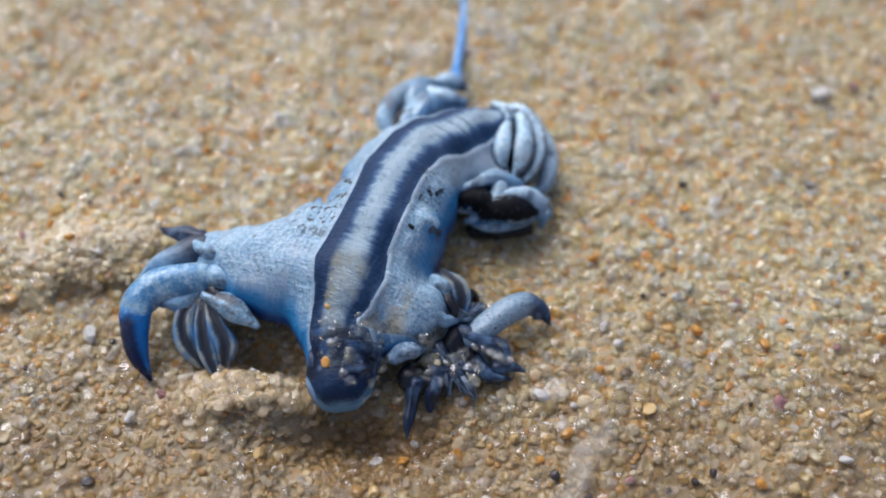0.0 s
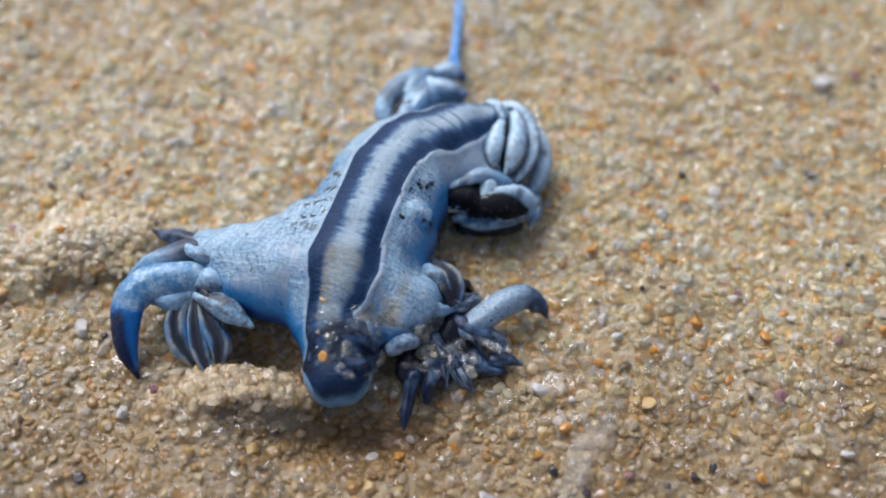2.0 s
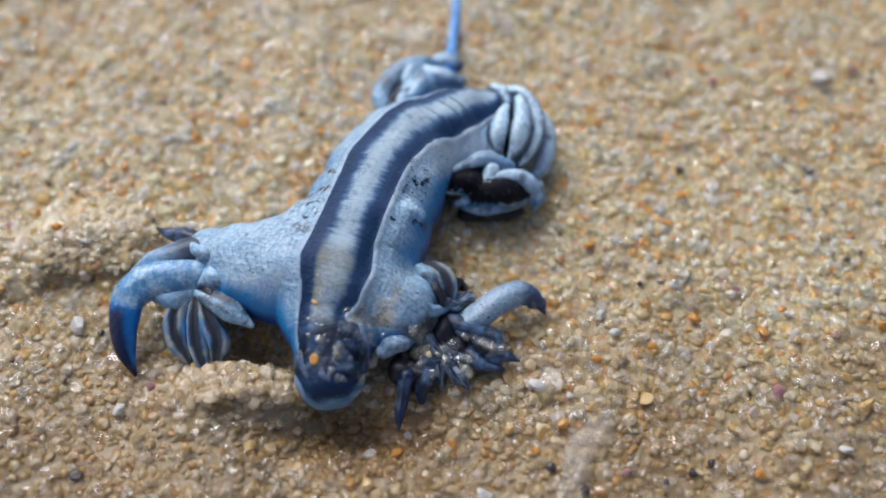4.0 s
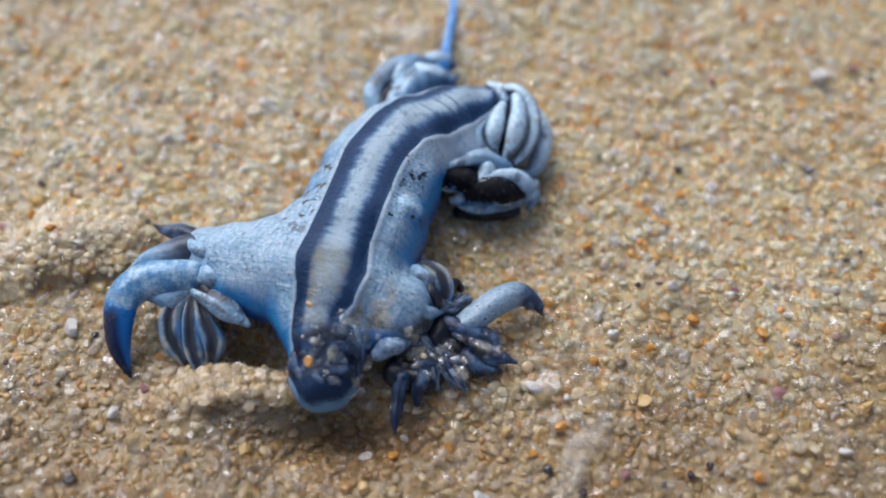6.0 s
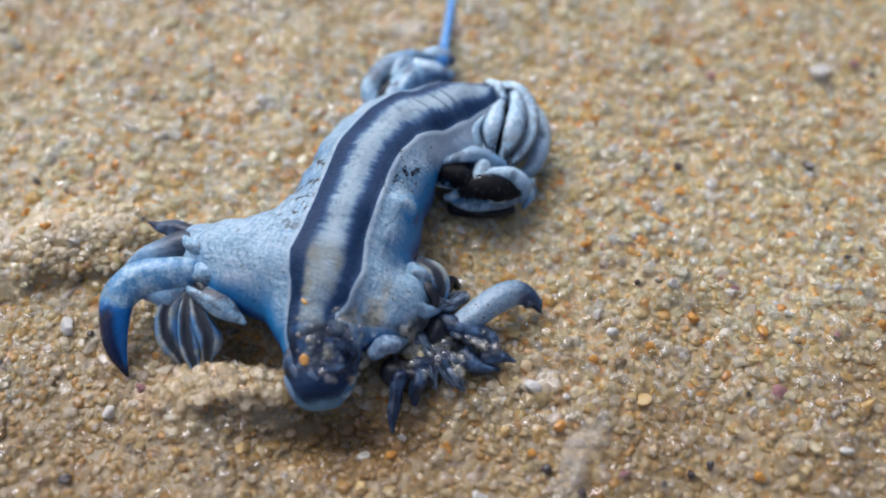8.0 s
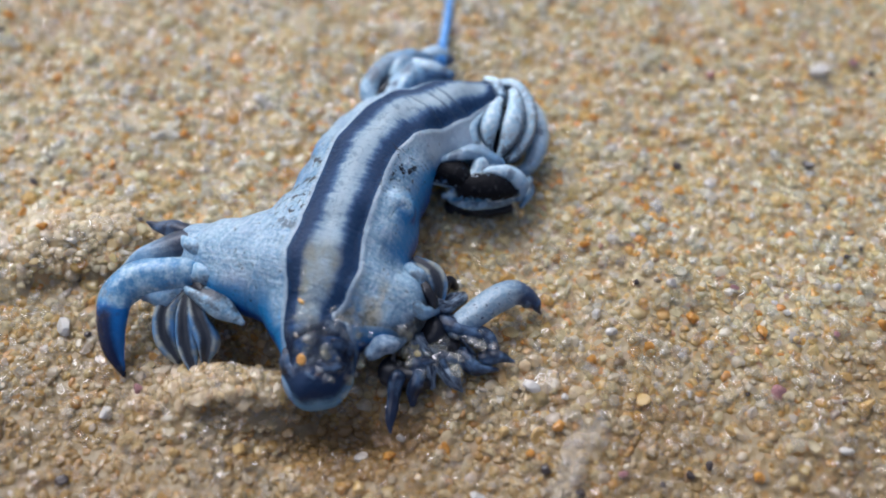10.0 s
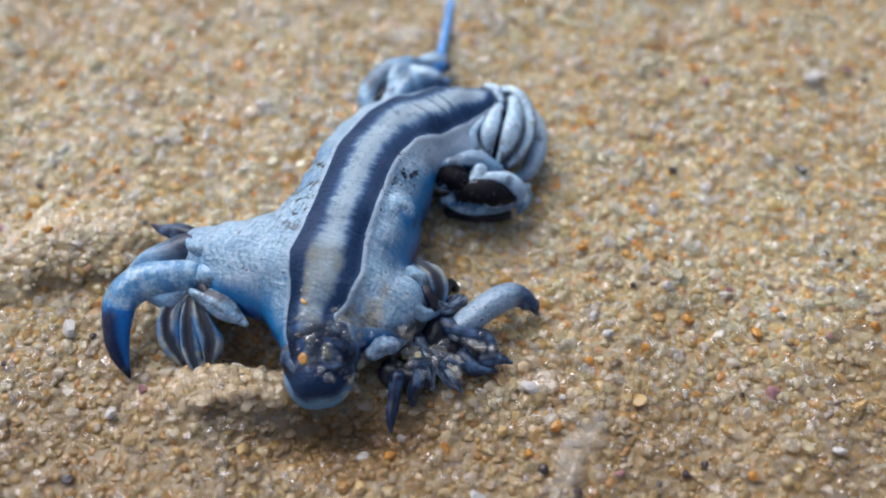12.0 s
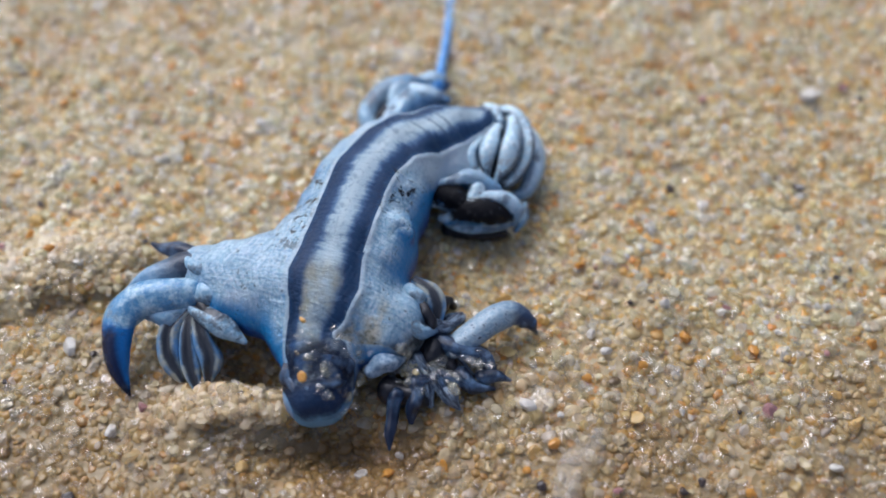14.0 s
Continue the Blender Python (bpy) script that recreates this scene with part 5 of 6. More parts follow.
    walk(cerata[8], rows_at(cerata[8], [(0, -0.39, 0.18, 5.03), (0.5, -0.38, 0.09, 4.89), (1, -0.37, 0.03, 4.81), (1.5, -0.39, -0.04, 5.04), (2, -0.34, -0.08, 4.51), (2.5, -0.31, -0.13, 4.16), (3, -0.23, -0.15, 3.01), (5.5, 0.10, -0.04, -1.29), (6.5, 0, 0, 0), (8, 0.01, 0.02, -0.03), (10.5, 0.07, 0.02, -0.91), (12, 0.09, 0.04, -1.16), (13, 0.06, 0.05, -0.90), (14, 0.04, 0.05, -0.61)]))
    walk(cerata[9], rows_at(cerata[9], [(0, -0.40, 0.20, 3.80), (0.5, -0.40, 0.06, 4.43), (1, -0.40, -0.02, 4.80), (1.5, -0.43, -0.12, 5.56), (2, -0.39, -0.17, 5.37), (2.5, -0.36, -0.24, 5.32), (3, -0.28, -0.25, 4.25), (5.5, 0.10, -0.03, -1.08), (6.5, 0, 0, 0), (8, 0.01, 0.04, -0.26), (10.5, 0.08, 0.05, -1.12), (12, 0.11, 0.08, -1.48), (13, 0.08, 0.09, -1.23), (14, 0.06, 0.08, -0.93)]))
    walk(cerata[10], rows_at(cerata[10], [(0, -0.42, 0.24, 4.24), (0.5, -0.41, 0.10, 4.66), (1, -0.41, 0.01, 4.90), (1.5, -0.43, -0.09, 5.51), (2, -0.39, -0.16, 5.22), (2.5, -0.35, -0.23, 5.08), (3, -0.27, -0.24, 3.98), (5.5, 0.11, -0.04, -1.18), (6.5, 0, 0, 0), (8, 0.01, 0.04, -0.19), (10.5, 0.08, 0.04, -1.04), (12, 0.10, 0.07, -1.36), (13, 0.07, 0.08, -1.11), (14, 0.05, 0.08, -0.82)]))
    walk(cerata[11], rows_at(cerata[11], [(0, 0.10, -0.02, 0.57), (0.5, 0.09, 0.02, -0.46), (1, 0.06, 0.07, -0.86), (1.5, 0.05, 0.11, -1.14), (2, 0.03, 0.12, -1.33), (2.5, 0.02, 0.11, -1.37), (3, 0, 0.07, -1.05), (5.5, 0, 0.02, -0.01), (6.5, 0, 0, 0), (8, 0.01, -0.01, 0.07), (10.5, 0.03, -0.06, 0.68), (12, 0.03, -0.06, 0.61), (13, 0.03, -0.05, 0.70), (14, 0.03, -0.07, 0.53)]))
    walk(cerata[12], rows_at(cerata[12], [(0, 0.20, 0.10, -2.14), (0.5, 0.22, 0.18, -3.23), (1, 0.22, 0.24, -3.86), (1.5, 0.22, 0.29, -4.34), (2, 0.19, 0.30, -4.26), (2.5, 0.16, 0.26, -3.67), (3, 0.07, 0.14, -1.91), (5.5, 0.01, 0.02, -0.25), (6.5, 0, 0, 0), (8, -0.01, -0.02, 0.29), (10.5, -0.02, -0.09, 1.02), (12, -0.01, -0.08, 0.90), (13, -0.01, -0.07, 0.87), (14, -0.01, -0.10, 0.97)]))
    walk(cerata[13], rows_at(cerata[13], [(0, 0.04, 0.01, -0.17), (0.5, 0.04, 0.02, -0.58), (1, 0.04, 0.03, -0.76), (1.5, 0.03, 0.04, -0.87), (2, 0.03, 0.04, -0.91), (2.5, 0.03, 0.04, -0.85), (3, 0.01, 0.02, -0.56), (5.5, 0, 0.01, -0.02), (6.5, 0, 0, 0), (8, 0, 0, 0.07), (10.5, 0, -0.01, 0.31), (12, 0, -0.02, 0.26), (13, 0, -0.01, 0.30), (14, 0.01, -0.02, 0.23)]))
    walk(cerata[14], rows_at(cerata[14], [(0, 0.09, 0.04, -1.06), (0.5, 0.10, 0.07, -1.73), (1, 0.10, 0.10, -2.13), (1.5, 0.10, 0.12, -2.43), (2, 0.09, 0.12, -2.42), (2.5, 0.08, 0.11, -2.15), (3, 0.04, 0.06, -1.19), (5.5, 0, 0.01, -0.13), (6.5, 0, 0, 0), (8, 0, -0.01, 0.14), (10.5, -0.01, -0.03, 0.53), (12, -0.01, -0.03, 0.47), (13, -0.01, -0.03, 0.45), (14, -0.01, -0.03, 0.47)]))
    walk(cerata[15], rows_at(cerata[15], [(0, 0.30, 0.15, -3.46), (0.5, 0.37, 0.23, -4.52), (1, 0.38, 0.30, -4.99), (1.5, 0.39, 0.34, -5.35), (2, 0.37, 0.34, -5.15), (2.5, 0.31, 0.30, -4.40), (3, 0.15, 0.16, -2.18), (5.5, 0.02, 0.02, -0.24), (6.5, 0, 0, 0), (8, -0.02, -0.01, 0.28), (10.5, -0.05, -0.05, 0.70), (12, -0.04, -0.04, 0.56), (13, -0.04, -0.03, 0.50), (14, -0.04, -0.04, 0.55)]))
    walk(cerata[16], rows_at(cerata[16], [(0, 0.32, 0.12, -3.15), (0.5, 0.39, 0.21, -3.82), (1, 0.40, 0.28, -3.98), (1.5, 0.41, 0.33, -4.10), (2, 0.38, 0.33, -3.87), (2.5, 0.32, 0.29, -3.24), (3, 0.16, 0.15, -1.56), (5.5, 0.02, 0.01, -0.17), (6.5, 0, 0, 0), (8, -0.03, 0, 0.26), (10.5, -0.05, -0.03, 0.47), (12, -0.05, -0.01, 0.36), (13, -0.04, -0.01, 0.33), (14, -0.05, -0.01, 0.35)]))
    walk(cerata[17], rows_at(cerata[17], [(0, 0.34, 0.10, -3.35), (0.5, 0.38, 0.19, -4.09), (1, 0.37, 0.26, -4.41), (1.5, 0.36, 0.32, -4.60), (2, 0.32, 0.32, -4.31), (2.5, 0.26, 0.28, -3.53), (3, 0.12, 0.15, -1.59), (5.5, 0.01, 0.02, -0.27), (6.5, 0, 0, 0), (8, -0.03, -0.02, 0.33), (10.5, -0.03, -0.08, 0.76), (12, -0.02, -0.07, 0.57), (13, -0.02, -0.07, 0.58), (14, -0.02, -0.08, 0.66)]))
    walk(cerata[18], rows_at(cerata[18], [(0, 0.26, 0.20, -2.80), (0.5, 0.34, 0.29, -3.37), (1, 0.36, 0.37, -3.73), (1.5, 0.37, 0.42, -3.98), (2, 0.36, 0.42, -3.86), (2.5, 0.31, 0.36, -3.25), (3, 0.16, 0.16, -1.27), (5.5, 0.02, 0, 0.11), (6.5, 0, 0, 0), (8, -0.03, 0.01, -0.15), (10.5, -0.05, 0.01, -0.46), (12, -0.06, 0.05, -0.93), (13, -0.05, 0.04, -0.75), (14, -0.05, 0.07, -1.05)]))
    walk(cerata[19], rows_at(cerata[19], [(0, 0.24, 0.11, -2.03), (0.5, 0.33, 0.17, -2.64), (1, 0.35, 0.21, -2.68), (1.5, 0.36, 0.24, -2.74), (2, 0.35, 0.24, -2.62), (2.5, 0.30, 0.21, -2.23), (3, 0.16, 0.09, -1.15), (5.5, 0.02, 0, -0.16), (6.5, 0, 0, 0), (8, -0.03, 0.01, 0.25), (10.5, -0.06, 0.02, 0.47), (12, -0.07, 0.05, 0.54), (13, -0.06, 0.04, 0.44), (14, -0.07, 0.06, 0.50)]))
    walk(cerata[20], rows_at(cerata[20], [(0, 0.24, 0.09, -1.73), (0.5, 0.31, 0.16, -1.96), (1, 0.32, 0.22, -1.87), (1.5, 0.33, 0.26, -1.80), (2, 0.31, 0.26, -1.64), (2.5, 0.27, 0.23, -1.36), (3, 0.14, 0.11, -0.64), (5.5, 0.02, 0.01, -0.06), (6.5, 0, 0, 0), (8, -0.02, 0.01, 0.14), (10.5, -0.05, 0, 0.14), (12, -0.05, 0.02, 0.14), (13, -0.04, 0.02, 0.11), (14, -0.05, 0.03, 0.11)]))
    walk(cerata[21], rows_at(cerata[21], [(0, 0.50, -0.05, 0.19), (0.5, 0.46, 0.04, -0.17), (1, 0.43, 0.12, -0.53), (1.5, 0.37, 0.17, -0.77), (2, 0.29, 0.16, -0.91), (2.5, 0.19, 0.07, -0.93), (3, 0.03, -0.07, -0.68), (5.5, 0.07, 0, -0.19), (6.5, 0, 0, 0), (8, -0.08, 0.02, 0.16), (10.5, -0.10, 0.01, 0.66), (12, -0.02, 0.01, 0.56), (13, -0.09, 0.06, 0.66), (14, -0.07, 0.03, 0.65)]))
    walk(cerata[22], rows_at(cerata[22], [(0, 0.37, 0.01, 0.71), (0.5, 0.36, 0.10, 0.19), (1, 0.32, 0.17, -0.36), (1.5, 0.28, 0.24, -0.75), (2, 0.23, 0.25, -1.00), (2.5, 0.17, 0.21, -1.09), (3, 0.05, 0.10, -0.93), (5.5, 0.02, 0.02, -0.20), (6.5, 0, 0, 0), (8, -0.03, -0.01, 0.13), (10.5, -0.02, -0.09, 0.76), (12, 0.01, -0.09, 0.60), (13, -0.01, -0.07, 0.79), (14, 0, -0.10, 0.73)]))
    walk(cerata[23], rows_at(cerata[23], [(0, 0.65, 0.02, -3.03), (0.5, 0.61, 0.12, -2.37), (1, 0.58, 0.22, -2.60), (1.5, 0.48, 0.25, -1.36), (2, 0.38, 0.22, -0.28), (2.5, 0.19, 0.07, 2.26), (3, -0.06, -0.16, 4.70), (5.5, 0.12, 0.01, -1.32), (6.5, 0, 0, 0), (8, -0.11, 0.02, 0.93), (10.5, -0.14, 0.01, 0.79), (12, -0.02, 0.04, -0.74), (13, -0.12, 0.09, 0.11), (14, -0.07, 0.07, -0.54)]))
    walk(cerata[24], rows_at(cerata[24], [(0, 0.47, 0.12, -2.31), (0.5, 0.52, 0.24, -2.38), (1, 0.51, 0.34, -2.52), (1.5, 0.49, 0.42, -2.40), (2, 0.43, 0.42, -2.09), (2.5, 0.35, 0.36, -1.40), (3, 0.15, 0.18, -0.07), (5.5, 0.03, 0.02, -0.11), (6.5, 0, 0, 0), (8, -0.04, -0.01, 0.06), (10.5, -0.04, -0.08, -0.18), (12, -0.02, -0.06, -0.64), (13, -0.03, -0.05, -0.43), (14, -0.02, -0.06, -0.68)]))
    walk(cerata[25], rows_at(cerata[25], [(0, 0.46, 0.07, -0.13), (0.5, 0.48, 0.19, -0.19), (1, 0.45, 0.28, -0.25), (1.5, 0.42, 0.36, -0.29), (2, 0.37, 0.37, -0.28), (2.5, 0.29, 0.32, -0.24), (3, 0.12, 0.16, -0.08), (5.5, 0.02, 0.02, 0.02), (6.5, 0, 0, 0), (8, -0.04, -0.01, -0.03), (10.5, -0.04, -0.09, -0.07), (12, -0.01, -0.09, -0.11), (13, -0.03, -0.07, -0.11), (14, -0.02, -0.10, -0.15)]))
    walk(cerata[26], rows_at(cerata[26], [(0, 0.59, 0.03, -1.07), (0.5, 0.58, 0.16, -1.27), (1, 0.55, 0.26, -1.53), (1.5, 0.48, 0.33, -1.24), (2, 0.40, 0.32, -0.74), (2.5, 0.28, 0.21, 0.56), (3, 0.07, -0.01, 2.24), (5.5, 0.07, 0, -0.01), (6.5, 0, 0, 0), (8, -0.08, 0.02, -0.14), (10.5, -0.09, -0.02, -0.79), (12, -0.03, -0.01, -1.16), (13, -0.08, 0.04, -1.37), (14, -0.06, 0.02, -1.63)]))
    walk(cerata[27], rows_at(cerata[27], [(0, 0.34, 0.31, -2.79), (0.5, 0.46, 0.40, -1.99), (1, 0.49, 0.47, -1.37), (1.5, 0.52, 0.52, -0.88), (2, 0.50, 0.51, -0.46), (2.5, 0.43, 0.44, -0.23), (3, 0.22, 0.19, 0.52), (5.5, 0.03, -0.01, 0.43), (6.5, 0, 0, 0), (8, -0.05, 0.02, -0.42), (10.5, -0.10, 0.04, -1.52), (12, -0.11, 0.10, -2.16), (13, -0.09, 0.08, -1.68), (14, -0.10, 0.11, -2.20)]))
    walk(cerata[28], rows_at(cerata[28], [(0, 0.82, -0.21, -0.16), (0.5, 0.74, -0.10, -0.19), (1, 0.72, -0.01, -0.23), (1.5, 0.58, -0.01, -0.25), (2, 0.46, -0.09, -0.24), (2.5, 0.22, -0.34, -0.24), (3, -0.06, -0.63, -0.15), (5.5, 0.24, -0.10, 0.02), (6.5, 0, 0, 0), (8, -0.21, 0.15, 0.02), (10.5, -0.34, 0.35, 0.03), (12, -0.16, 0.34, 0.04), (13, -0.34, 0.53, 0.04), (14, -0.28, 0.52, -0.02)]))
    walk(cerata[29], rows_at(cerata[29], [(0, 0.83, -0.12, -0.04), (0.5, 0.77, 0.01, -0.05), (1, 0.73, 0.12, -0.04), (1.5, 0.60, 0.13, -0.04), (2, 0.47, 0.04, -0.02), (2.5, 0.22, -0.22, 0), (3, -0.08, -0.57, 0.03), (5.5, 0.25, -0.11, 0), (6.5, 0, 0, 0), (8, -0.20, 0.14, -0.01), (10.5, -0.32, 0.33, -0.01), (12, -0.16, 0.32, 0), (13, -0.32, 0.50, -0.01), (14, -0.28, 0.51, -0.02)]))
    walk(cerata[30], rows_at(cerata[30], [(0, -0.30, -0.33, 4.66), (0.5, -0.45, -0.65, 4.16), (1, -0.61, -0.81, 4.09), (1.5, -0.60, -1.02, 3.50), (2, -0.53, -1.22, 2.21), (2.5, -0.32, -1.28, 1.52), (3, 0, -0.71, 1.64), (5.5, 0.07, 0.12, 1.03), (6.5, 0, 0, 0), (8, 0.05, -0.09, -0.86), (10.5, 0.04, 0.14, -1.28), (12, 0.15, 0.02, -2.00), (13, 0.23, 0.07, -2.66), (14, 0.21, -0.06, -2.84)]))
    walk(cerata[31], rows_at(cerata[31], [(0, -0.14, -0.44, 5.46), (0.5, -0.30, -0.73, 4.90), (1, -0.47, -0.88, 4.86), (1.5, -0.49, -1.08, 4.18), (2, -0.47, -1.28, 2.83), (2.5, -0.30, -1.39, 2.16), (3, 0.03, -0.82, 2.28), (5.5, 0.10, 0.09, 1.17), (6.5, 0, 0, 0), (8, 0.02, -0.06, -1.09), (10.5, 0, 0.14, -1.58), (12, 0.09, 0.04, -2.47), (13, 0.15, 0.11, -3.31), (14, 0.13, -0.03, -3.39)]))
    walk(cerata[32], rows_at(cerata[32], [(0, -0.29, -0.32, 5.94), (0.5, -0.44, -0.63, 5.26), (1, -0.60, -0.78, 5.11), (1.5, -0.59, -0.99, 4.26), (2, -0.53, -1.20, 2.72), (2.5, -0.32, -1.28, 1.96), (3, 0, -0.72, 2.12), (5.5, 0.07, 0.12, 1.36), (6.5, 0, 0, 0), (8, 0.05, -0.09, -1.13), (10.5, 0.03, 0.12, -1.41), (12, 0.13, -0.01, -2.25), (13, 0.22, 0.04, -3.07), (14, 0.19, -0.09, -3.25)]))
    walk(cerata[33], rows_at(cerata[33], [(0, -0.35, -0.30, 5.87), (0.5, -0.50, -0.61, 5.17), (1, -0.65, -0.76, 5.04), (1.5, -0.63, -0.97, 4.23), (2, -0.55, -1.17, 2.71), (2.5, -0.34, -1.24, 2.00), (3, -0.02, -0.67, 2.14), (5.5, 0.06, 0.12, 1.37), (6.5, 0, 0, 0), (8, 0.06, -0.09, -1.06), (10.5, 0.05, 0.11, -1.31), (12, 0.15, -0.03, -2.19), (13, 0.25, 0.02, -2.97), (14, 0.22, -0.11, -3.25)]))
    walk(cerata[34], rows_at(cerata[34], [(0, -0.37, -0.45, 4.89), (0.5, -0.51, -0.74, 4.27), (1, -0.67, -0.89, 4.23), (1.5, -0.64, -1.08, 3.61), (2, -0.55, -1.23, 2.28), (2.5, -0.33, -1.28, 1.62), (3, -0.02, -0.72, 1.80), (5.5, 0.06, 0.09, 1.08), (6.5, 0, 0, 0), (8, 0.07, -0.07, -0.89), (10.5, 0.06, 0.16, -1.32), (12, 0.18, 0.04, -2.11), (13, 0.27, 0.11, -2.82), (14, 0.25, -0.01, -3.07)]))
    walk(cerata[35], rows_at(cerata[35], [(0, -0.34, -0.33, 0.37), (0.5, -0.45, -0.64, -0.77), (1, -0.60, -0.81, -1.00), (1.5, -0.57, -1.03, -1.58), (2, -0.47, -1.20, -2.15), (2.5, -0.26, -1.25, -2.10), (3, 0.03, -0.69, -0.96), (5.5, 0.06, 0.14, 0.19), (6.5, 0, 0, 0), (8, 0.07, -0.08, -0.32), (10.5, 0.07, 0.16, -0.32), (12, 0.15, 0.05, 0.24), (13, 0.26, 0.13, -0.13), (14, 0.23, -0.01, -0.24)]))
    walk(cerata[36], rows_at(cerata[36], [(0, -0.44, -0.38, 5.21), (0.5, -0.58, -0.68, 4.65), (1, -0.74, -0.82, 4.62), (1.5, -0.71, -1.02, 4.02), (2, -0.60, -1.19, 2.64), (2.5, -0.37, -1.24, 1.92), (3, -0.05, -0.68, 1.99), (5.5, 0.04, 0.10, 1.15), (6.5, 0, 0, 0), (8, 0.08, -0.08, -0.90), (10.5, 0.08, 0.13, -1.35), (12, 0.21, -0.01, -2.26), (13, 0.31, 0.05, -2.97), (14, 0.29, -0.07, -3.25)]))
    walk(cerata[37], rows_at(cerata[37], [(0, 0.43, -1.09, 6.90), (0.5, 0.24, -1.24, 5.86), (1, 0.06, -1.37, 5.89), (1.5, -0.05, -1.50, 5.50), (2, -0.18, -1.71, 5.70), (2.5, -0.12, -2.01, 7.58), (3, 0.19, -1.54, 8.28), (5.5, 0.22, -0.07, 1.45), (6.5, 0, 0, 0), (8, -0.12, 0.16, -2.37), (10.5, -0.18, 0.32, -2.66), (12, -0.15, 0.39, -4.92), (13, -0.19, 0.59, -6.42), (14, -0.17, 0.42, -5.89)]))
    walk(cerata[38], rows_at(cerata[38], [(0, 0.41, -1.06, 6.86), (0.5, 0.24, -1.21, 5.67), (1, 0.06, -1.34, 5.78), (1.5, -0.06, -1.48, 5.67), (2, -0.21, -1.70, 6.13), (2.5, -0.20, -2.02, 8.52), (3, 0.10, -1.53, 8.59), (5.5, 0.21, -0.07, 1.44), (6.5, 0, 0, 0), (8, -0.11, 0.15, -2.28), (10.5, -0.17, 0.31, -2.71), (12, -0.11, 0.38, -5.40), (13, -0.15, 0.57, -6.86), (14, -0.12, 0.42, -6.59)]))
    walk(cerata[39], rows_at(cerata[39], [(0, 0.36, -0.49, 5.13), (0.5, 0.17, -0.71, 4.33), (1, 0.01, -0.83, 4.17), (1.5, -0.08, -0.99, 3.22), (2, -0.20, -1.18, 2.63), (2.5, -0.13, -1.35, 2.78), (3, 0.17, -0.84, 3.32), (5.5, 0.21, 0.05, 1.24), (6.5, 0, 0, 0), (8, -0.07, -0.04, -1.92), (10.5, -0.14, 0.08, -2.08), (12, -0.12, -0.05, -2.90), (13, -0.13, 0.02, -4.20), (14, -0.16, -0.09, -3.64)]))
    walk(cerata[40], rows_at(cerata[40], [(0, 0.47, -0.52, 2.55), (0.5, 0.24, -0.74, 2.45), (1, 0.08, -0.86, 2.67), (1.5, 0, -1.00, 2.73), (2, -0.13, -1.18, 2.77), (2.5, -0.03, -1.32, 3.23), (3, 0.29, -0.81, 3.22), (5.5, 0.24, 0.04, 0.38), (6.5, 0, 0, 0), (8, -0.08, -0.03, -0.78), (10.5, -0.16, 0.08, -1.33), (12, -0.19, -0.06, -2.37), (13, -0.22, 0.01, -2.93), (14, -0.28, -0.10, -2.72)]))
    walk(cerata[41], rows_at(cerata[41], [(0, 0.53, -0.65, 3.54), (0.5, 0.31, -0.83, 2.98), (1, 0.15, -0.93, 3.00), (1.5, 0.05, -1.06, 2.78), (2, -0.09, -1.24, 2.87), (2.5, -0.02, -1.43, 3.82), (3, 0.29, -0.98, 4.55), (5.5, 0.25, 0, 0.77), (6.5, 0, 0, 0), (8, -0.11, 0.03, -1.47), (10.5, -0.19, 0.15, -2.00), (12, -0.22, 0.06, -3.41), (13, -0.26, 0.17, -4.37), (14, -0.30, 0.04, -3.99)]))
    walk(cerata[42], rows_at(cerata[42], [(0, 0.54, -0.71, 3.80), (0.5, 0.32, -0.87, 3.09), (1, 0.16, -0.96, 3.09), (1.5, 0.06, -1.08, 2.92), (2, -0.09, -1.27, 3.05), (2.5, -0.04, -1.49, 4.25), (3, 0.25, -1.07, 5.26), (5.5, 0.25, -0.02, 0.86), (6.5, 0, 0, 0), (8, -0.11, 0.06, -1.58), (10.5, -0.19, 0.19, -2.24), (12, -0.20, 0.12, -3.97), (13, -0.25, 0.25, -4.99), (14, -0.28, 0.13, -4.71)]))
    walk(cerata[43], rows_at(cerata[43], [(0, 0.57, -0.66, 3.43), (0.5, 0.35, -0.81, 2.63), (1, 0.20, -0.90, 2.54), (1.5, 0.09, -1.01, 2.35), (2, -0.07, -1.19, 2.42), (2.5, -0.02, -1.40, 3.60), (3, 0.26, -1.00, 4.94), (5.5, 0.25, -0.02, 0.86), (6.5, 0, 0, 0), (8, -0.12, 0.05, -1.57), (10.5, -0.20, 0.17, -2.31), (12, -0.21, 0.09, -4.07), (13, -0.26, 0.21, -5.08), (14, -0.30, 0.10, -4.86)]))
    walk(cerata[44], rows_at(cerata[44], [(0, 0.38, -0.35, 3.53), (0.5, 0.16, -0.59, 3.07), (1, 0, -0.69, 2.99), (1.5, -0.06, -0.83, 2.45), (2, -0.17, -1.01, 1.58), (2.5, -0.05, -1.12, 1.16), (3, 0.27, -0.61, 1.26), (5.5, 0.22, 0.07, 0.86), (6.5, 0, 0, 0), (8, -0.06, -0.08, -0.62), (10.5, -0.14, 0.01, -0.72), (12, -0.16, -0.20, -1.22), (13, -0.17, -0.16, -1.68), (14, -0.24, -0.26, -1.92)]))
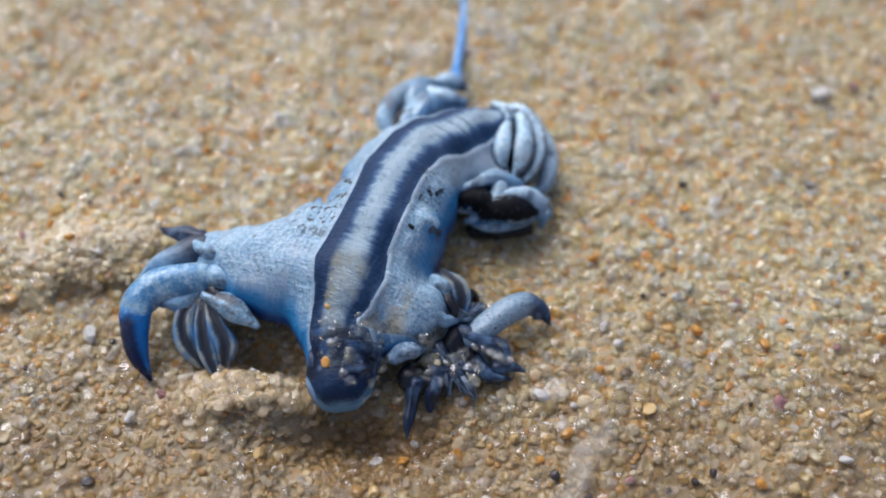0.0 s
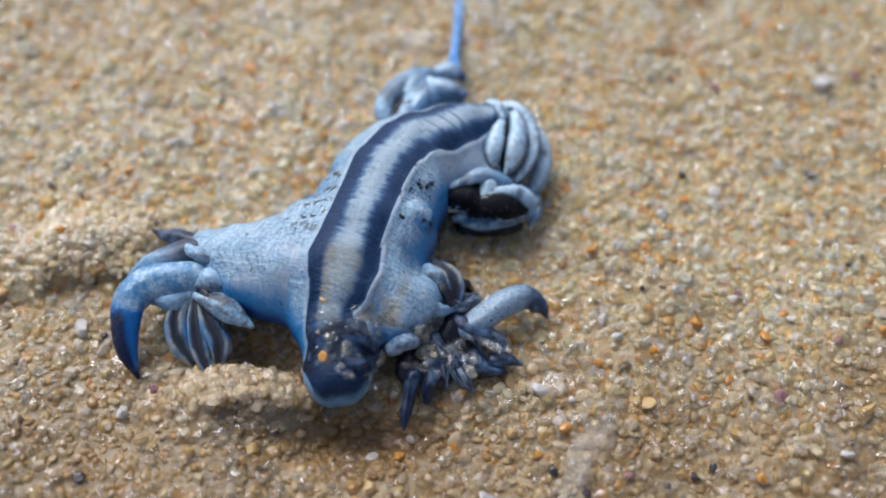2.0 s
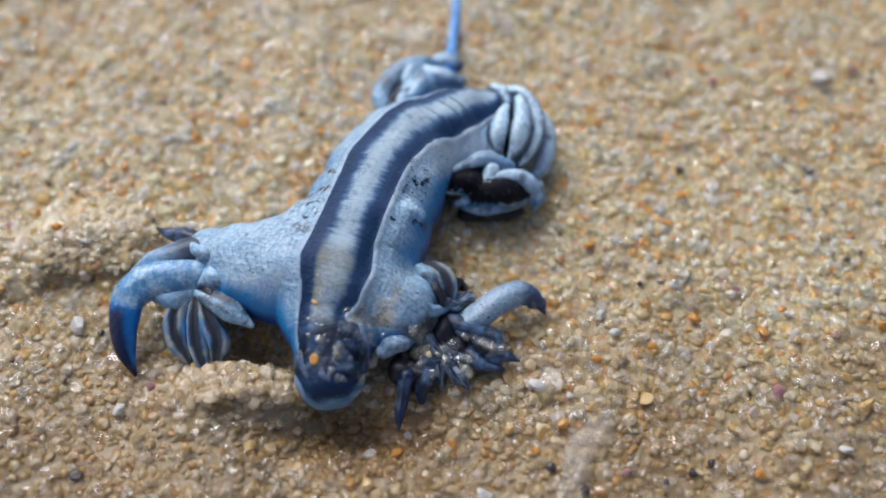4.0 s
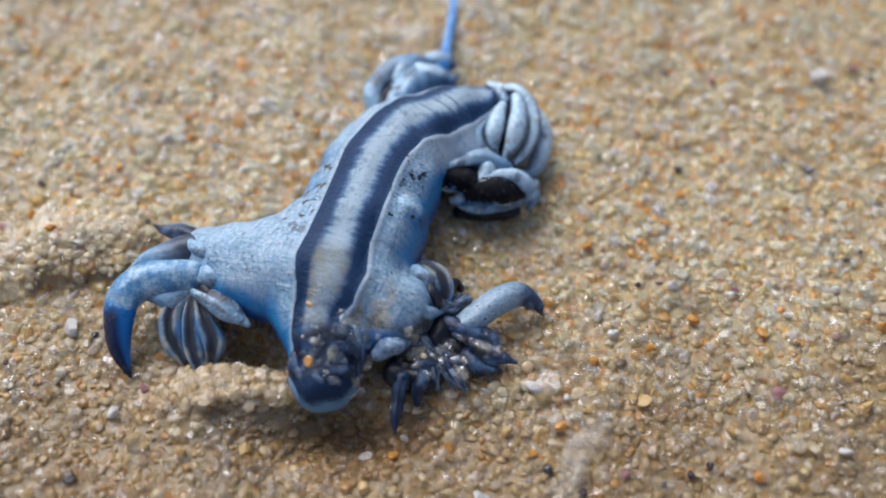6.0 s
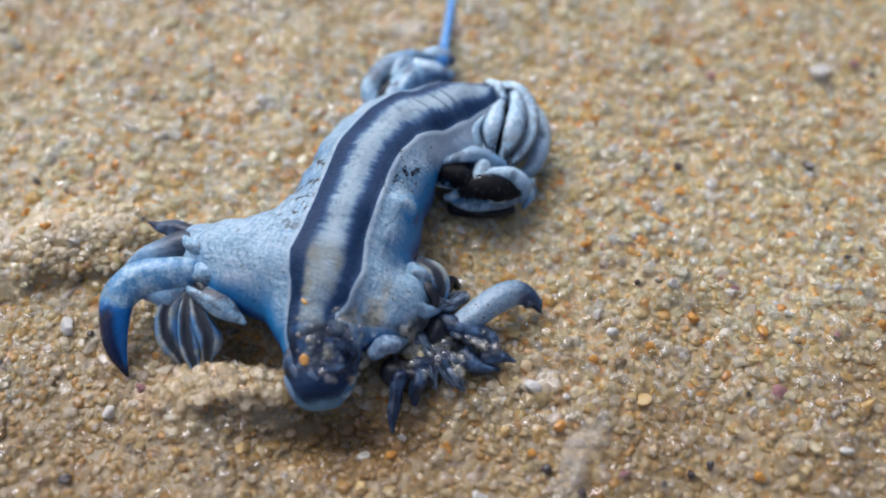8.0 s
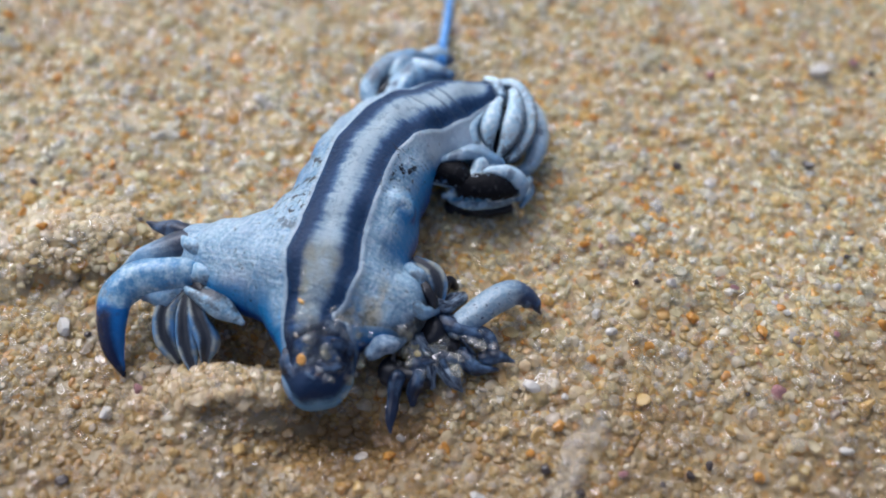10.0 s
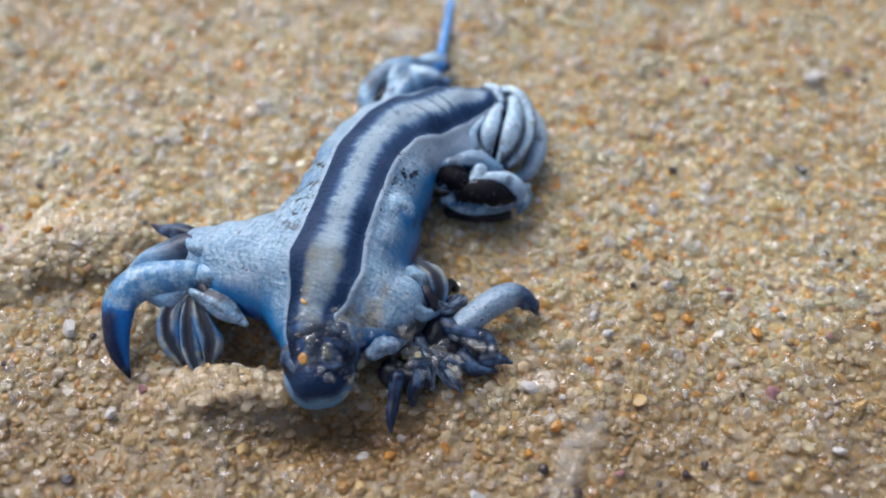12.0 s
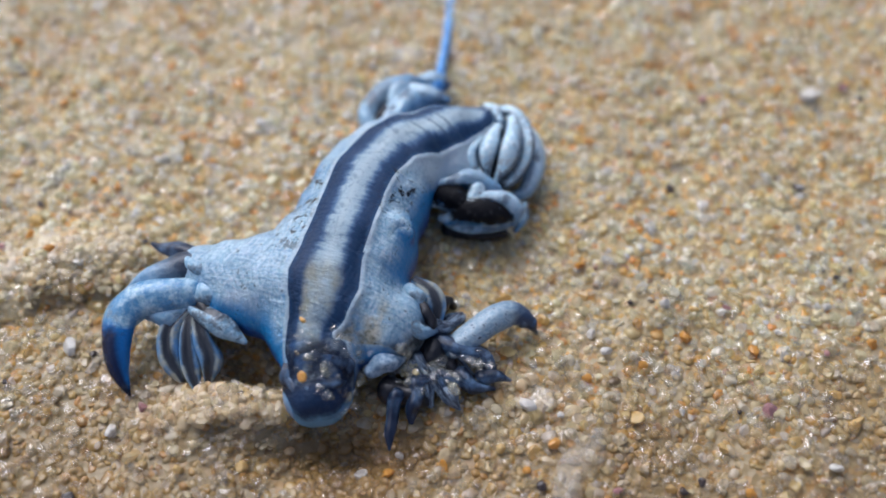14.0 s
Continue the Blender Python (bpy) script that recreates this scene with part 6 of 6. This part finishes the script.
    walk(cerata[45], rows_at(cerata[45], [(0, 0.16, -0.79, 0.60), (0.5, 0.26, -0.75, 0.61), (1, 0.18, -0.86, 0.64), (1.5, 0.29, -0.88, 0.68), (2, 0.43, -0.93, 0.77), (2.5, 0.57, -0.98, 0.87), (3, 0.56, -0.68, 0.68), (5.5, 0.11, 0.03, 0.04), (6.5, 0, 0, 0), (8, 0.05, 0.04, -0.02), (10.5, 0.14, 0, 0.05), (12, -0.09, -0.05, -0.03), (13, 0.01, 0.15, -0.12), (14, -0.01, 0.06, -0.06)]))
    walk(cerata[46], rows_at(cerata[46], [(0, 0.15, -0.80, 0.16), (0.5, 0.24, -0.76, 0.13), (1, 0.16, -0.88, 0.11), (1.5, 0.26, -0.89, 0.07), (2, 0.40, -0.94, 0.02), (2.5, 0.54, -1.00, 0.02), (3, 0.54, -0.69, 0.06), (5.5, 0.11, 0.03, 0.04), (6.5, 0, 0, 0), (8, 0.05, 0.04, -0.07), (10.5, 0.14, 0, -0.11), (12, -0.10, -0.05, -0.08), (13, 0.01, 0.16, -0.12), (14, -0.01, 0.07, -0.08)]))
    walk(cerata[47], rows_at(cerata[47], [(0, 0.14, -0.79, 0.08), (0.5, 0.24, -0.76, 0.06), (1, 0.15, -0.87, 0.04), (1.5, 0.26, -0.88, 0.01), (2, 0.40, -0.94, -0.02), (2.5, 0.54, -0.99, -0.02), (3, 0.54, -0.68, 0.02), (5.5, 0.11, 0.03, 0.03), (6.5, 0, 0, 0), (8, 0.05, 0.04, -0.03), (10.5, 0.14, 0, -0.06), (12, -0.10, -0.05, -0.03), (13, 0.01, 0.16, -0.05), (14, -0.01, 0.06, -0.03)]))
    walk(cerata[48], rows_at(cerata[48], [(0, 0.12, -0.78, 0.18), (0.5, 0.22, -0.74, -0.32), (1, 0.14, -0.86, -0.43), (1.5, 0.25, -0.87, -0.71), (2, 0.39, -0.92, -0.90), (2.5, 0.53, -0.97, -0.89), (3, 0.53, -0.67, -0.42), (5.5, 0.11, 0.03, 0.09), (6.5, 0, 0, 0), (8, 0.05, 0.04, -0.12), (10.5, 0.14, 0, 0.17), (12, -0.09, -0.05, 0.29), (13, 0.02, 0.15, 0.15), (14, 0, 0.06, 0.10)]))
    walk(cerata[49], rows_at(cerata[49], [(0, 0.11, -0.66, 2.53), (0.5, 0.18, -0.63, 2.36), (1, 0.12, -0.72, 2.68), (1.5, 0.20, -0.73, 2.69), (2, 0.31, -0.78, 2.85), (2.5, 0.42, -0.82, 3.02), (3, 0.42, -0.57, 2.14), (5.5, 0.09, 0.03, -0.06), (6.5, 0, 0, 0), (8, 0.04, 0.04, -0.15), (10.5, 0.11, 0, 0.06), (12, -0.07, -0.04, 0.17), (13, 0.01, 0.13, -0.46), (14, -0.01, 0.05, -0.19)]))
    walk(cerata[50], rows_at(cerata[50], [(0, 0.14, -0.80, 0.34), (0.5, 0.24, -0.76, 0.27), (1, 0.15, -0.88, 0.27), (1.5, 0.26, -0.89, 0.24), (2, 0.40, -0.94, 0.23), (2.5, 0.54, -0.99, 0.25), (3, 0.54, -0.69, 0.23), (5.5, 0.11, 0.03, 0.04), (6.5, 0, 0, 0), (8, 0.05, 0.04, -0.05), (10.5, 0.15, 0, 0.04), (12, -0.09, -0.05, -0.01), (13, 0.01, 0.16, -0.07), (14, -0.01, 0.06, -0.07)]))
    walk(cerata[51], rows_at(cerata[51], [(0, 0.14, -0.79, 0.36), (0.5, 0.24, -0.75, 0.37), (1, 0.16, -0.87, 0.39), (1.5, 0.27, -0.88, 0.42), (2, 0.41, -0.93, 0.48), (2.5, 0.55, -0.98, 0.55), (3, 0.54, -0.68, 0.43), (5.5, 0.11, 0.03, 0.03), (6.5, 0, 0, 0), (8, 0.05, 0.04, 0), (10.5, 0.15, 0, 0.04), (12, -0.09, -0.05, -0.02), (13, 0.01, 0.15, -0.06), (14, -0.01, 0.06, -0.03)]))
    walk(cerata[52], rows_at(cerata[52], [(0, 0.35, 0.09, -1.27), (0.5, 0.39, 0.20, -2.18), (1, 0.37, 0.29, -2.88), (1.5, 0.35, 0.36, -3.36), (2, 0.31, 0.37, -3.38), (2.5, 0.26, 0.33, -2.89), (3, 0.12, 0.18, -1.32), (5.5, 0.01, 0.02, -0.05), (6.5, 0, 0, 0), (8, -0.03, -0.01, -0.03), (10.5, -0.02, -0.08, 0.16), (12, -0.01, -0.07, -0.07), (13, -0.02, -0.07, -0.11), (14, -0.01, -0.08, -0.21)]))
    walk(cerata[53], rows_at(cerata[53], [(0, 0.25, 0.07, -1.91), (0.5, 0.27, 0.15, -2.96), (1, 0.26, 0.21, -3.62), (1.5, 0.25, 0.26, -4.12), (2, 0.22, 0.27, -4.08), (2.5, 0.18, 0.24, -3.55), (3, 0.08, 0.13, -1.85), (5.5, 0.01, 0.02, -0.22), (6.5, 0, 0, 0), (8, -0.02, -0.01, 0.22), (10.5, -0.01, -0.08, 0.82), (12, -0.01, -0.07, 0.70), (13, -0.01, -0.07, 0.65), (14, -0.01, -0.08, 0.73)]))
    walk(cerata[54], rows_at(cerata[54], [(0, 0.19, 0.05, -1.76), (0.5, 0.22, 0.11, -2.21), (1, 0.22, 0.15, -2.39), (1.5, 0.22, 0.19, -2.52), (2, 0.20, 0.19, -2.40), (2.5, 0.17, 0.17, -2.05), (3, 0.09, 0.09, -1.03), (5.5, 0.01, 0.01, -0.11), (6.5, 0, 0, 0), (8, -0.01, 0, 0.14), (10.5, -0.02, -0.03, 0.32), (12, -0.02, -0.02, 0.26), (13, -0.02, -0.02, 0.24), (14, -0.02, -0.02, 0.26)]))
    walk(cerata[55], rows_at(cerata[55], [(0, 0.23, 0.08, -2.59), (0.5, 0.25, 0.15, -3.56), (1, 0.25, 0.20, -4.10), (1.5, 0.24, 0.25, -4.51), (2, 0.21, 0.25, -4.36), (2.5, 0.17, 0.22, -3.73), (3, 0.08, 0.12, -1.91), (5.5, 0.01, 0.02, -0.26), (6.5, 0, 0, 0), (8, -0.01, -0.02, 0.30), (10.5, -0.02, -0.07, 0.93), (12, -0.01, -0.07, 0.81), (13, -0.01, -0.07, 0.78), (14, -0.01, -0.08, 0.90)]))
    walk(cerata[56], rows_at(cerata[56], [(0, 0.13, 0.05, -1.51), (0.5, 0.15, 0.10, -2.39), (1, 0.16, 0.15, -2.96), (1.5, 0.16, 0.18, -3.38), (2, 0.14, 0.18, -3.36), (2.5, 0.12, 0.16, -2.96), (3, 0.06, 0.09, -1.56), (5.5, 0.01, 0.01, -0.16), (6.5, 0, 0, 0), (8, -0.01, 0, 0.12), (10.5, -0.01, -0.03, 0.50), (12, -0.01, -0.03, 0.39), (13, -0.01, -0.02, 0.34), (14, -0.01, -0.03, 0.36)]))
    walk(cerata[57], rows_at(cerata[57], [(0, 0.26, 0.09, -2.51), (0.5, 0.30, 0.18, -3.60), (1, 0.30, 0.25, -4.25), (1.5, 0.30, 0.30, -4.74), (2, 0.27, 0.31, -4.65), (2.5, 0.23, 0.27, -4.02), (3, 0.11, 0.15, -2.05), (5.5, 0.01, 0.02, -0.22), (6.5, 0, 0, 0), (8, -0.02, -0.01, 0.21), (10.5, -0.03, -0.06, 0.71), (12, -0.02, -0.05, 0.56), (13, -0.02, -0.05, 0.50), (14, -0.02, -0.06, 0.55)]))
    walk(cerata[58], rows_at(cerata[58], [(0, 0.26, 0.11, -1.42), (0.5, 0.30, 0.21, -2.26), (1, 0.29, 0.29, -2.98), (1.5, 0.29, 0.35, -3.44), (2, 0.27, 0.36, -3.46), (2.5, 0.22, 0.32, -3.00), (3, 0.11, 0.16, -1.37), (5.5, 0.01, 0.02, 0.01), (6.5, 0, 0, 0), (8, -0.02, 0, -0.13), (10.5, -0.03, -0.04, -0.16), (12, -0.03, -0.02, -0.51), (13, -0.02, -0.02, -0.47), (14, -0.03, -0.02, -0.70)]))
    walk(cerata[59], rows_at(cerata[59], [(0, 0.31, 0.09, -2.43), (0.5, 0.36, 0.19, -3.30), (1, 0.35, 0.26, -3.80), (1.5, 0.34, 0.32, -4.16), (2, 0.31, 0.33, -4.03), (2.5, 0.26, 0.29, -3.41), (3, 0.12, 0.16, -1.63), (5.5, 0.01, 0.02, -0.19), (6.5, 0, 0, 0), (8, -0.02, -0.01, 0.20), (10.5, -0.03, -0.07, 0.59), (12, -0.02, -0.06, 0.43), (13, -0.02, -0.06, 0.40), (14, -0.02, -0.07, 0.44)]))
    walk(cerata[60], rows_at(cerata[60], [(0, 0.22, 0.01, 0.66), (0.5, 0.22, 0.08, -0.13), (1, 0.20, 0.14, -0.74), (1.5, 0.18, 0.19, -1.19), (2, 0.15, 0.20, -1.40), (2.5, 0.12, 0.18, -1.37), (3, 0.05, 0.11, -0.90), (5.5, 0, 0.02, -0.07), (6.5, 0, 0, 0), (8, -0.01, -0.01, -0.01), (10.5, 0, -0.07, 0.48), (12, 0.01, -0.07, 0.38), (13, 0.01, -0.07, 0.40), (14, 0.01, -0.09, 0.35)]))
    walk(cerata[61], rows_at(cerata[61], [(0, 0.26, 0.07, -0.32), (0.5, 0.28, 0.16, -0.79), (1, 0.27, 0.23, -1.33), (1.5, 0.25, 0.29, -1.63), (2, 0.22, 0.30, -1.69), (2.5, 0.19, 0.27, -1.50), (3, 0.09, 0.14, -0.67), (5.5, 0.01, 0.02, 0.07), (6.5, 0, 0, 0), (8, -0.02, 0, -0.19), (10.5, -0.02, -0.05, -0.30), (12, -0.02, -0.04, -0.63), (13, -0.02, -0.03, -0.54), (14, -0.02, -0.04, -0.80)]))
    walk(cerata[62], rows_at(cerata[62], [(0, 0.38, 0.12, -2.63), (0.5, 0.45, 0.22, -2.50), (1, 0.44, 0.30, -2.26), (1.5, 0.44, 0.36, -1.98), (2, 0.41, 0.37, -1.62), (2.5, 0.34, 0.32, -1.20), (3, 0.16, 0.16, -0.39), (5.5, 0.02, 0.01, -0.07), (6.5, 0, 0, 0), (8, -0.03, 0, 0.17), (10.5, -0.05, -0.03, 0), (12, -0.05, -0.01, -0.20), (13, -0.04, -0.01, -0.09), (14, -0.04, 0, -0.16)]))
    walk(cerata[63], rows_at(cerata[63], [(0, 0.32, 0.09, -1.47), (0.5, 0.36, 0.19, -2.28), (1, 0.35, 0.28, -2.89), (1.5, 0.34, 0.34, -3.29), (2, 0.30, 0.35, -3.27), (2.5, 0.25, 0.31, -2.79), (3, 0.12, 0.17, -1.29), (5.5, 0.01, 0.02, -0.08), (6.5, 0, 0, 0), (8, -0.02, -0.01, 0.02), (10.5, -0.02, -0.08, 0.20), (12, -0.02, -0.06, -0.02), (13, -0.02, -0.06, -0.04), (14, -0.02, -0.07, -0.12)]))
    walk(cerata[64], rows_at(cerata[64], [(0, 0.39, 0.13, -2.75), (0.5, 0.45, 0.24, -3.24), (1, 0.45, 0.33, -3.41), (1.5, 0.44, 0.39, -3.48), (2, 0.40, 0.40, -3.25), (2.5, 0.34, 0.35, -2.62), (3, 0.16, 0.18, -1.12), (5.5, 0.02, 0.02, -0.18), (6.5, 0, 0, 0), (8, -0.03, -0.01, 0.25), (10.5, -0.05, -0.06, 0.46), (12, -0.04, -0.05, 0.29), (13, -0.04, -0.04, 0.32), (14, -0.04, -0.05, 0.34)]))
    walk(cerata[65], rows_at(cerata[65], [(0, 0.38, 0.07, -0.34), (0.5, 0.39, 0.17, -0.52), (1, 0.37, 0.26, -0.90), (1.5, 0.34, 0.33, -1.08), (2, 0.29, 0.34, -1.10), (2.5, 0.23, 0.30, -1.00), (3, 0.10, 0.15, -0.47), (5.5, 0.02, 0.02, 0.06), (6.5, 0, 0, 0), (8, -0.03, -0.01, -0.14), (10.5, -0.03, -0.08, -0.29), (12, -0.01, -0.07, -0.63), (13, -0.02, -0.06, -0.46), (14, -0.02, -0.08, -0.73)]))
    walk(cerata[66], rows_at(cerata[66], [(0, 0.19, 0.07, -0.50), (0.5, 0.22, 0.14, -0.95), (1, 0.21, 0.20, -1.48), (1.5, 0.21, 0.25, -1.77), (2, 0.19, 0.25, -1.80), (2.5, 0.16, 0.23, -1.57), (3, 0.08, 0.12, -0.66), (5.5, 0.01, 0.01, 0.06), (6.5, 0, 0, 0), (8, -0.02, 0, -0.21), (10.5, -0.03, -0.02, -0.38), (12, -0.03, -0.01, -0.70), (13, -0.02, 0, -0.64), (14, -0.03, 0, -0.89)]))
    walk(cerata[67], rows_at(cerata[67], [(0, 0.30, 0.07, -0.14), (0.5, 0.32, 0.16, -0.44), (1, 0.31, 0.24, -0.89), (1.5, 0.29, 0.30, -1.10), (2, 0.26, 0.31, -1.15), (2.5, 0.22, 0.27, -1.03), (3, 0.10, 0.15, -0.43), (5.5, 0.01, 0.02, 0.09), (6.5, 0, 0, 0), (8, -0.02, -0.01, -0.21), (10.5, -0.02, -0.06, -0.39), (12, -0.02, -0.05, -0.72), (13, -0.02, -0.04, -0.61), (14, -0.02, -0.05, -0.88)]))
    walk(cerata[68], rows_at(cerata[68], [(0, 0.37, 0.59, -2.78), (0.5, 0.55, 0.63, -2.41), (1, 0.62, 0.67, -2.10), (1.5, 0.66, 0.68, -1.75), (2, 0.67, 0.64, -1.52), (2.5, 0.56, 0.53, -1.05), (3, 0.28, 0.15, 0.35), (5.5, 0.04, -0.04, 0.26), (6.5, 0, 0, 0), (8, -0.06, 0.05, -0.19), (10.5, -0.13, 0.14, -0.80), (12, -0.16, 0.27, -1.53), (13, -0.13, 0.20, -1.03), (14, -0.15, 0.28, -1.42)]))
    walk(cerata[69], rows_at(cerata[69], [(0, 0.34, 0.63, -2.84), (0.5, 0.53, 0.64, -1.84), (1, 0.61, 0.65, -1.13), (1.5, 0.67, 0.64, -0.34), (2, 0.68, 0.59, 0.05), (2.5, 0.58, 0.47, 0.39), (3, 0.29, 0.08, 1.56), (5.5, 0.05, -0.05, 0.42), (6.5, 0, 0, 0), (8, -0.07, 0.06, -0.42), (10.5, -0.15, 0.18, -1.45), (12, -0.21, 0.35, -2.92), (13, -0.16, 0.26, -2.03), (14, -0.20, 0.36, -2.77)]))
    walk(cerata[70], rows_at(cerata[70], [(0, 0.37, 0.79, -0.31), (0.5, 0.61, 0.75, -0.32), (1, 0.73, 0.72, -0.31), (1.5, 0.81, 0.66, -0.28), (2, 0.84, 0.59, -0.26), (2.5, 0.71, 0.45, -0.18), (3, 0.35, -0.03, 0), (5.5, 0.05, -0.07, -0.05), (6.5, 0, 0, 0), (8, -0.10, 0.08, 0.01), (10.5, -0.20, 0.26, 0), (12, -0.32, 0.53, -0.09), (13, -0.25, 0.38, -0.04), (14, -0.31, 0.52, -0.06)]))
    walk(cerata[71], rows_at(cerata[71], [(0, 0.36, 0.73, -1.15), (0.5, 0.58, 0.71, -1.11), (1, 0.69, 0.70, -1.11), (1.5, 0.76, 0.65, -1.00), (2, 0.78, 0.60, -0.94), (2.5, 0.66, 0.46, -0.69), (3, 0.33, 0.01, 0.11), (5.5, 0.05, -0.06, 0.09), (6.5, 0, 0, 0), (8, -0.09, 0.07, -0.02), (10.5, -0.18, 0.22, -0.21), (12, -0.28, 0.45, -0.47), (13, -0.22, 0.33, -0.30), (14, -0.27, 0.45, -0.43)]))
    walk(cerata[72], rows_at(cerata[72], [(0, -0.07, -0.44, 4.00), (0.5, -0.24, -0.73, 3.68), (1, -0.41, -0.88, 3.74), (1.5, -0.44, -1.07, 3.37), (2, -0.43, -1.26, 2.30), (2.5, -0.26, -1.35, 1.65), (3, 0.06, -0.79, 1.64), (5.5, 0.12, 0.09, 0.81), (6.5, 0, 0, 0), (8, 0, -0.06, -0.68), (10.5, -0.02, 0.14, -1.30), (12, 0.06, 0.03, -2.12), (13, 0.11, 0.10, -2.70), (14, 0.09, -0.03, -2.91)]))
    walk(cerata[73], rows_at(cerata[73], [(0, -0.22, -0.34, 5.71), (0.5, -0.38, -0.65, 5.09), (1, -0.54, -0.80, 5.00), (1.5, -0.54, -1.00, 4.26), (2, -0.50, -1.19, 2.76), (2.5, -0.30, -1.27, 1.98), (3, 0.03, -0.70, 2.08), (5.5, 0.09, 0.11, 1.29), (6.5, 0, 0, 0), (8, 0.04, -0.08, -1.03), (10.5, 0.02, 0.12, -1.39), (12, 0.11, -0.01, -2.30), (13, 0.18, 0.04, -3.07), (14, 0.15, -0.09, -3.32)]))
    walk(cerata[74], rows_at(cerata[74], [(0, -0.28, -0.28, 5.64), (0.5, -0.43, -0.60, 4.92), (1, -0.59, -0.75, 4.78), (1.5, -0.58, -0.96, 4.00), (2, -0.52, -1.16, 2.55), (2.5, -0.31, -1.22, 1.91), (3, 0.01, -0.66, 2.06), (5.5, 0.07, 0.13, 1.33), (6.5, 0, 0, 0), (8, 0.05, -0.10, -1.00), (10.5, 0.03, 0.11, -1.17), (12, 0.12, -0.03, -2.00), (13, 0.21, 0.02, -2.72), (14, 0.18, -0.12, -3.03)]))
    walk(cerata[75], rows_at(cerata[75], [(0, -0.49, 0.54, 7.09), (0.5, -0.44, 0.28, 4.24), (1, -0.42, 0.12, 2.55), (1.5, -0.41, -0.06, 0.61), (2, -0.35, -0.19, -0.89), (2.5, -0.30, -0.32, -2.44), (3, -0.21, -0.37, -3.24), (5.5, 0.12, -0.10, -1.32), (6.5, 0, 0, 0), (8, 0, 0.07, 0.77), (10.5, 0.07, 0.06, 0.51), (12, 0.08, 0.10, 0.91), (13, 0.05, 0.12, 1.18), (14, 0.03, 0.12, 1.12)]))
    walk(cerata[77], rows_at(cerata[77], [(0, 0.14, -0.80, 0.08), (0.5, 0.24, -0.76, 0.06), (1, 0.16, -0.87, 0.05), (1.5, 0.27, -0.89, 0.03), (2, 0.41, -0.94, 0), (2.5, 0.55, -0.99, 0), (3, 0.54, -0.68, 0.02), (5.5, 0.11, 0.03, 0.02), (6.5, 0, 0, 0), (8, 0.05, 0.04, -0.03), (10.5, 0.14, 0, -0.06), (12, -0.10, -0.05, -0.04), (13, 0.01, 0.16, -0.06), (14, -0.01, 0.06, -0.04)]))
    walk(tail, rows_at(tail, [(0, 0.09, -0.17, 1.00), (0.5, 0.14, -0.17, 1.42), (1, 0.10, -0.19, 1.10), (1.5, 0.16, -0.19, 1.60), (2, 0.23, -0.21, 2.27), (2.5, 0.30, -0.22, 2.93), (3, 0.29, -0.16, 2.75), (5.5, 0.05, 0, 0.48), (6.5, 0, 0, 0), (8, 0.02, 0.01, 0.21), (10.5, 0.07, 0, 0.66), (12, -0.04, -0.01, -0.40), (13, 0, 0.03, 0), (14, -0.01, 0.01, -0.07)]))


motions()
